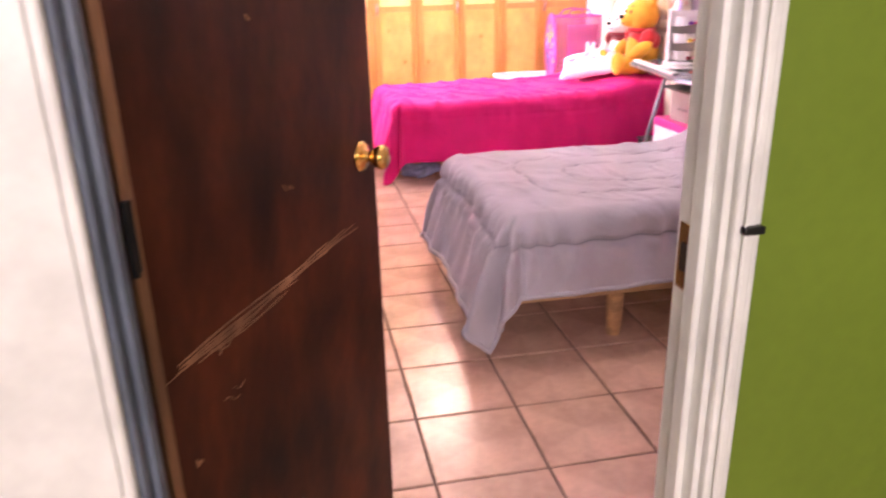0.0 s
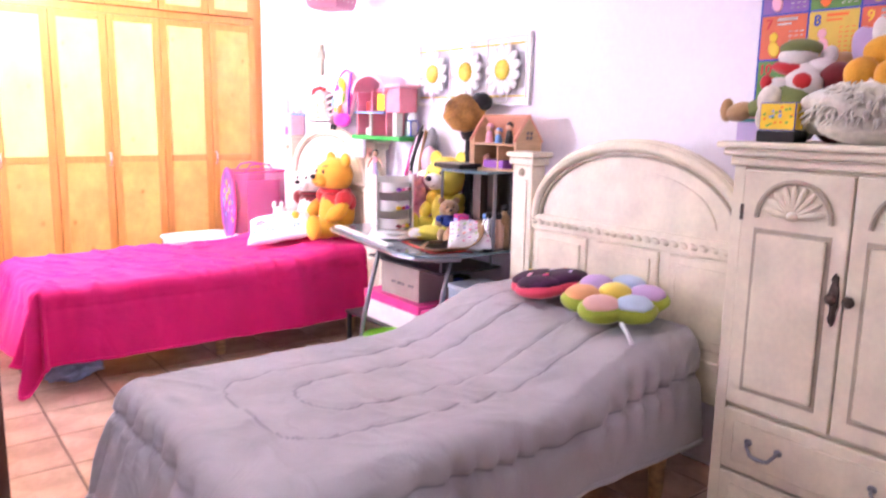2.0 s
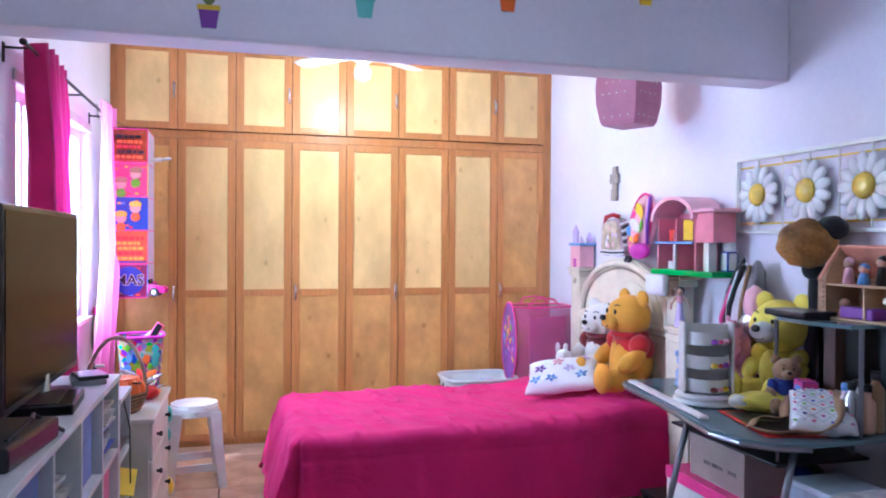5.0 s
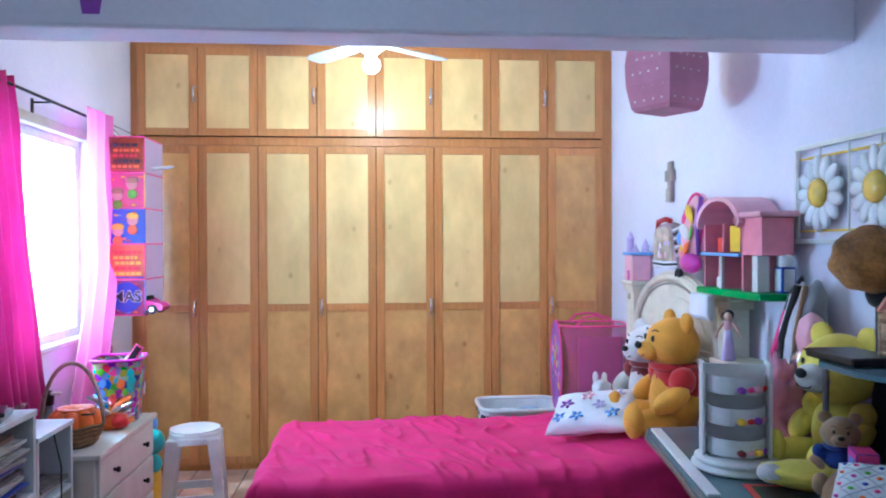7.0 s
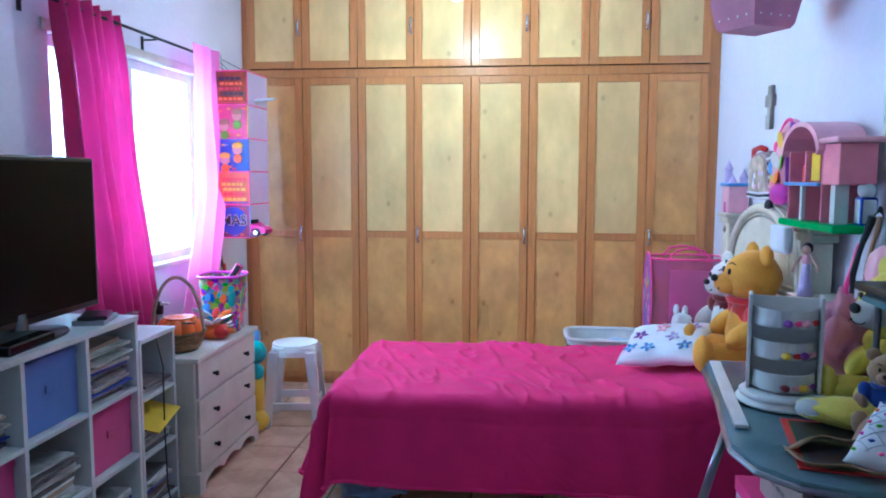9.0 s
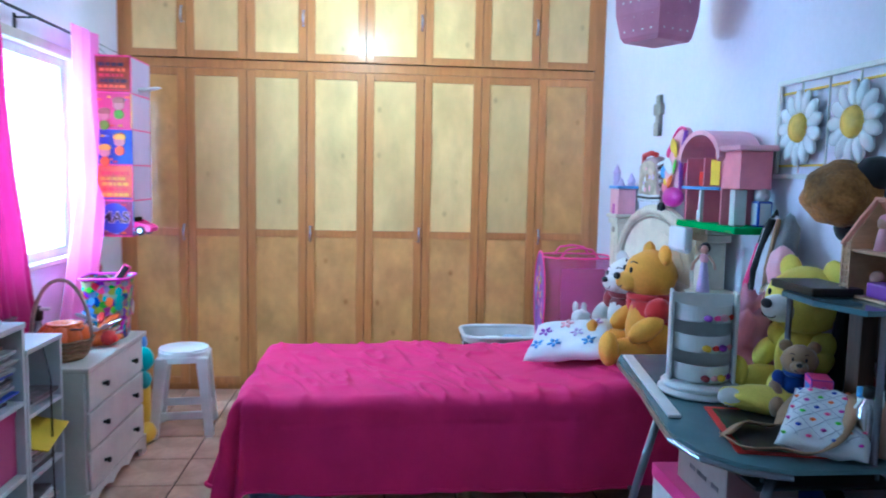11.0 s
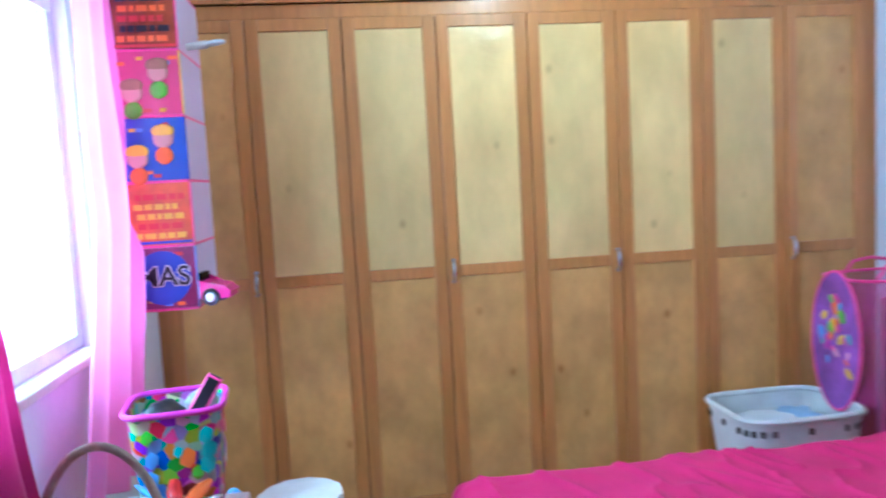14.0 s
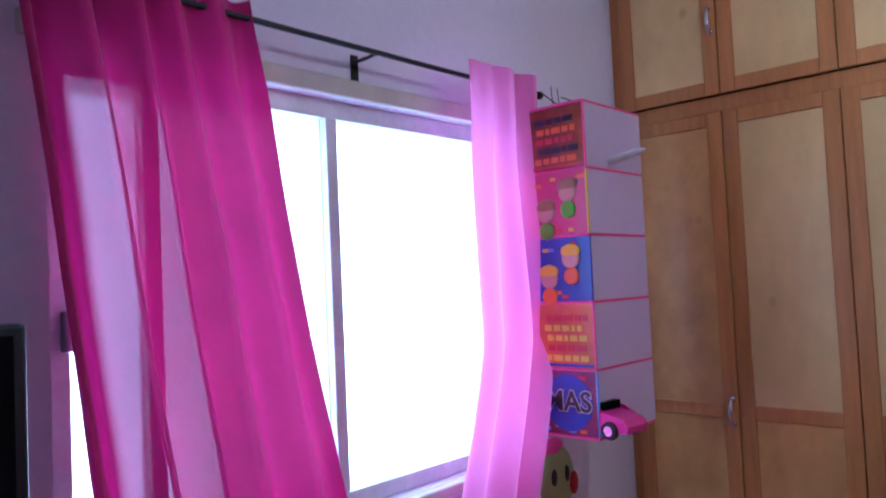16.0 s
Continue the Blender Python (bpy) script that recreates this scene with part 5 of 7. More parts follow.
p.done("plush_toy", "flat yellow plush toy lying on the glass", "plush toy", (2.865, 4.425, 0.791), (0, 0, -38), 1.15, "plush toys")
p = Plush()
p.ball(SHEERPINK, (0, 0, 0.12), (0.11, 0.085, 0.125), lumps=0.9, sub=4).ball(SHEERPINK, (0.02, 0, 0.25), (0.055, 0.045, 0.075), lumps=0.9).ball(PALEPINK, (0, 0, 0.07), (0.06, 0.05, 0.05), lumps=0.3)
p.done("gift_bag", "pink cellophane-wrapped gift bag on the desk", "gift bag", (2.945, 4.80, 0.79), (0, 0, 20), 1.0)
p = Plush()
p.ball(BLUEPLUSH, (0, 0, 0.07), (0.06, 0.055, 0.075)).ball(BLUEPLUSH, (0, -0.01, 0.17), (0.055, 0.05, 0.05))
for s in (-1, 1):
    p.ball(BLUEPLUSH, (s * 0.045, 0, 0.215), (0.022, 0.014, 0.022)).ball(BLUEPLUSH, (s * 0.05, -0.05, 0.03), (0.026, 0.045, 0.026))
p.ball(WHITEPLUSH, (0, -0.05, 0.155), (0.025, 0.02, 0.02))
base = p.done("plush_bear", "pale blue plush bear near the organiser", "plush toy", (2.84, 4.98, 0.79), (0, 0, -20), 0.72, "plush toys", True, ("body", "head", "ear", "leg", "ear", "leg", "muzzle"))
copy_thing(base, pose(3.03, 5.06, 0.79, 0, 0, -60) @ Matrix.Scale(1.35, 4))
p = Plush()
p.lathe(LAVENDER, [(0, 0), (0.034, 0.0), (0.028, 0.05), (0.018, 0.13), (0.014, 0.15), (0, 0.15)]).ball(PALEPINK, (0, 0, 0.17), (0.022, 0.016, 0.03)).ball(SKIN, (0, -0.004, 0.215), (0.020, 0.019, 0.024)).ball(BLACKCLOTH, (0, 0.008, 0.222), (0.026, 0.021, 0.028))
p.tube(SKIN, [(-0.02, 0, 0.185), (-0.05, -0.01, 0.14), (-0.05, -0.03, 0.11)], 0.007).tube(SKIN, [(0.02, 0, 0.185), (0.05, -0.01, 0.15), (0.06, -0.02, 0.12)], 0.007)
p.done("fashion_doll", "small plastic doll in a lavender gown", "doll", (3.03, 5.32, 1.029), (0, 0, -40), 0.85)
nc = thing("narrow_cabinet", "narrow cream cabinet beside the headboard", "cabinet", (3.09, 5.30, 0))
part("body", box(-0.078, 0.09, -0.115, 0.115, 0.06, 1.005, 0.004), CREAM, nc)
part("plinth", box(-0.072, 0.085, -0.108, 0.108, 0.0, 0.0595, 0.003), CREAM, nc)
part("top", box(-0.095, 0.09, -0.125, 0.125, 1.0055, 1.028, 0.006), CREAM, nc)
for z0, z1 in ((0.08, 0.66), (0.675, 0.99)):
    d = part("door", box(-0.09, -0.0785, -0.108, 0.108, z0, z1, 0.004), CREAM, nc)
    part("field", box(-0.095, -0.0905, -0.075, 0.075, z0 + 0.04, z1 - 0.04, 0.004), CREAM, d)

# things under the desk
def carton(name, label, x0, x1, y0, y1, z0, z1, side, lid, lidh, cat="box", turn=0):
    c = thing(name, label, cat, ((x0 + x1) / 2, (y0 + y1) / 2, z0), turn)
    hx, hy = (x1 - x0) / 2, (y1 - y0) / 2
    part("body", box(-hx, hx, -hy, hy, 0, z1 - z0 - lidh, 0.003), side, c)
    part("lid", box(-hx - 0.004, hx + 0.004, -hy - 0.004, hy + 0.004, z1 - z0 - lidh, z1 - z0, 0.003), lid, c)
    return c


carton("shoe_box", "white shoe box with a hot pink lid under the desk", 2.66, 2.94, 4.30, 4.84, 0.306, 0.47, WHITEP, HOTPINK, 0.05)
bc = carton("carton", "beige cardboard carton on the pink-lidded box", 2.70, 2.93, 4.36, 4.72, 0.471, 0.655, CARD, CARD, 0.012)
for k, w in enumerate((0.05, 0.07, 0.04)):
    part("printed_line", box(-0.1166, -0.1155, -0.13 + k * 0.085, -0.13 + k * 0.085 + w, 0.07, 0.085), PAPERDARK, bc, "grey printed line")
cc = carton("toy_box", "bright printed toy box under the desk", 2.66, 2.90, 4.02, 4.28, 0.306, 0.46, MAGENTA, HOTPINK, 0.02)
for k in range(5):
    part("printed_patch", box(-0.1012, -0.1001, -0.10 + k * 0.04, -0.07 + k * 0.04, 0.02 + 0.03 * (k % 2), 0.085 + 0.02 * (k % 3)), [YELLOWP, SKYBLUE, WHITEP, ORANGE, LIME][k], cc)
cr = thing("file_crate", "dark open crate stuffed with folders", "crate", (3.04, 4.88, 0.306))
for a in ((-0.13, 0.13, -0.13, -0.122), (-0.13, 0.13, 0.122, 0.13)):
    part("side", box(*a, 0, 0.24, 0.002), BLACK, cr)
for a in ((-0.13, -0.122, -0.121, 0.121), (0.122, 0.13, -0.121, 0.121)):
    part("side", box(*a, 0, 0.24, 0.002), BLACK, cr)
part("base", box(-0.121, 0.121, -0.121, 0.121, 0, 0.008), BLACK, cr)
for k, c in enumerate((WHITEP, DEEPBLUE, PAPER, GREENP, WHITEP, PAPER)):
    part("folder", box(-0.11, 0.11, -0.1 + k * 0.036, -0.1 + k * 0.036 + 0.014, 0.009, 0.30 - 0.02 * (k % 3), 0.002), c, cr)
sb = thing("storage_box", "pale blue plastic storage box with a green lid clip", "box", (2.87, 4.02, 0.461))
part("tub", box(-0.11, 0.12, -0.17, 0.17, 0.0, 0.125, 0.012, 3), plastic("frosted_blue_plastic", (0.50, 0.62, 0.72), 0.35, 0.1), sb)
part("lid", box(-0.118, 0.128, -0.178, 0.178, 0.1255, 0.148, 0.006), plastic("pale_blue_lid", (0.62, 0.70, 0.78), 0.35, 0.08), sb)
part("clip", box(-0.1205, -0.1105, -0.05, 0.05, 0.02, 0.035, 0.003), GREENP, sb, "green plastic clip")
kb = thing("keyboard_tray", "smoked dark tray hung under the glass desktop", "tray", (2.86, 4.50, 0.655))
part("board", box(-0.18, 0.24, -0.34, 0.34, 0.0, 0.012, 0.004), BLACK, kb)
for x in (-0.14, 0.2):
    for y in (-0.3, 0.3):
        part("hanger", tube(bmesh.new(), [(x, y, 0.012), (x, y, 0.06), (x, y, 0.119)], 0.006, 8), STEEL, kb)
p = Plush()
p.ball(BLACKCLOTH, (0, 0, 0.14), (0.09, 0.20, 0.14), lumps=0.25).ball(DEEPBLUE, (-0.06, -0.12, 0.17), (0.05, 0.07, 0.10), lumps=0.2)
p.done("dark_bag", "dark cloth bag with a blue pocket under the desk", "bag", (3.04, 4.50, 0.306), names=("body", "pocket"))
p = Plush()
p.ball(BLACKCLOTH, (0, 0, 0.13), (0.20, 0.24, 0.135), lumps=0.3)
p.done("black_sack", "slack black sack on the floor below the desk shelf", "bag", (2.95, 4.62, 0.0))
bn = thing("waste_bin", "bright lime green plastic waste bin on the floor", "bin", (2.47, 4.30, 0))
bm = lathe(bmesh.new(), [(0, 0.0), (0.095, 0.0), (0.10, 0.01), (0.118, 0.34), (0.127, 0.345), (0.127, 0.357), (0.117, 0.357), (0.11, 0.33), (0.093, 0.02), (0, 0.015)], None, 36)
part("bucket", bm, LIME, bn, "", True)
# ---- on and above the pink bed's headboard ----
dh = thing("dollhouse", "pink plastic dollhouse with an arched roof on a green base", "dollhouse", (3.085, 5.27, 1.300))
part("base", box(-0.095, 0.10, -0.28, 0.28, 0.0, 0.028, 0.008), GREENP, dh, "bright green plastic base")
part("back_wall", box(0.06, 0.07, -0.10, 0.25, 0.0285, 0.33, 0.002), PINKP, dh)
for y in (0.245, 0.07, -0.10):
    part("side_wall", box(-0.07, 0.0595, y - 0.005, y + 0.005, 0.0285, 0.30, 0.002), PINKP, dh)
part("upper_floor", box(-0.085, 0.0595, -0.094, 0.26, 0.165, 0.178, 0.003), SKYBLUE, dh, "pale blue floor with railing")
part("annex", box(-0.07, 0.0595, -0.25, -0.106, 0.172, 0.32, 0.004), PINKP, dh, "pink side room")
part("column", box(-0.06, -0.01, -0.20, -0.155, 0.0285, 0.171, 0.004), WHITEP, dh, "white lattice column")
part("yellow_door", box(-0.072, -0.0705, -0.085, 0.0, 0.185, 0.29, 0.001), YELLOWP, dh)
part("white_pillar", box(-0.082, -0.066, 0.06, 0.08, 0.0285, 0.164, 0.003), WHITEP, dh)
out = [(-0.115, 0.285)] + [(0.0815 + 0.20 * math.cos(math.pi - math.pi * k / 14), 0.30 + 0.115 * math.sin(math.pi * k / 14)) for k in range(15)]
inn = [(x * 0.9 + 0.008, z - 0.018) for x, z in out[1:]]
part("roof", prism(bmesh.new(), out[1:] + inn[::-1], Matrix(((0, 0, 1, -0.095), (1, 0, 0, 0), (0, 1, 0, 0), (0, 0, 0, 1))), 0.18, 0.003), PALEPINK, dh, "paler pink curved roof")
part("annex_roof", box(-0.09, 0.075, -0.275, -0.09, 0.3205, 0.342, 0.008), PALEPINK, dh)
for k, (y, z, c) in enumerate(((0.17, 0.028, WHITEP), (0.12, 0.028, TANPLUSH), (0.16, 0.178, REDP), (0.10, 0.178, SKYBLUE))):
    part("furnishing", box(-0.04, 0.0, y - 0.022, y + 0.022, z + 0.0008, z + 0.045 + 0.01 * k, 0.004), c, dh)
p = Plush()
p.box(DEEPBLUE, -0.03, 0.03, -0.03, 0.03, 0, 0.10, bev=0.008).ball(WHITEP, (0, 0, 0.125), 0.03)
p.done("toy_figure", "small blue and white toy figure beside the dollhouse", "toy", (3.12, 5.04, 1.3285))
p = Plush()
p.box(WHITECLOTH, -0.02, 0.02, -0.09, 0.09, -0.10, 0.0, bev=0.01)
for k in range(6):
    p.ball(WHITECLOTH, (0, -0.075 + 0.03 * k, -0.10), (0.018, 0.018, 0.014), sub=2)
p.done("lace_runner", "white scalloped cloth hanging below the green base", "cloth", (2.978, 5.46, 1.299))

ca = thing("toy_castle", "pale pink plastic toy castle on the headboard post", "toy", (3.115, 6.665, 1.296))
part("keep", box(-0.055, 0.055, -0.075, 0.075, 0, 0.15, 0.006), PALEPINK, ca)
part("parapet", box(-0.065, 0.065, -0.085, 0.085, 0.1505, 0.168, 0.005), SKYBLUE, ca, "pale blue parapet")
for x, y, h in ((-0.03, 0.04, 0.30), (0.03, -0.05, 0.25), (-0.03, -0.05, 0.22)):
    bm = lathe(bmesh.new(), [(0, 0.1685), (0.022, 0.1685), (0.02, h - 0.06), (0.026, h - 0.055), (0.0, h)], Matrix.Translation((x, y, 0)), 14)
    part("tower", bm, LAVENDER, ca)
part("gate", box(-0.0565, -0.0553, -0.02, 0.02, 0.0, 0.06, 0.0), MAGENTA, ca)
rb = thing("child_bag", "printed child's bag with striped trim and a red handle", "bag", (3.15, 6.19, 1.385), 6)
shape = [(-0.13, 0.0), (0.11, 0.0), (0.13, 0.03), (0.125, 0.15), (0.09, 0.225), (0.02, 0.245), (-0.10, 0.23), (-0.14, 0.19), (-0.145, 0.03)]
part("body", prism(bmesh.new(), shape, FACE_RIGHTWALL, 0.05, 0.008), fabric("grey_pink_print", (0.62, 0.45, 0.48), 0.3, 0.1, 30), rb)
face = [(x * 0.74 - 0.02, 0.012 + z * 0.86) for x, z in shape]
pn = part("printed_panel", prism(bmesh.new(), face, Matrix.Translation((-0.0505, 0, 0)) @ FACE_RIGHTWALL, 0.004), fabric("cream_doll_print", (0.74, 0.62, 0.46), 0.3, 0.1, 26), rb, "cream printed panel")
rs = random.Random(41)
for k in range(12):
    bm = bmesh.new()
    ball(bm, (-0.0555, rs.uniform(-0.06, 0.09), rs.uniform(0.04, 0.18)), (0.0015, rs.uniform(0.01, 0.022), rs.uniform(0.008, 0.02)), 1)
    part("printed_shape", bm, (PALEPINK, TANPLUSH, WHITEP, LAVENDER)[k % 4], pn)
for k in range(7):
    part("stripe", tube(bmesh.new(), [(-0.052, -0.085 - 0.006 * k, 0.20 - 0.022 * k), (-0.045, -0.14, 0.215 - 0.024 * k), (-0.03, -0.155, 0.22 - 0.024 * k)], 0.007, 6), BLACKCLOTH if k % 2 else WHITECLOTH, rb)
for k in range(3):
    part("stripe", tube(bmesh.new(), [(-0.052, 0.14, 0.012 + 0.012 * k), (-0.056, 0.0, 0.006 + 0.012 * k), (-0.052, -0.12, 0.012 + 0.012 * k)], 0.006, 6), BLACKCLOTH if k % 2 else WHITECLOTH, rb)
part("handle", tube(bmesh.new(), [(-0.03, 0.13, 0.19), (-0.05, 0.08, 0.25), (-0.05, 0.0, 0.262), (-0.05, -0.06, 0.25)], 0.014, 8), REDFELT, rb, "red padded handle", True)
bp = thing("child_backpack", "tilted pink child's backpack with bright printed figures", "backpack", (3.125, 5.86, 1.40))
tilt = pose(0, 0, 0.17, 24, 0, 0)
bm = ball(bmesh.new(), (0, 0, 0), (0.055, 0.115, 0.205), 4, lumps=0.04)
bmesh.ops.transform(bm, matrix=tilt, verts=bm.verts)
bk = part("body", bm, PALEPINK, bp, "glossy pink cloth", True)
part("piping", tube(bmesh.new(), [tilt @ Vector((-0.022, 0.112 * math.cos(a), 0.20 * math.sin(a))) for a in [2 * math.pi * k / 40 for k in range(40)]], 0.008, 8, True), HOTPINK, bp, "hot pink piping", True)
rs = random.Random(17)
for k, (y, z, w, h, c) in enumerate(((0.0, 0.09, 0.05, 0.055, YELLOWP), (0.01, 0.0, 0.06, 0.035, WHITEP), (-0.03, -0.06, 0.04, 0.04, ORANGE), (0.05, -0.05, 0.035, 0.04, SKYBLUE), (0.0, -0.12, 0.06, 0.03, PINKP), (-0.05, 0.02, 0.025, 0.04, LIME), (0.04, 0.05, 0.025, 0.03, HOTPINK), (0.02, -0.09, 0.02, 0.02, YELLOWP))):
    bm = ball(bmesh.new(), (-0.055 * math.sqrt(max(0.05, 1 - (y / 0.115) ** 2 - (z / 0.205) ** 2)) - 0.001, y, z), (0.004, w, h), 2, (0, -20 * z / 0.2, 25 * y / 0.1), 0.25)
    bmesh.ops.transform(bm, matrix=tilt, verts=bm.verts)
    part("printed_figure", bm, c, bk, "", True)
part("pocket", ball(bmesh.new(), (-0.035, -0.02, 0.02), (0.04, 0.10, 0.05), 3), MAGENTA, bp, "magenta pocket", True)
for y in (0.07, 0.105):
    part("tassel", ball(bmesh.new(), (-0.05, y, -0.035), (0.014, 0.02, 0.028), 2, (20, 0, 0)), BLACKCLOTH, bp, "dark hanging tassel", True)
part("strap", tube(bmesh.new(), [(-0.03, -0.10, 0.06), (-0.045, -0.12, 0.20), (-0.03, -0.13, 0.34)], 0.011, 8), PURPLE, bp, "purple strap", True)

# ---- on the right-hand wall ----
cx = thing("wall_cross", "small grey carved cross on the wall", "cross", (XR - 0.001, 6.31, 1.86))
part("upright", box(-0.022, 0, -0.026, 0.026, -0.115, 0.11, 0.005), GREYCROSS, cx)
part("arm", box(-0.026, -0.001, -0.052, 0.052, 0.0, 0.062, 0.005), GREYCROSS, cx)
part("foot", box(-0.026, -0.0225, -0.034, 0.034, -0.115, -0.04, 0.003), GREYCROSS, cx)

da = thing("daisy_panel", "white metal wall panel with three enamelled daisies", "wall decoration", (XR - 0.001, 4.565, 1.70))
F0 = FACE_RIGHTWALL
for z0, z1 in ((0.168, 0.186), (-0.184, -0.166)):
    part("frame_bar", box(-0.022, -0.004, -0.50, 0.50, z0, z1, 0.003), FRAMEWHITE, da)
for y in (-0.491, 0.491):
    part("frame_bar", box(-0.022, -0.004, y - 0.009, y + 0.009, -0.165, 0.167, 0.003), FRAMEWHITE, da)
for z in (0.135, -0.135):
    part("inner_bar", box(-0.014, -0.006, -0.47, 0.47, z - 0.004, z + 0.004, 0.001), ENAMELGOLD, da, "thin yellowed rod")
for y in (-0.47, -0.33, -0.165, 0.0, 0.165, 0.33, 0.47):
    part("inner_bar", box(-0.0225, -0.015, y - 0.003, y + 0.003, -0.164, 0.166, 0.001), FRAMEWHITE, da)
for y in (-0.31, 0.0, 0.31):
    bm = lathe(bmesh.new(), [(0, 0), (0.105, 0), (0.09, 0.012), (0, 0.014)], Matrix.Translation((-0.0235, y, 0)) @ pose(0, 0, 0, 0, -90, 0), 24)
    fl = part("daisy", bm, PETAL, da, "glossy white enamelled daisy", True)
    for k in range(13):
        a = 2 * math.pi * k / 13
        bm = ball(bmesh.new(), (-0.034, y + 0.094 * math.cos(a), 0.094 * math.sin(a)), (0.014, 0.046, 0.027), 2, (math.degrees(a), 0, 0))
        part("petal", bm, PETAL, fl, "", True)
    bm = lathe(bmesh.new(), [(0, 0), (0.054, 0), (0.048, 0.014), (0.022, 0.022), (0, 0.023)], Matrix.Translation((-0.038, y, 0)) @ pose(0, 0, 0, 0, -90, 0), 24)
    part("daisy_centre", bm, ENAMELGOLD, fl, "golden yellow centre", True)

po = thing("calendar_poster", "bright calendar poster of coloured squares on the wall", "poster", (XR - 0.001, 2.565, 1.54))
part("sheet", box(-0.003, 0, -0.275, 0.275, -0.03, 0.86, 0.001), DEEPBLUE, po, "blue poster sheet")
pc = [REDP, plastic("poster_purple", (0.25, 0.12, 0.42), 0.5), plastic("poster_green", (0.10, 0.28, 0.05), 0.5), plastic("poster_yellow", (0.72, 0.50, 0.06), 0.5), plastic("poster_orange", (0.70, 0.14, 0.05), 0.5)]
months = (2, 4, 2, 4, 3, 4, 1, 2, 1, 3, 4, 3)
rs = random.Random(4)
for r in range(4):
    for c in range(3):
        y0, z0 = 0.27 - (c + 1) * 0.18, -0.022 + r * 0.163
        sq = part("square", box(-0.0045, -0.0031, y0 + 0.004, y0 + 0.176, z0, z0 + 0.156), pc[months[r * 3 + c]], po)
        light = PAPER if months[r * 3 + c] != 3 else ORANGE
        part("printed_line", box(-0.0052, -0.0046, y0 + 0.04, y0 + 0.115, z0 + 0.135, z0 + 0.146), light, sq)
        part("printed_line", box(-0.0052, -0.0046, y0 + 0.06, y0 + 0.115, z0 + 0.12, z0 + 0.127), light, sq)
        for k in range(6):
            for q in range(3):
                y = y0 + 0.014 + 0.021 * q
                part("printed_line", box(-0.0052, -0.0046, y, y + 0.012, z0 + 0.014 + 0.016 * k, z0 + 0.018 + 0.016 * k), light, sq)
        fig = bmesh.new()
        ball(fig, (-0.0048, y0 + 0.122, z0 + 0.035), (0.001, 0.022, 0.03), 2, (20 * (c - 1), 0, 0))
        ball(fig, (-0.0049, y0 + 0.118 + 0.008 * r, z0 + 0.078), (0.001, 0.017, 0.018), 2)
        part("printed_shape", fig, [ORANGE, YELLOWP, PALEPINK][(r + c) % 3], sq, "", True)
for k in range(5):
    part("header_bar", box(-0.0045, -0.0031, -0.22 + 0.09 * k, -0.15 + 0.09 * k, 0.70, 0.76), PAPER, po)

fw = thing("food_wheel", "round cardboard food wheel with coloured sectors on the wall", "wall decoration", (XR - 0.022, 2.80, 2.075))
bm = lathe(bmesh.new(), [(0, 0), (0.146, 0), (0.15, 0.006), (0.146, 0.012), (0, 0.013)], pose(0, 0, 0, 0, -90, 0), 48)
part("disc", bm, WHITEP, fw, "white cardboard disc")
for a0, a1, c in ((183, 290, 3), (294, 358, 4), (2, 38, 0), (42, 108, 2), (112, 179, 2)):
    pts = [(0.006 * math.cos(math.radians((a0 + a1) / 2)), 0.006 * math.sin(math.radians((a0 + a1) / 2)))] + [(0.134 * math.cos(math.radians(a0 + (a1 - a0) * k / 12)), 0.134 * math.sin(math.radians(a0 + (a1 - a0) * k / 12))) for k in range(13)]
    sc = part("sector", prism(bmesh.new(), pts, Matrix.Translation((-0.0135, 0, 0)) @ F0, 0.0015), pc[c], fw)
    for q in range(4):
        a, r = math.radians(a0 + (a1 - a0) * (0.25 + 0.17 * q)), 0.06 + 0.03 * (q % 3)
        bm = bmesh.new()
        ball(bm, (-0.0155, -r * math.cos(a), r * math.sin(a)), (0.001, 0.013, 0.010), 1, (q * 40, 0, 0))
        part("food_picture", bm, [REDP, YELLOWP, GREENP, WHITEP][(q + c) % 4], sc)
part("pointer", box(-0.006, 0.012, 0.145, 0.175, -0.02, 0.03, 0.003), REDP, fw, "red pasteboard tab")

# ---- on the desk's hutch ----
wd = thing("wooden_dollhouse", "small open-fronted wooden dollhouse with dolls on the glass shelf", "dollhouse", (3.03, 4.08, 1.189))
WH, WW, RIDGE = 0.15, 0.165, 0.262
ROOF = plastic("salmon_roof_paint", (0.72, 0.33, 0.22), 0.5)
for z in (0.0, 0.125):
    part("floor_board", box(-0.08, 0.08, -WW + 0.0085, WW - 0.0085, z, z + 0.008, 0.001), LIGHTWOOD, wd)
gable = [(-0.085, 0.0), (0.085, 0.0), (0.085, WH), (0.0, RIDGE), (-0.085, WH)]
for y in (-WW, WW):
    end = part("end_wall", prism(bmesh.new(), gable, Matrix(((1, 0, 0, 0), (0, 0, -1, y + 0.008), (0, 1, 0, 0), (0, 0, 0, 1))), 0.016, 0.001), LIGHTWOOD, wd)
    for q in (-1, 1):
        part("roof_edge", tube(bmesh.new(), [(q * 0.094, y, WH - 0.006), (q * 0.047, y, (WH + RIDGE) / 2 + 0.004), (0.0, y, RIDGE + 0.008)], 0.0085, 6), ROOF, end, "salmon painted roof edge")
for x in (-0.012, 0.012):
    for z in (0.165, 0.187):
        part("window_pane", box(x - 0.008, x + 0.008, -WW - 0.0105, -WW - 0.0085, z - 0.008, z + 0.008), PAPERDARK, wd, "tiny dark window")
part("back_wall", box(0.0805, 0.085, -WW + 0.009, WW - 0.009, 0.0, WH, 0.001), LIGHTWOOD, wd)
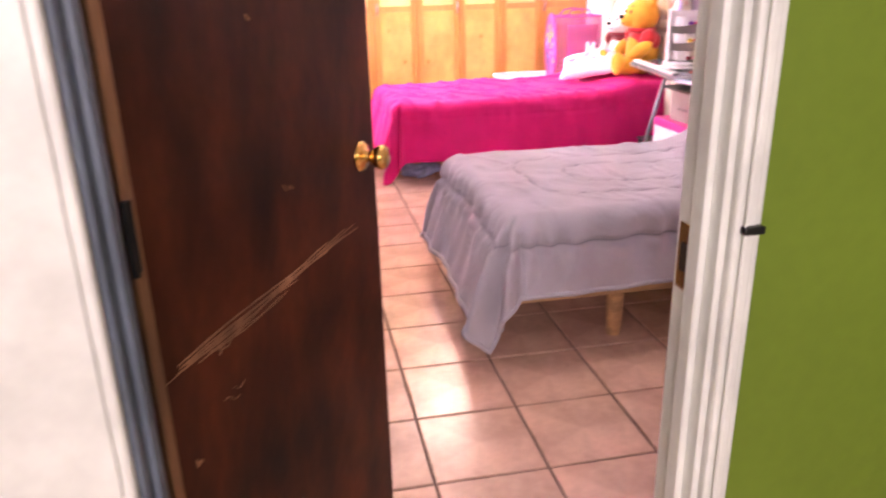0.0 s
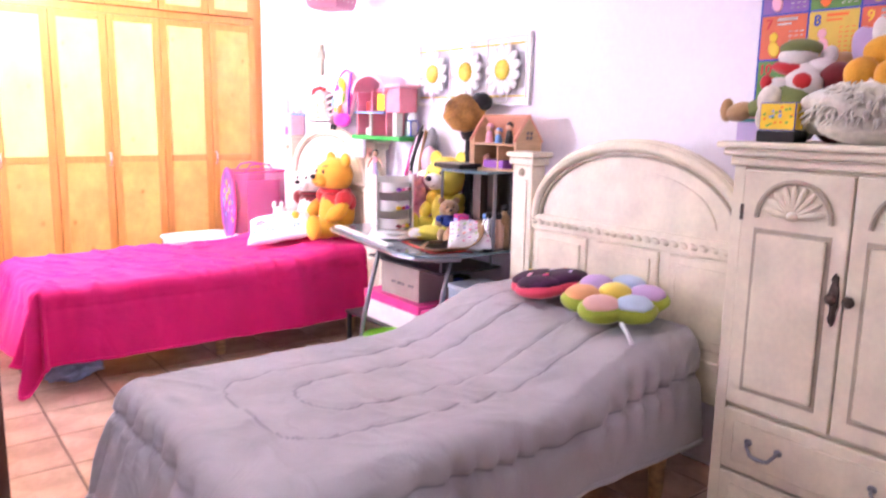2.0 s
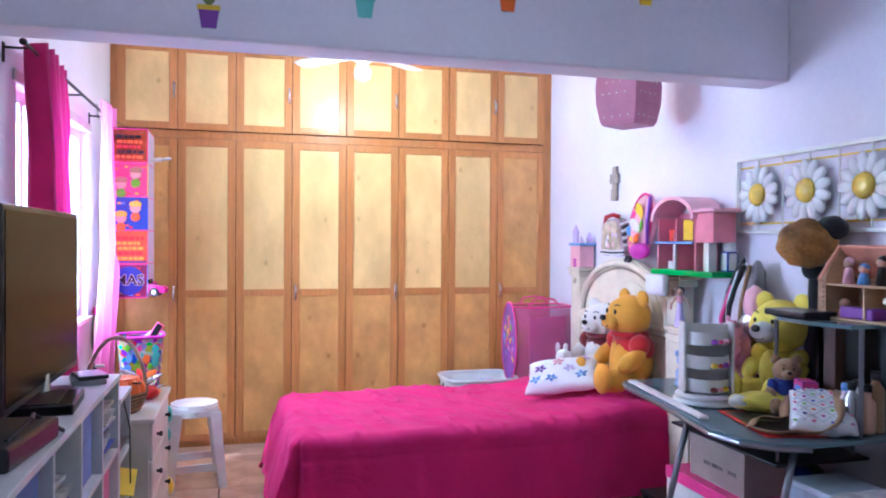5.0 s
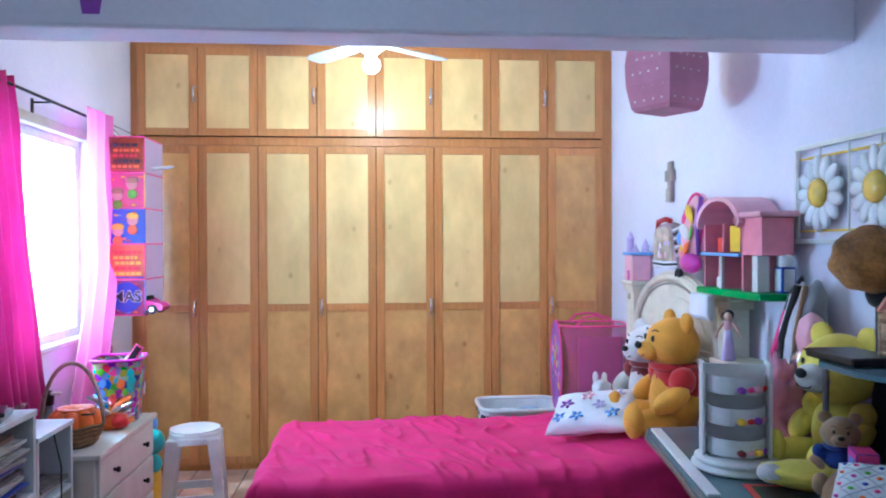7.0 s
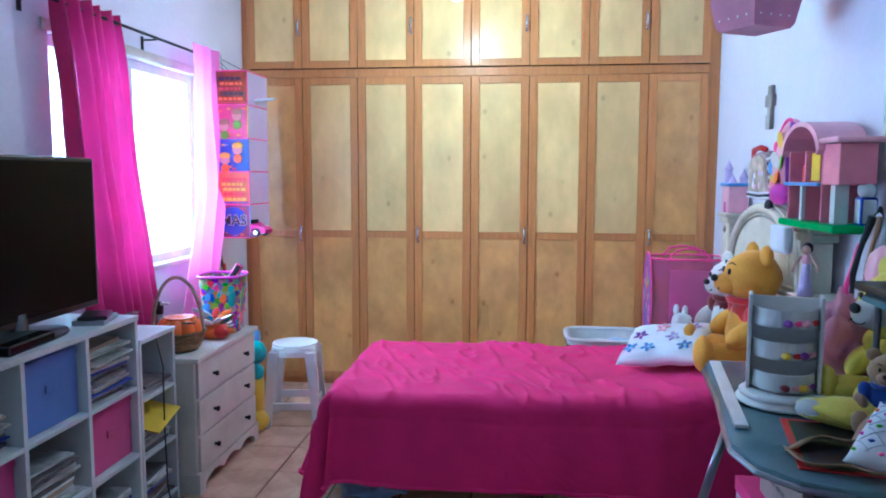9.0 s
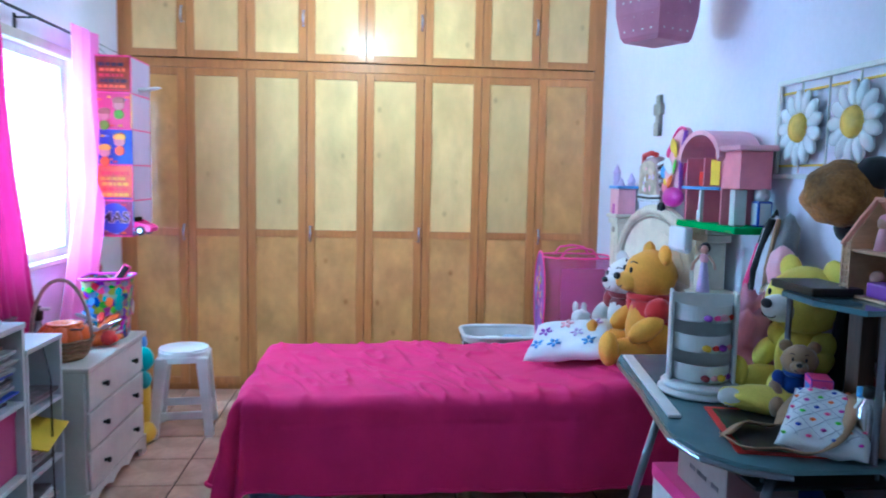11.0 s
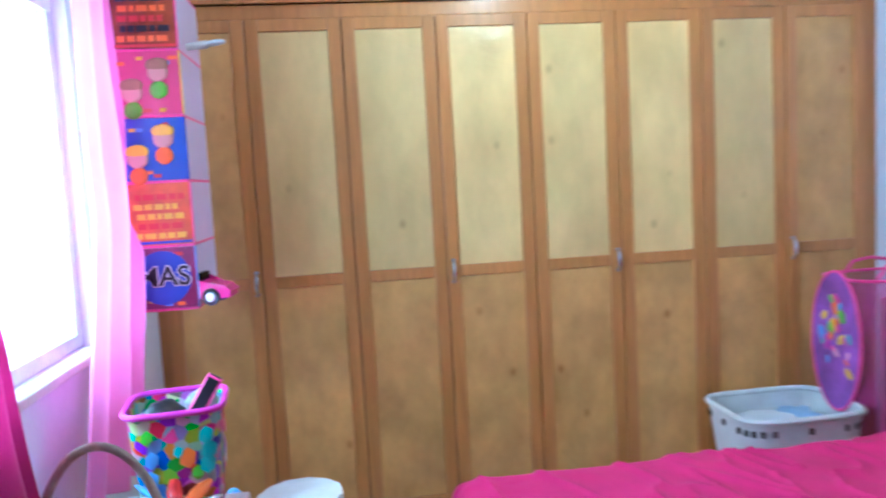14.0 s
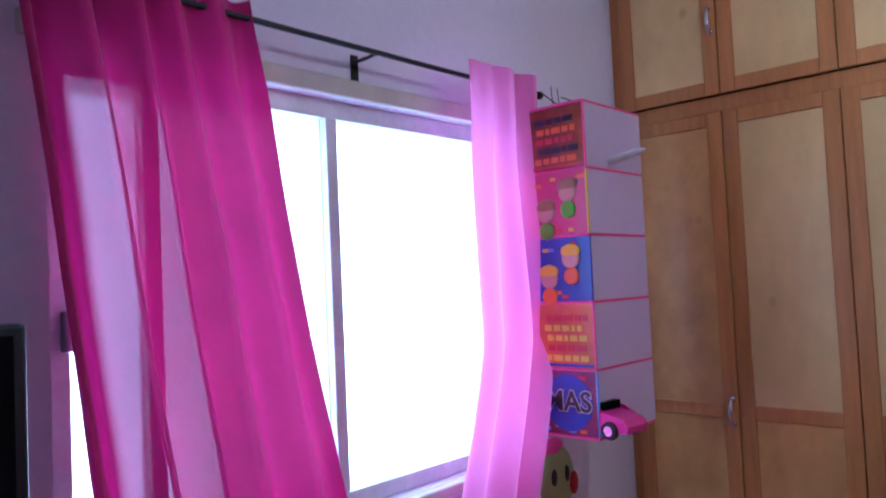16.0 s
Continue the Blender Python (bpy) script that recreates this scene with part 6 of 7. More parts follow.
part("back_roof", prism(bmesh.new(), [(0.085, WH), (0.092, WH), (0.004, RIDGE + 0.006), (0.0, RIDGE)], Matrix(((1, 0, 0, 0), (0, 0, -1, WW - 0.009), (0, 1, 0, 0), (0, 0, 0, 1))), 2 * WW - 0.018), ROOF, wd, "salmon painted roof board")
part("ridge", tube(bmesh.new(), [(0, -WW - 0.008, RIDGE + 0.008), (0, 0, RIDGE + 0.008), (0, WW + 0.008, RIDGE + 0.008)], 0.008, 6), ROOF, wd, "salmon painted ridge")
part("inner_wall", box(-0.075, 0.075, -0.03, -0.022, 0.0085, 0.124, 0.001), LIGHTWOOD, wd)
lad = part("ladder", box(-0.092, -0.087, WW - 0.03, WW - 0.024, 0.0, 0.16, 0.001), LIGHTWOOD, wd)
part("ladder_rail", box(-0.092, -0.087, WW + 0.002, WW + 0.008, 0.0, 0.16, 0.001), LIGHTWOOD, lad)
for k in range(8):
    part("rung", box(-0.091, -0.088, WW - 0.0238, WW + 0.0018, 0.012 + 0.019 * k, 0.018 + 0.019 * k), LIGHTWOOD, lad)
part("purple_bed", box(-0.07, 0.0, -0.06, 0.09, 0.0085, 0.05, 0.006), PURPLE, wd, "purple doll's bed")
for x, y, c, h in ((-0.03, 0.09, PALEPINK, 0.10), (-0.03, 0.02, SKYBLUE, 0.075), (-0.03, -0.06, BLACK, 0.11), (-0.02, 0.12, SKIN, 0.06)):
    p = Plush()
    p.lathe(c, [(0, 0), (0.022, 0), (0.014, h * 0.55), (0.010, h * 0.6), (0, h * 0.62)]).ball(SKIN, (0, 0, h * 0.75), 0.018, sub=2).ball(c, (0.004, 0, h * 0.82), 0.0185, sub=2)
    p.done("small_doll", "tiny doll standing in the wooden dollhouse", "doll", (3.03 + x, 4.08 + y, 1.189 + (0.1335 if y < 0.1 else 0.0085)), group="tiny dolls")
for x, y, z, c, n in ((2.93, 4.30, 0.79, PURPLE, "purple_box"), (2.98, 4.06, 0.79, SKIN, "orange_bottle"), (2.93, 4.10, 0.79, WHITEP, "white_jar")):
    p = Plush()
    if n == "purple_box":
        p.box(PURPLE, -0.03, 0.03, -0.045, 0.045, 0, 0.15, bev=0.003).box(HOTPINK, -0.0312, -0.0301, -0.03, 0.03, 0.03, 0.09).box(SKYBLUE, -0.0312, -0.0301, -0.03, 0.03, 0.10, 0.13)
        p.done("toy_packet", "purple and pink printed toy packet on the desk", "box", (x, y, z), (0, 0, -20), smooth=False)
    else:
        p.lathe(c, [(0, 0), (0.028, 0), (0.03, 0.01), (0.03, 0.11), (0.016, 0.13), (0.016, 0.15), (0, 0.15)]).lathe(BLACK if c is SKIN else SKYBLUE, [(0, 0.1505), (0.018, 0.1505), (0.018, 0.175), (0, 0.175)])
        p.done("bottle" if c is SKIN else "jar", "small cosmetic " + ("bottle in orange plastic" if c is SKIN else "jar in white plastic with blue lid") + " on the desk", "bottle", (x, y, z))
p = Plush()
p.ball(BROWNFUR, (0, 0, 0), (0.125, 0.135, 0.115), lumps=0.12, sub=4).ball(BLACKCLOTH, (0.06, -0.085, 0.07), (0.07, 0.07, 0.06), lumps=0.1).ball(BLACKCLOTH, (0.04, 0.0, -0.12), (0.05, 0.06, 0.05)).tube(BLACKCLOTH, [(0.05, 0, -0.13), (0.06, 0.02, -0.35), (0.05, 0.05, -0.772)], 0.03)
p.done("mask_on_stand", "curly brown fur mask on a black stand", "mask", (3.05, 4.44, 1.47), (0, 0, 0), 0.88, names=("fur_head", "cap", "neck", "stand"))

for x, y, h, r, c, lab in ((2.915, 4.06, 0.19, 0.026, SILVER, "tall silver spray bottle"), (3.03, 4.07, 0.22, 0.03, TANPLUSH, "tall tan lotion bottle"), (3.05, 4.17, 0.17, 0.034, WHITEP, "white lotion bottle"), (2.95, 4.13, 0.13, 0.03, SKYBLUE, "pale blue cream bottle"), (3.06, 4.27, 0.20, 0.03, MAROON, "dark red bottle")):
    p = Plush()
    p.lathe(c, [(0, 0), (r, 0), (r * 1.05, 0.012), (r, h * 0.7), (r * 0.45, h * 0.82), (r * 0.45, h * 0.86), (0, h * 0.86)]).lathe(BLACK if c is not MAROON else WHITEP, [(0, h * 0.861), (r * 0.6, h * 0.861), (r * 0.55, h), (0, h)])
    p.done("bottle", lab + " standing on the desk", "bottle", (x, y, 0.789))

# bags hanging beside the hutch
p = Plush()
p.ball(BLACKCLOTH, (0, 0.07, 0.18), (0.04, 0.05, 0.24), (18, 0, 0), 0.12).tube(HOTPINK, [(-0.03, 0.12, 0.02), (-0.055, 0.09, 0.12), (-0.045, 0.02, 0.28)], 0.010)
p.done("school_bag", "black school bag with a pink strap against the wall", "bag", (3.11, 4.92, 0.99))
p = Plush()
p.ball(WHITECLOTH, (-0.025, 0.02, 0.20), (0.04, 0.06, 0.20), (18, 0, 0), 0.15).tube(BLACKCLOTH, [(-0.045, 0.06, 0.06), (-0.065, 0.03, 0.18), (-0.05, -0.05, 0.38)], 0.014)
p.done("school_bag", "white school bag with a black strap", "bag", (3.11, 4.90, 0.99))
p = Plush()
p.ball(GREYPLUSH, (0.0, -0.06, 0.20), (0.05, 0.06, 0.21), (14, 0, 0), 0.15).tube(TANSTRAP, [(-0.045, -0.03, 0.05), (-0.055, -0.06, 0.2), (-0.04, -0.10, 0.38)], 0.009)
p.done("school_bag", "grey school bag with a tan strap", "bag", (3.11, 4.92, 0.99))
p = Plush()
p.ball(PALEPINK, (0, 0, 0.20), (0.05, 0.055, 0.09), lumps=0.1).ball(SILVER, (-0.01, 0.01, 0.08), (0.05, 0.06, 0.085), lumps=0.4)
p.done("wrapped_gift", "pink and silver wrapped gift on the desk", "gift", (3.07, 4.78, 0.99))
p = Plush()
p.box(BLACK, -0.08, 0.10, -0.16, 0.16, 0, 0.20, bev=0.01)
p.done("speaker_box", "black box behind the soft toys on the desk", "box", (3.07, 4.92, 0.789), smooth=False)

# ---- lantern ----
la = thing("paper_lantern", "dusty pink square paper lantern with white dots", "lantern", (2.875, 5.60, 2.115), 28)
bm = bmesh.new()
levels = ((0.0, 0.098), (0.02, 0.110), (0.12, 0.127), (0.22, 0.13), (0.32, 0.12), (0.37, 0.10))
rings = []
for z, w in levels:
    rings.append([bm.verts.new((w * sx, w * sy, z)) for sx, sy in ((-1, -1), (1, -1), (1, 1), (-1, 1))])
for a, b in zip(rings, rings[1:]):
    for k in range(4):
        bm.faces.new((a[k], a[(k + 1) % 4], b[(k + 1) % 4], b[k]))
bm.faces.new(rings[0][::-1])
shade = part("shade", bm, LANTERNPINK, la)
sm = shade.modifiers.new("thickness", "SOLIDIFY")
sm.thickness = 0.002
part("cord", tube(bmesh.new(), [(0, 0, 0.36), (0, 0, 0.6), (0, 0, H - 2.115 - 0.001)], 0.003, 6), WHITEP, la)
part("top_bar", box(-0.101, 0.101, -0.004, 0.004, 0.362, 0.37), WHITEP, la)
for f in range(4):
    for i in range(4):
        for j in range(5):
            z = 0.045 + 0.062 * j
            w = 0.108 + 0.022 * math.sin(math.pi * min(1, z / 0.42)) + 0.001
            u = -0.08 + 0.048 * i + 0.016 * (j % 2) + 0.008 * math.sin(7 * i + 5 * j + 2 * f)
            bm = lathe(bmesh.new(), [(0, 0), (0.0048, 0.0), (0.0048, 0.0015), (0, 0.0016)], pose(0, 0, 0, 0, 0, 90 * f) @ Matrix.Translation((u, -w + 0.002, z)) @ pose(0, 0, 0, 90), 10)
            part("dot", bm, WHITEP, shade, "")

# cactus cut-outs on the beam
for k, (x, z, pot, top) in enumerate(((0.69, 2.285, PURPLE, YELLOWP), (1.26, 2.37, TEAL, GREENPLUSH), (1.84, 2.445, ORANGE, GREENPLUSH), (2.46, 2.525, YELLOWP, REDP))):
    c = thing("cactus_cutout", ("purple dotted", "teal", "orange", "yellow")[k] + " paper pot with a cactus stuck on the beam", "decoration", (x, 4.7195, z), group="cactus cut-outs")
    M = Matrix(((1, 0, 0, 0), (0, 0, -1, 0), (0, 1, 0, 0), (0, 0, 0, 1)))
    part("pot", prism(bmesh.new(), [(-0.026, -0.045), (0.026, -0.045), (0.036, 0.02), (-0.036, 0.02)], M, 0.004), pot, c)
    part("pot_rim", prism(bmesh.new(), [(-0.04, 0.0205), (0.04, 0.0205), (0.04, 0.038), (-0.04, 0.038)], M, 0.0055), top if k == 0 else pot, c)
    part("cactus", prism(bmesh.new(), [(0.026 * math.cos(a), 0.082 + 0.045 * math.sin(a)) for a in [2 * math.pi * q / 16 for q in range(16)]], M, 0.003), GREENPLUSH, c, "green paper cactus")
    part("flower", prism(bmesh.new(), [(0.015 * math.cos(a), 0.13 + 0.015 * math.sin(a)) for a in [2 * math.pi * q / 10 for q in range(10)]], M, 0.0045), PALEPINK, c)

# ---- behind the pink bed ----
hm = thing("laundry_hamper", "pink mesh pop-up laundry hamper with a printed oval end", "hamper", (2.925, 6.99, 0))
bm = bmesh.new()
loop = [(0.225 * math.copysign(abs(math.cos(a)) ** 0.55, math.cos(a)), 0.16 * math.copysign(abs(math.sin(a)) ** 0.55, math.sin(a))) for a in [2 * math.pi * k / 40 for k in range(40)]]
lv = [[bm.verts.new((x * s, y * s, z)) for x, y in loop] for z, s in ((0.0, 0.97), (0.2, 1.0), (0.5, 1.01), (0.8, 1.0), (1.0, 0.985))]
for a, b in zip(lv, lv[1:]):
    for k in range(40):
        bm.faces.new((a[k], a[(k + 1) % 40], b[(k + 1) % 40], b[k]))
bm.faces.new(lv[0][::-1])
part("mesh_body", bm, MESHPINK, hm, "sheer pink netting", True)
for z in (0.0045, 1.0):
    part("wire_rim", tube(bmesh.new(), [(x, y, z) for x, y in loop], 0.006, 8, True), HOTPINK, hm)
for y in (-0.10, 0.10):
    part("handle", tube(bmesh.new(), [(-0.12, y, 1.0), (-0.08, y, 1.05), (0.0, y, 1.062), (0.08, y, 1.05), (0.12, y, 1.0)], 0.007, 8), HOTPINK, hm)
bm = lathe(bmesh.new(), [(0, 0), (0.15, 0), (0.15, 0.004), (0, 0.005)], Matrix.Translation((-0.229, 0, 0.74)) @ pose(0, 0, 0, 0, -90, 0) @ Matrix.Diagonal((1.9, 1.0, 1, 1)), 40)
ov = part("printed_oval", bm, plastic("violet_print", (0.34, 0.10, 0.50), 0.4, 0.2), hm, "violet oval with bright printed figures")
part("oval_piping", tube(bmesh.new(), [(-0.231, 0.152 * math.cos(a), 0.74 + 0.288 * math.sin(a)) for a in [2 * math.pi * k / 40 for k in range(40)]], 0.006, 8, True), HOTPINK, hm, "hot pink piping")
rs = random.Random(14)
for k in range(26):
    a, q = rs.uniform(0, 2 * math.pi), rs.uniform(0.1, 0.85)
    y, z, w = 0.14 * q * math.cos(a), 0.74 + 0.25 * q * math.sin(a), rs.uniform(0.014, 0.034)
    bm = bmesh.new()
    ball(bm, (-0.2345, y, z), (0.0015, w * 0.6, w), 2, (rs.uniform(-60, 60), 0, 0), 0.3)
    part("printed_figure", bm, (YELLOWP, ORANGE, SKYBLUE, LIME, HOTPINK, PALEPINK, TEAL, MAGENTA)[k % 8], ov, "", True)
part("inner_sleeve", box(-0.12, 0.16, -0.125, -0.12, 0.35, 0.93, 0.002), SHEERPINK, hm, "pale inner sleeve seen through the net")

lb = thing("laundry_basket", "white slotted plastic laundry basket behind the bed", "basket", (2.45, 6.98, 0))
lb.scale = (1, 1, 0.94)
bm = bmesh.new()
def rr(w, d):
    return [(w * math.copysign(abs(math.cos(a)) ** 0.4, math.cos(a)), d * math.copysign(abs(math.sin(a)) ** 0.4, math.sin(a))) for a in [2 * math.pi * k / 48 for k in range(48)]]
lv = [[bm.verts.new((x, y, z)) for x, y in rr(w, d)] for z, w, d in ((0.0, 0.19, 0.14), (0.10, 0.205, 0.15), (0.44, 0.25, 0.19), (0.53, 0.258, 0.198))]
for a, b in zip(lv, lv[1:]):
    for k in range(48):
        bm.faces.new((a[k], a[(k + 1) % 48], b[(k + 1) % 48], b[k]))
bm.faces.new(lv[0][::-1])
bk = part("tub", bm, WHITEP, lb)
so = bk.modifiers.new("thickness", "SOLIDIFY")
so.thickness = 0.004
part("rim", tube(bmesh.new(), [(x, y, 0.53) for x, y in rr(0.26, 0.20)], 0.013, 8, True), WHITEP, lb)
for k in range(48):
    if k % 2 == 0:
        x0, y0 = rr(0.2555, 0.1955)[k]
        part("slot", box(-0.003, 0.003, -0.008, 0.008, 0.465, 0.49, m=Matrix.Translation((x0, y0, 0)) @ pose(0, 0, 0, 0, 0, math.degrees(math.atan2(y0 / 0.19, x0 / 0.25)))), GAP, lb, "near-black block for the shade in a slot")
p = Plush()
p.ball(WHITECLOTH, (0, 0, 0), (0.20, 0.14, 0.06), lumps=0.4).ball(BLUEPLUSH, (0.08, 0.02, 0.03), (0.09, 0.09, 0.04), lumps=0.4)
p.done("folded_laundry", "loose white laundry inside the basket", "laundry", (2.45, 6.98, 0.40))
part("laundry_fill", box(-0.16, 0.16, -0.11, 0.11, 0.01, 0.40, 0.05), WHITECLOTH, lb, "stuffed clothes")
# ---- hanging organiser on the left wall ----
org = thing("hanging_organiser", "bright printed hanging organiser with mesh sides and five tiers", "organiser", (0.15, 6.775, 1.12))
OX, OY = 0.11, 0.175
NET = translucent("white_mesh_netting", (0.93, 0.90, 1.0), 0.45, 0.7, 0.05, 0.22)
ORGC = [plastic("print_magenta", (0.30, 0.02, 0.12), 0.3, 0.2), plastic("print_red_orange", (0.72, 0.13, 0.02), 0.3, 0.15), plastic("print_blue", (0.03, 0.08, 0.40), 0.3), plastic("print_pink", (0.62, 0.05, 0.17), 0.3), plastic("print_dark_orange", (0.33, 0.07, 0.02), 0.25, 0.3)]
TZ = 0.2
for k in range(6):
    part("tier_board", box(-OX, OX, -OY, OY, k * TZ, k * TZ + 0.008, 0.002), HOTPINK, org, "pink edged tier")
rs = random.Random(12)
for k in range(5):
    z0 = k * TZ + 0.0085
    pan = part("printed_front", box(-OX, OX, -OY, -OY + 0.004, z0, z0 + TZ - 0.009, 0.001), ORGC[k], org, "glossy printed panel")
    part("mesh_side", box(OX - 0.003, OX, -OY + 0.0045, OY, z0, z0 + TZ - 0.009), NET, org, "pale mesh side")
    part("back_side", box(-OX, OX - 0.0035, OY - 0.003, OY, z0, z0 + TZ - 0.009), NET, org, "pale mesh side")
    part("wall_side", box(-OX, -OX + 0.003, -OY + 0.0045, OY - 0.0035, z0, z0 + TZ - 0.009), NET, org, "pale mesh side")
    part("edge_tape", box(OX, OX + 0.004, -OY - 0.002, -OY + 0.006, z0, z0 + TZ - 0.009), [SKYBLUE, HOTPINK, DEEPBLUE, YELLOWP, HOTPINK][k], org)
    if k in (2, 3):
        for x, z in ((0.045, 0.13), (-0.035, 0.07)):
            bm = bmesh.new()
            ball(bm, (x, -OY - 0.0012, z0 + z), (0.033, 0.002, 0.034), 2)
            face = part("printed_head", bm, SKIN, pan, "round printed cartoon head", True)
            bm = bmesh.new()
            ball(bm, (x, -OY - 0.0013, z0 + z + 0.020), (0.036, 0.0024, 0.022), 2)
            part("printed_hair", bm, YELLOWP if k == 2 else TANPLUSH, pan, "", True)
            bm = bmesh.new()
            ball(bm, (x, -OY - 0.0012, z0 + z - 0.055), (0.028, 0.002, 0.028), 2)
            part("printed_body", bm, LIME if k == 3 else ORANGE, pan, "", True)
    if k in (1, 4):
        for r in range(5):
            x = -0.07 + rs.uniform(0, 0.02)
            while x < 0.075:
                w = rs.uniform(0.012, 0.035)
                part("printed_bar", box(x, x + w, -OY - 0.0016, -OY - 0.0003, z0 + 0.02 + 0.03 * r, z0 + 0.038 + 0.03 * r), [YELLOWP, REDP, YELLOWP][r % 3] if k == 1 else [ORANGE, BLACK, REDP][r % 3], pan)
                x += w + 0.006
        part("printed_border", box(-OX + 0.004, OX - 0.004, -OY - 0.0016, -OY - 0.0003, z0 + 0.004, z0 + 0.012), DEEPBLUE if k == 1 else REDP, pan)
    else:
        for q in range(9):
            x, z = rs.uniform(-0.10, 0.08), rs.choice((0.008, 0.02, 0.15, 0.165))
            part("printed_bar", box(x, x + rs.uniform(0.015, 0.03), -OY - 0.0016, -OY - 0.0003, z0 + z, z0 + z + 0.011), [YELLOWP, ORANGE, REDP, SKYBLUE, LIME][q % 5], pan)


def words(text, size, mat, parent, m, bold=0.0):
    cu = bpy.data.curves.new("lettering", "FONT")
    cu.body, cu.size, cu.extrude, cu.align_x = text, size, 0.0008, "CENTER"
    cu.offset = bold
    tmp = new("lettering_source", cu)
    me = bpy.data.meshes.new_from_object(tmp.evaluated_get(bpy.context.evaluated_depsgraph_get()))
    bpy.data.objects.remove(tmp)
    me.materials.clear()
    me.materials.append(mat)
    ob = new("lettering", me)
    ob.parent = parent
    ob.matrix_local = m
    return ob


bm = lathe(bmesh.new(), [(0, 0), (0.085, 0), (0.085, 0.002), (0, 0.0022)], Matrix.Translation((0.01, -OY - 0.0003, 0.105)) @ pose(0, 0, 0, 90), 30)
part("printed_disc", bm, DEEPBLUE, org, "blue printed disc")
words("MAS", 0.085, WHITEP, org, Matrix.Translation((0.012, -OY - 0.0035, 0.082)) @ pose(0, 0, 0, 90, 0, 0), 0.0045)
words("MAS", 0.085, BLACK, org, Matrix.Translation((0.012, -OY - 0.0056, 0.082)) @ pose(0, 0, 0, 90, 0, 0), 0.0012)
for x in (-0.07, 0.06):
    part("hanger_cord", tube(bmesh.new(), [(x, 0.1, 1.008), (-0.177, 0.1 + x, 1.12)], 0.002, 6), BLACKCLOTH, org)
for y in (-0.12, -0.09, 0.10, 0.14):
    part("wall_nail", tube(bmesh.new(), [(-0.178, y, 1.15), (-0.172, y, 1.07), (-0.10, y, 1.008)], 0.0016, 5), IRON, org)
p = Plush()
p.tube(WHITEP, [(-0.12, 0, 0.0), (-0.03, 0, 0.005), (0.03, 0, 0.012)], lambda u: 0.010 + 0.004 * u).ball(WHITEP, (0.055, 0, 0.016), (0.035, 0.018, 0.010), (0, -8, 0))
p.done("hair_brush", "white plastic brush sticking out of the top tier", "brush", (0.295, 6.74, 1.95))
p = Plush()
for q in range(7):
    p.ball(BLACK if q % 2 else SILVER, (0.012 * (q % 3), -0.03 + 0.01 * q, 0.01 + 0.006 * (q % 4)), (0.014, 0.01, 0.012), sub=1)
p.done("hair_clips", "small black and silver hair clips in the tier", "hair clip", (0.13, 6.65, 1.9285))
# toy car
tc = thing("toy_car", "glossy hot pink toy car parked in the bottom tier", "toy car", (0.215, 6.66, 1.1286), -8)
tc.scale = (1.25, 1.25, 1.25)
out = [(-0.115, 0.018), (0.12, 0.018), (0.125, 0.035), (0.11, 0.05), (0.05, 0.062), (0.02, 0.085), (-0.04, 0.09), (-0.085, 0.068), (-0.115, 0.06)]
part("body", prism(bmesh.new(), out, Matrix(((1, 0, 0, 0), (0, 0, 1, -0.042), (0, 1, 0, 0), (0, 0, 0, 1))), 0.084, 0.008), plastic("glossy_magenta_paint", (0.72, 0.03, 0.28), 0.12), tc, "", False)
for x in (-0.07, 0.075):
    for y in (-0.0425, 0.0425):
        bm = lathe(bmesh.new(), [(0, -0.008), (0.02, -0.008), (0.022, -0.004), (0.022, 0.004), (0.02, 0.008), (0, 0.008)], Matrix.Translation((x, y, 0.022)) @ pose(0, 0, 0, 90), 18)
        w = part("wheel", bm, BLACK, tc)
        bm = lathe(bmesh.new(), [(0, -0.0095), (0.012, -0.0095), (0.012, 0.0095), (0, 0.0095)], Matrix.Translation((x, y, 0.022)) @ pose(0, 0, 0, 90), 14)
        part("rim", bm, CHROME, w)
part("windscreen", box(0.018, 0.05, -0.034, 0.034, 0.062, 0.082, 0.002, m=pose(0, 0, 0)), BLACKGLASS, tc)
# mask on the wall below the organiser
p = Plush()
p.ball(fabric("pale_green_felt", (0.42, 0.52, 0.16)), (0, 0, 0), (0.02, 0.10, 0.12)).ball(BLACK, (0.018, -0.04, 0.02), (0.006, 0.016, 0.028)).ball(BLACK, (0.018, 0.035, 0.02), (0.006, 0.016, 0.028)).ball(REDFELT, (0.018, 0.075, -0.02), (0.008, 0.025, 0.04)).ball(HOTPINK, (0.0, -0.02, 0.12), (0.02, 0.06, 0.03))
p.done("felt_mask", "pale green felt mask hung on the wall", "decoration", (XL + 0.02, 6.83, 0.91))

# ---- on the dresser ----
wb = thing("wicker_basket", "round wicker basket with a tall arched handle", "basket", (0.235, 5.66, DH))
bm = lathe(bmesh.new(), [(0, 0.0), (0.10, 0.0), (0.115, 0.03), (0.135, 0.085), (0.142, 0.09), (0.135, 0.092), (0.11, 0.035), (0.095, 0.01), (0, 0.008)], None, 32)
part("bowl", bm, WICKER, wb, "", True)
for z, r in ((0.015, 0.108), (0.035, 0.118), (0.055, 0.126), (0.075, 0.133), (0.092, 0.139)):
    part("woven_ring", tube(bmesh.new(), [(r * math.cos(a), r * math.sin(a), z + 0.003 * math.sin(8 * a)) for a in [2 * math.pi * q / 48 for q in range(48)]], 0.006, 6, True), WICKER, wb)
arc = [(0.13 * math.cos(math.pi * q / 24), 0.02, 0.08 + 0.27 * math.sin(math.pi * q / 24)) for q in range(25)]
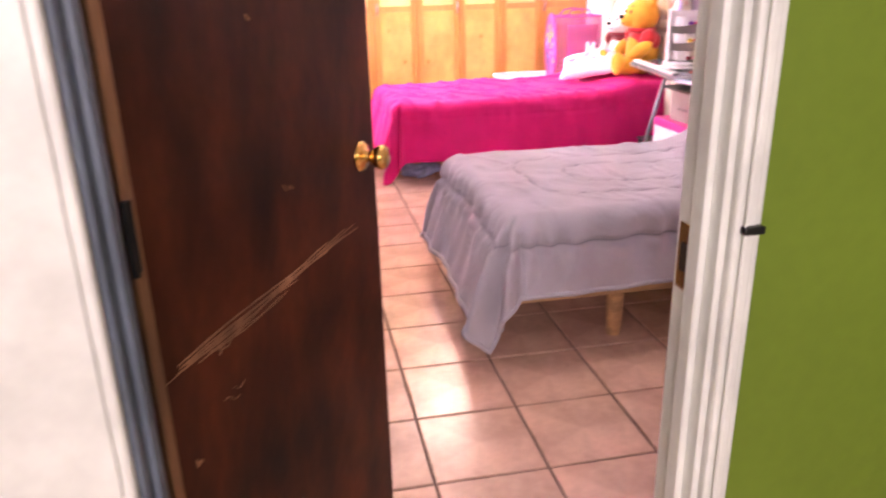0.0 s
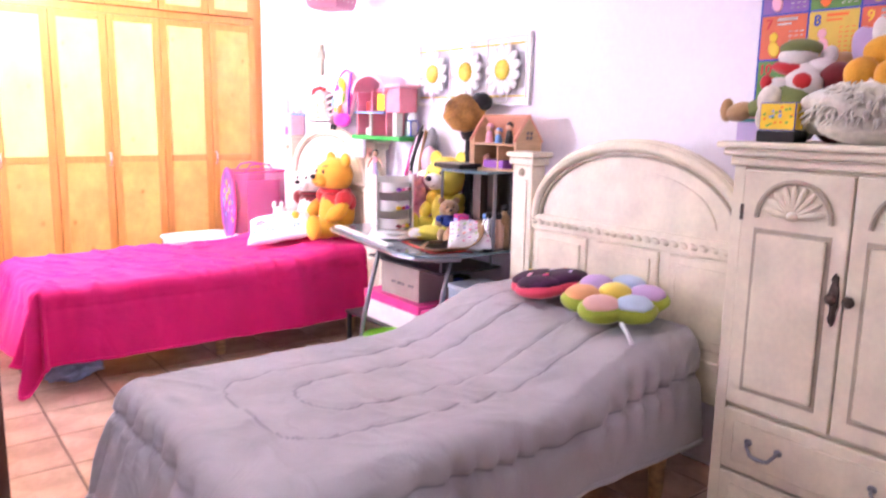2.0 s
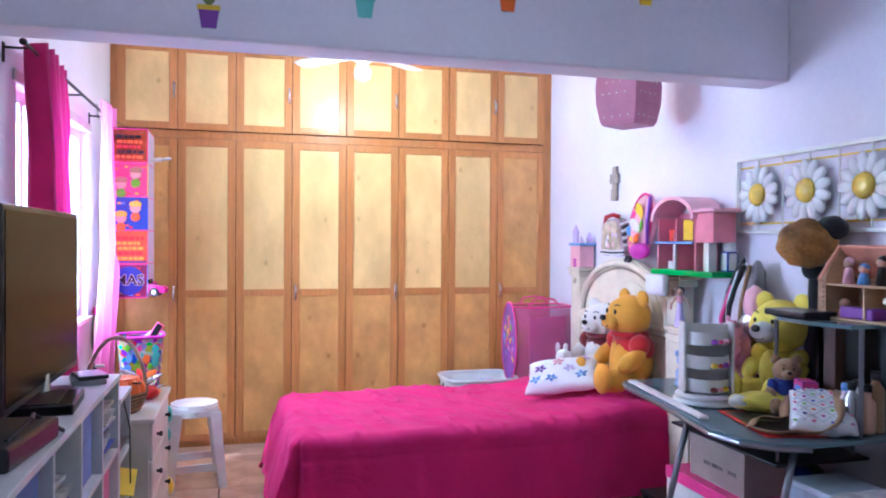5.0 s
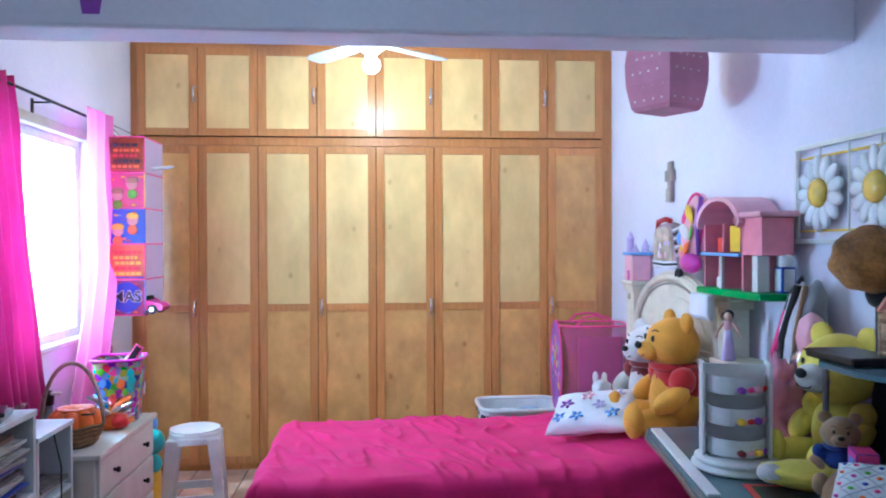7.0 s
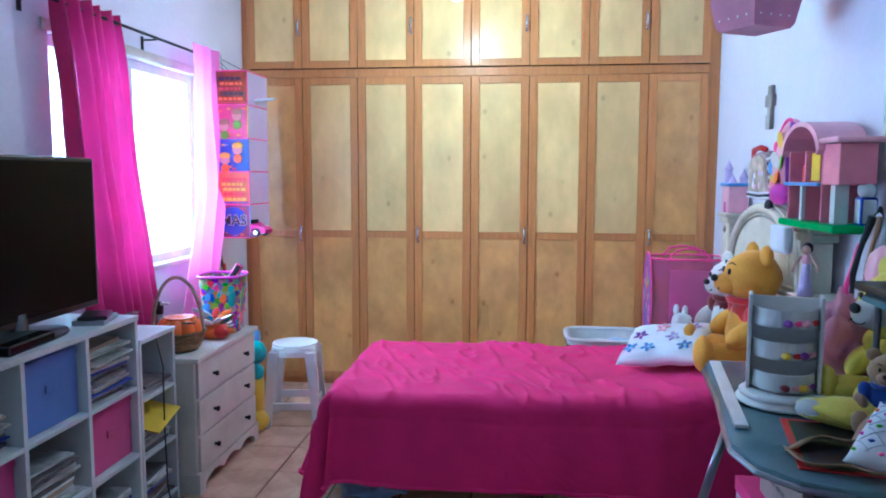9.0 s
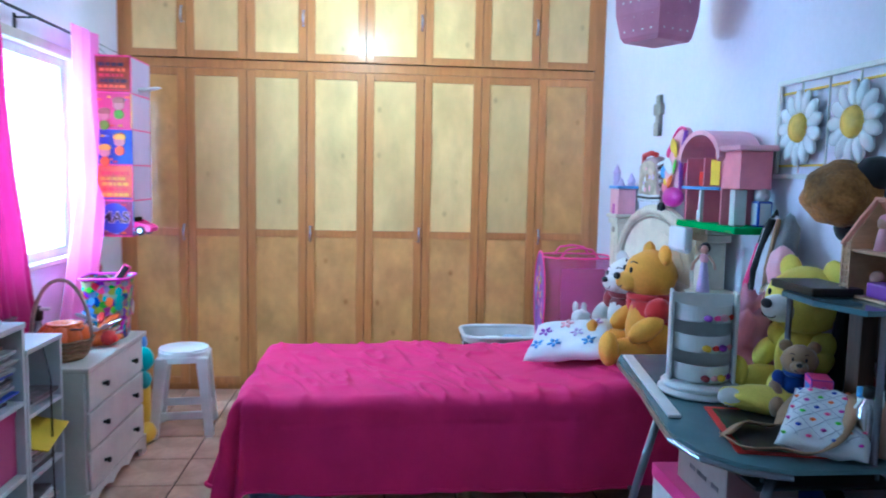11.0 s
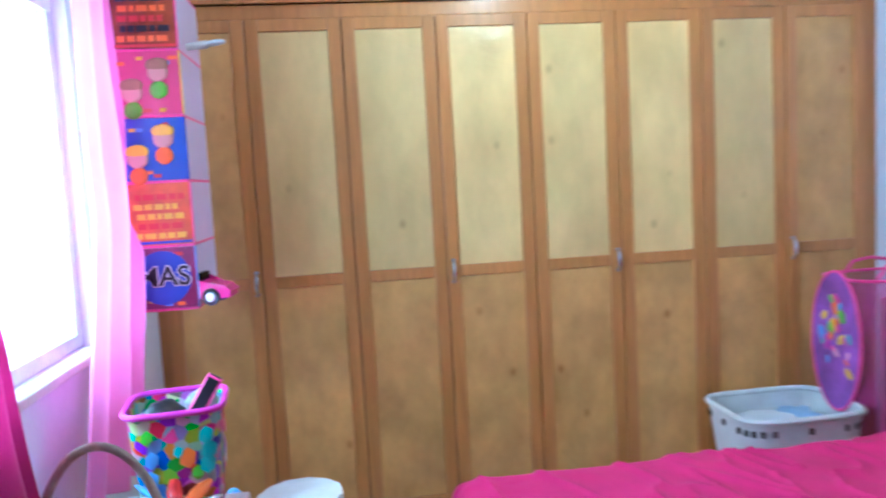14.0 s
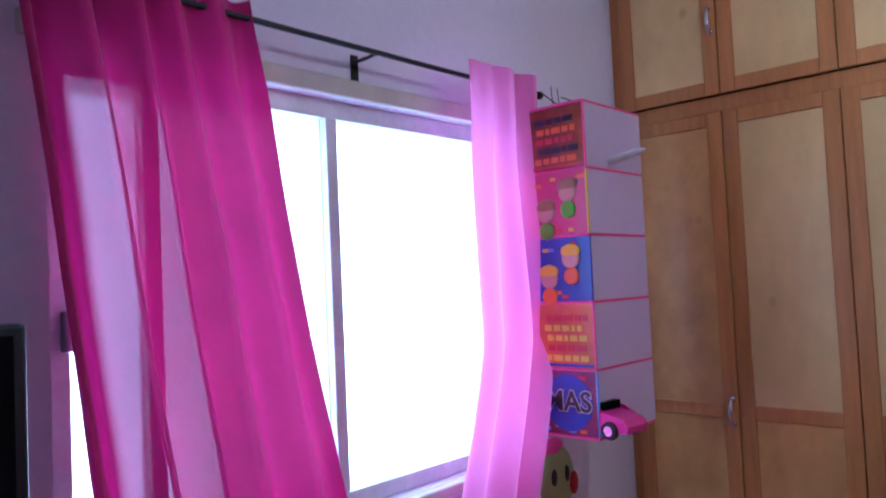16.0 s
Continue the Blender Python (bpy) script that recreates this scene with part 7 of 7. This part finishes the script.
part("handle", tube(bmesh.new(), arc, 0.009, 8), material("bleached_cane", (0.52, 0.40, 0.30), 0.6, 0, 0.2, 20, 0.3), wb, "pale bent cane handle", True)
p = Plush()
for q in range(9):
    a = 2 * math.pi * q / 9
    p.ball(ORANGE, (0.052 * math.cos(a), 0.052 * math.sin(a), 0.065), (0.058, 0.042, 0.065), (0, 0, math.degrees(a)), 0.0)
p.lathe(ORANGE, [(0.045, 0.115), (0.075, 0.118), (0.078, 0.128), (0.06, 0.13), (0.05, 0.12)]).tube(BLACK, [(0.07, 0.05, 0.118), (0.09, -0.04, 0.105), (0.06, -0.085, 0.115)], 0.004)
p.done("pumpkin_bucket", "orange plastic pumpkin bucket in the basket", "bucket", (0.26, 5.65, DH + 0.035), names=["rib"] * 9 + ["rim", "strap"])
p = Plush()
p.lathe(material("clear_bottle", (0.55, 0.53, 0.58), 0.1, 0, 0.02, 5, 0, transmit=0.6), [(0, 0), (0.035, 0), (0.038, 0.01), (0.038, 0.10), (0.016, 0.13), (0.014, 0.16), (0, 0.16)]).lathe(BLACK, [(0, 0.161), (0.02, 0.161), (0.022, 0.20), (0.012, 0.225), (0, 0.225)]).box(WHITEP, -0.01, 0.055, -0.012, 0.012, 0.205, 0.218, bev=0.004)
p.done("pump_bottle", "clear pump bottle with a black top", "bottle", (0.12, 5.72, DH))
p = Plush()
p.lathe(material("clear_candlestick", (0.7, 0.7, 0.72), 0.08, 0, 0.02, 5, 0, transmit=0.7), [(0, 0), (0.05, 0), (0.052, 0.008), (0.012, 0.02), (0.01, 0.17), (0.04, 0.185), (0.05, 0.20), (0, 0.198)])
p.done("glass_stand", "clear glass stand on the dresser", "candlestick", (0.05, 5.56, DH))
p = Plush()
rs = random.Random(9)
for q in range(12):
    c = [WHITECLOTH, SILVER, ORANGE, REDP, SKYBLUE, WHITECLOTH][q % 6]
    a = q * 0.9
    p.ball(c, (0.06 * math.cos(a), 0.06 * math.sin(a), 0.05 + 0.008 * q), (0.055, 0.018, 0.008), (20 * (q % 3), -25, math.degrees(a)), 0.2, 2)
p.ball(ORANGE, (0, 0, 0.035), (0.09, 0.07, 0.036), lumps=0.3).ball(REDP, (0.05, -0.03, 0.04), (0.04, 0.04, 0.035), lumps=0.2).ball(SILVER, (-0.04, -0.04, 0.09), (0.03, 0.03, 0.03), lumps=0.4)
p.done("ribbon_bow", "shiny orange, white and blue gift bow heap", "gift bow", (0.31, 5.93, DH), names=["ribbon_loop"] * 12 + ["orange_heap", "red_knot", "silver_knot"])
p = Plush()
p.ball(TANPLUSH, (0, 0, 0.04), (0.05, 0.05, 0.04), lumps=0.2).ball(MAROON, (0.02, 0.0, 0.11), (0.035, 0.03, 0.03))
p.done("small_toy", "small brown toy on the dresser", "toy", (0.30, 6.05, DH))
tb = thing("toy_tub", "magenta-rimmed plastic tub printed with bright cartoons", "tub", (0.285, 6.12, DH), 6)
bm = bmesh.new()
ring = []
for z, w in ((0.0, 0.088), (0.30, 0.112)):
    ring.append([bm.verts.new((w * x, w * y, z)) for x, y in rr(1, 1)])
for q in range(48):
    bm.faces.new((ring[0][q], ring[0][(q + 1) % 48], ring[1][(q + 1) % 48], ring[1][q]))
bm.faces.new(ring[0][::-1])
tbody = part("body", bm, printed("tub_print", 34, 1.5, 0.7), tb)
so = tbody.modifiers.new("thickness", "SOLIDIFY")
so.thickness = 0.003
part("rim", tube(bmesh.new(), [(x, y, 0.305) for x, y in rr(0.117, 0.117)], 0.008, 8, True), MAGENTA, tb, "magenta rim")
rs = random.Random(21)
for q in range(34):
    side = q % 2
    u, z = rs.uniform(-0.08, 0.08), rs.uniform(0.03, 0.27)
    w = 0.0905 + 0.024 * z / 0.3
    bm = bmesh.new()
    c = (u, -w, z) if side == 0 else (w, u, z)
    r = rs.uniform(0.010, 0.024)
    ball(bm, c, (r, 0.002, r * 1.2) if side == 0 else (0.002, r, r * 1.2), 1)
    part("printed_shape", bm, [SKYBLUE, HOTPINK, LIME, REDP, ORANGE, WHITEP, TEAL, PURPLE][q % 8], tbody)
p = Plush()
p.box(HOTPINK, -0.02, 0.02, -0.012, 0.012, -0.12, 0.10, bev=0.005, m=pose(0.05, -0.01, 0.28, 0, 32, 0)).ball(BLACK, (-0.04, 0.0, 0.27), (0.05, 0.06, 0.04), lumps=0.3).ball(GREYPLUSH, (0.05, 0.05, 0.28), (0.04, 0.03, 0.04), lumps=0.3)
p.done("toys_in_tub", "dark and pink toys sticking out of the tub", "toy", (0.285, 6.12, DH))
p = Plush()
p.box(CARD, -0.08, 0.08, -0.08, 0.08, 0.004, 0.25)
p.done("tub_filling", "mixed toys filling the tub", "toy", (0.285, 6.12, DH), smooth=False)
p = Plush()
p.ball(YELLOWP, (0, 0, 0.22), (0.055, 0.06, 0.22), lumps=0.08).ball(TEAL, (0.02, -0.02, 0.47), (0.06, 0.06, 0.07)).ball(TEAL, (0.035, -0.045, 0.36), (0.04, 0.03, 0.05)).ball(YELLOWP, (0.03, -0.03, 0.06), (0.06, 0.07, 0.06)).ball(SKYBLUE, (0.01, 0.0, 0.56), (0.03, 0.03, 0.05))
p.done("toy_giraffe", "tall yellow and teal plastic toy standing on the floor", "toy", (0.345, 6.40, 0))

# ---- shelf contents ----
def magazines(x, y0, y1, z, h, seed, flat=True):
    r = random.Random(seed)
    zz, k = z, 0
    while zz < z + h:
        t = r.uniform(0.006, 0.016)
        p = Plush()
        w, d = r.uniform(0.10, 0.135), (y1 - y0) / 2 - r.uniform(0.012, 0.05)
        c = [PAPER, PAPER, PAPERDARK, WHITEP, PAPER, PAPERDARK, PAPER, PAPER, TANPLUSH, PAPER, DEEPBLUE][r.randrange(11)]
        p.box(c, -w, w, -d, d, 0, t, bev=0.001)
        p.done("magazine", "worn magazine lying in a stack on the shelf", "magazine", (x + r.uniform(0.0, 0.04), (y0 + y1) / 2 + r.uniform(-0.012, 0.012), zz), (0, 0, r.uniform(-5, 5)), 1.0, "magazines on the shelves", smooth=False)
        zz += t + 0.0004
        k += 1


BINBLUE, BINPINK = fabric("periwinkle_bin_cloth", (0.13, 0.20, 0.55), 0.08), fabric("magenta_bin_cloth", (0.55, 0.03, 0.22), 0.08)


def cube_bin(c, r, mat, word):
    y = UY0 + (c + 0.5) * CW
    z = 0.05 + r * CZ + 0.0095
    b = thing("fabric_bin", word + " fabric storage bin filling a shelf cube", "bin", (0.13, y, z), group="bins in the cube shelf")
    hw, hh = CW / 2 - 0.018, CZ - 0.03
    bm = box(-0.15, 0.165, -hw, hw, 0, hh, 0.006)
    part("bin_body", bm, mat, b)
    part("bin_hem", box(0.1655, 0.168, -hw, hw, hh - 0.03, hh - 0.002, 0.001), mat, b)
    part("pull_tab", box(0.1685, 0.173, -0.03, 0.03, hh * 0.5, hh * 0.5 + 0.03, 0.002), mat, b)


cube_bin(4, 1, BINPINK, "magenta")
cube_bin(3, 2, BINBLUE, "periwinkle blue")
cube_bin(2, 1, BINPINK, "magenta")
cube_bin(1, 2, BINBLUE, "periwinkle blue")
cube_bin(0, 1, BINBLUE, "periwinkle blue")
for c, r, h in ((4, 2, 0.21), (3, 1, 0.15), (4, 0, 0.14), (3, 0, 0.18), (2, 2, 0.12), (2, 0, 0.1), (1, 1, 0.14), (0, 2, 0.15)):
    magazines(0.15, UY0 + c * CW + 0.012, UY0 + (c + 1) * CW - 0.012, 0.05 + r * CZ + 0.0098, h, 30 + c * 3 + r)
for z, h, s in ((0.0585, 0.12, 71), (0.3085, 0.10, 72), (0.5585, 0.04, 73)):
    magazines(0.16, UY1 + 0.026, U2Y1 - 0.022, z, h, s)
p = Plush()
p.box(YELLOWP, -0.10, 0.10, -0.12, 0.12, 0, 0.006, bev=0.001, m=pose(0, 0, 0, 10, 12, 0))
p.done("yellow_folder", "yellow folder poking out of the low shelf", "folder", (0.27, 5.30, 0.44), (0, 0, 6), smooth=False)
# devices on the unit
p = Plush()
p.box(BLACK, -0.10, 0.10, -0.13, 0.13, 0, 0.035, bev=0.006).box(BLACKGLASS, -0.09, 0.05, -0.11, 0.11, 0.0352, 0.037)
p.done("media_player", "flat black media player under the television", "media player", (0.20, 4.52, UZ), (0, 0, 4), smooth=False)
p = Plush()
p.box(GREYPLUSH, -0.06, 0.06, -0.09, 0.09, 0, 0.02, bev=0.004)
p.done("notebook", "grey notebook at the end of the shelf", "notebook", (0.24, 4.98, UZ), (0, 0, 14), smooth=False)
p = Plush()
p.box(BLACK, -0.05, 0.055, -0.08, 0.07, 0, 0.015, bev=0.004)
p.done("notebook", "black notebook lying on a grey one", "notebook", (0.245, 4.97, UZ + 0.0204), (0, 0, 22), smooth=False)
p = Plush()
p.box(BLACK, -0.13, 0.13, -0.17, 0.17, 0, 0.06, bev=0.01).tube(BLACK, [(0.1, -0.1, 0.06), (0.12, 0.0, 0.09), (0.08, 0.12, 0.075), (0.13, 0.2, 0.01)], 0.006)
p.done("game_console", "black game console with tangled cables on the shelf", "game console", (0.18, 3.98, UZ), (0, 0, -6), smooth=False)
p = Plush()
p.tube(BLACK, [(0, 0, 0), (0.03, 0.004, -0.15), (0.035, -0.01, -0.4), (0.03, 0.01, -0.70), (0.04, 0.02, -0.79)], 0.0035, 6)
p.done("power_cable", "thin black cable hanging down the shelf's front", "cable", (UX - 0.02, 5.30, 0.812))

# ---- on the armoire ----
LAVENDERPLUSH = fabric("lavender_plush", (0.50, 0.38, 0.62))
AT = AZ
rs = random.Random(31)
p = Plush()
p.ball(CREAMFUR, (0, 0, 0.085), (0.14, 0.22, 0.095), lumps=0.25, sub=4)
for k in range(620):
    a, e = rs.uniform(0, 2 * math.pi), rs.uniform(-0.3, 1.3)
    n = Vector((math.cos(a) * math.cos(e) * 0.14, math.sin(a) * math.cos(e) * 0.22, 0.085 + 0.095 * math.sin(e)))
    out = Vector((n.x / 0.14, n.y / 0.22, (n.z - 0.085) / 0.095 - 0.55)).normalized()
    p.tube(CREAMFUR, [n - 0.01 * out, n + 0.012 * out, n + 0.022 * out + Vector((rs.uniform(-0.014, 0.014), rs.uniform(-0.016, 0.016), -0.016))], lambda u: 0.007 * (1 - u) + 0.001, 5)
p.done("fur_cushion", "shaggy cream fur cushion on top of the armoire", "cushion", (2.83, 2.23, AT + 0.006))
p = Plush()
p.ball(GOLD, (0.02, -0.05, 0.09), (0.09, 0.10, 0.09)).ball(GOLD, (-0.07, 0.06, 0.055), (0.045, 0.05, 0.05)).ball(GOLD, (-0.09, -0.03, 0.045), (0.05, 0.045, 0.05)).ball(GOLD, (0.0, 0.03, 0.12), (0.06, 0.06, 0.05)).ball(GOLD, (0.03, -0.16, 0.14), (0.075, 0.08, 0.075))
p.done("plush_bear", "mustard plush bear lying on the fur cushion", "plush toy", (2.87, 2.22, AT + 0.15), (0, 0, 0), 1.0, "plush toys", True, ("body", "leg", "leg", "chest", "head"))
p = Plush()
p.ball(WHITEPLUSH, (0, 0, 0.13), (0.07, 0.075, 0.13)).ball(WHITEPLUSH, (-0.04, 0.07, 0.16), (0.045, 0.045, 0.05), (20, 0, 0)).ball(WHITEPLUSH, (-0.04, -0.02, 0.17), (0.05, 0.06, 0.045), (-25, 0, 0))
p.ball(REDFELT, (0.0, 0.04, 0.235), (0.05, 0.075, 0.025), (10, 0, 0)).ball(REDFELT, (-0.075, -0.03, 0.19), (0.02, 0.03, 0.028)).ball(REDFELT, (-0.075, 0.09, 0.19), (0.012, 0.02, 0.025)).ball(WHITEPLUSH, (0.01, 0.035, 0.275), (0.06, 0.06, 0.04)).ball(GREENPLUSH, (0.015, 0.03, 0.30), (0.065, 0.065, 0.032))
p.done("plush_clown", "white plush toy with red ruff and green hat", "plush toy", (2.90, 2.50, AT), (0, 0, 0), 1.0, "plush toys")
p = Plush()
p.ball(MAROON, (0, 0, 0.20), (0.06, 0.06, 0.055)).ball(MAROON, (-0.03, 0.06, 0.175), (0.04, 0.045, 0.042)).ball(WHITEPLUSH, (0.0, 0.05, 0.235), (0.05, 0.06, 0.03), (15, 0, 0)).ball(TANPLUSH, (0.01, -0.06, 0.20), (0.05, 0.05, 0.05)).ball(MAROON, (0.01, 0, 0.09), (0.07, 0.07, 0.10))
p.done("plush_toy", "dark red and white plush toy slumped among others", "plush toy", (2.93, 2.41, AT), (0, 0, 0), 1.0, "plush toys")
p = Plush()
p.ball(GREENPLUSH, (0, 0, 0.12), (0.06, 0.085, 0.06)).ball(GREENPLUSH, (-0.02, 0.085, 0.11), (0.032, 0.06, 0.03), (-14, 0, 0)).ball(TANPLUSH, (-0.03, 0.15, 0.095), (0.034, 0.05, 0.032), (-14, 0, 0)).ball(TANPLUSH, (-0.035, 0.195, 0.10), (0.022, 0.022, 0.04)).ball(CREAMFUR, (-0.05, 0.035, 0.13), (0.035, 0.04, 0.05)).ball(CREAMFUR, (-0.055, 0.045, 0.075), (0.026, 0.03, 0.045)).ball(GREENPLUSH, (0.02, 0, 0.05), (0.06, 0.07, 0.055))
p.done("plush_turtle", "green and cream soft toy hanging over the armoire's edge", "plush toy", (2.84, 2.515, AT), (0, 0, 0), 1.0, "plush toys")
p = Plush()
p.box(BLACK, -0.045, 0.045, -0.06, 0.06, 0, 0.036, bev=0.003)
p.done("black_case", "flat black case beneath the gift box", "box", (2.74, 2.475, AT), (0, 0, 4), smooth=False)
p = Plush()
p.box(DEEPBLUE, -0.04, 0.04, -0.056, 0.056, 0, 0.085, bev=0.003)
for q in range(24):
    y, z = rs.uniform(-0.05, 0.04), rs.uniform(0.006, 0.07)
    p.box([YELLOWP, ORANGE, GREENP, SKYBLUE, GREENP][q % 5], -0.0412, -0.0402, y, y + 0.008, z, z + 0.006)
p.done("gift_box", "small blue patterned gift box on a black case", "box", (2.74, 2.475, AT + 0.0365), (0, 0, 4), smooth=False)
p = Plush()
p.ball(TANPLUSH, (0, 0.13, 0.11), (0.06, 0.08, 0.06), (12, 0, 0)).ball(WHITEPLUSH, (-0.05, 0.165, 0.13), (0.035, 0.03, 0.06), (15, 0, 0)).ball(LAVENDERPLUSH, (-0.02, 0.04, 0.15), (0.055, 0.05, 0.10), (-25, 0, 0)).ball(LAVENDERPLUSH, (-0.02, -0.03, 0.12), (0.06, 0.06, 0.08)).ball(WHITEPLUSH, (-0.05, 0.0, 0.21), (0.03, 0.03, 0.055), (-15, 0, 0)).ball(GREYPLUSH, (0, -0.09, 0.10), (0.07, 0.07, 0.11)).ball(REDFELT, (0.03, 0.07, 0.20), (0.05, 0.05, 0.03)).ball(GREENPLUSH, (0.0, -0.06, 0.225), (0.05, 0.06, 0.04)).ball(GREYPLUSH, (0, 0, 0.05), (0.07, 0.17, 0.055))
p.done("plush_heap", "lavender, tan and grey soft toys heaped against the wall", "plush toy", (3.01, 2.30, AT + 0.121), (0, 0, 0), 1.0, "plush toys")
p = Plush()
p.box(TANPLUSH, -0.07, 0.07, -0.2, 0.2, 0, 0.121, bev=0.01)
p.done("storage_box", "tan cloth storage box beneath the soft toys", "box", (3.05, 2.22, AT), smooth=False)
p = Plush()
p.box(LAVENDER, -0.05, 0.05, -0.055, 0.055, 0, 0.15, bev=0.004).box(TEAL, -0.06, 0.06, -0.065, 0.065, 0.1505, 0.20, bev=0.012).box(PALEPINK, -0.0515, -0.0505, -0.03, 0.03, 0.03, 0.11)
p.done("toy_house", "small lavender toy house with teal roof beside the armoire", "toy", (2.93, 2.66, 1.296), smooth=False)

# numerals on the calendar poster
for n in range(12):
    r, c = 3 - n // 3, n % 3
    y, z = 0.27 - c * 0.18 - 0.034, -0.022 + r * 0.163 + 0.108
    if n != 0:
        words(str(n + 1), 0.052, [YELLOWP, REDP, DEEPBLUE][(n + 1) % 3], po, Matrix.Translation((-0.0062, y, z)) @ FACE_RIGHTWALL, 0.0008)
# ---- floor tiles ----
structure_floor = tagged(part("floor", box(XL - 0.16, XR + 0.14, YH, YB, -0.12, -0.006), GROUT), "square terracotta ceramic floor tiles with dark grout", "floor", kind="structure")
hall_floor = tagged(part("floor_hall", box(-1.3, 2.7, -1.5, YH - 0.001, -0.12, -0.006), GROUT), "terracotta ceramic hallway floor tiles", "floor", kind="structure")
TP = 0.335
tile_mesh = None


def tile(owner, x0, x1, y0, y1):
    global tile_mesh
    full = abs(x1 - x0 - TP) < 1e-4 and abs(y1 - y0 - TP) < 1e-4
    if not full or tile_mesh is None:
        w, d = (x1 - x0) / 2 - 0.004, (y1 - y0) / 2 - 0.004
        bm = box(-w, w, -d, d, -0.0055, 0.0)
        me = bpy.data.meshes.new("tile")
        top = [e for e in bm.edges if all(v.co.z > -1e-5 for v in e.verts)]
        bmesh.ops.bevel(bm, geom=top, offset=0.0025, segments=1, affect="EDGES")
        bm.to_mesh(me)
        bm.free()
        me.materials.append(TILE)
        if full:
            tile_mesh = me
    else:
        me = tile_mesh
    ob = new("tile", me)
    ob.location = ((x0 + x1) / 2, (y0 + y1) / 2, 0)
    ob.parent = owner


def tiled(owner, xa, xb, ya, yb):
    ix0, ix1 = math.floor((xa - 1.015) / TP), math.ceil((xb - 1.015) / TP)
    iy0, iy1 = math.floor((ya - 2.447) / TP), math.ceil((yb - 2.447) / TP)
    for i in range(ix0, ix1):
        for j in range(iy0, iy1):
            x0, x1 = max(xa, 1.015 + i * TP), min(xb, 1.015 + (i + 1) * TP)
            y0, y1 = max(ya, 2.447 + j * TP), min(yb, 2.447 + (j + 1) * TP)
            if x1 - x0 > 0.02 and y1 - y0 > 0.02:
                tile(owner, x0, x1, y0, y1)


tiled(structure_floor, XL, XR, YH + 0.01, YW + 0.02)
tiled(hall_floor, -1.2, 2.6, -1.4, YH - 0.01)
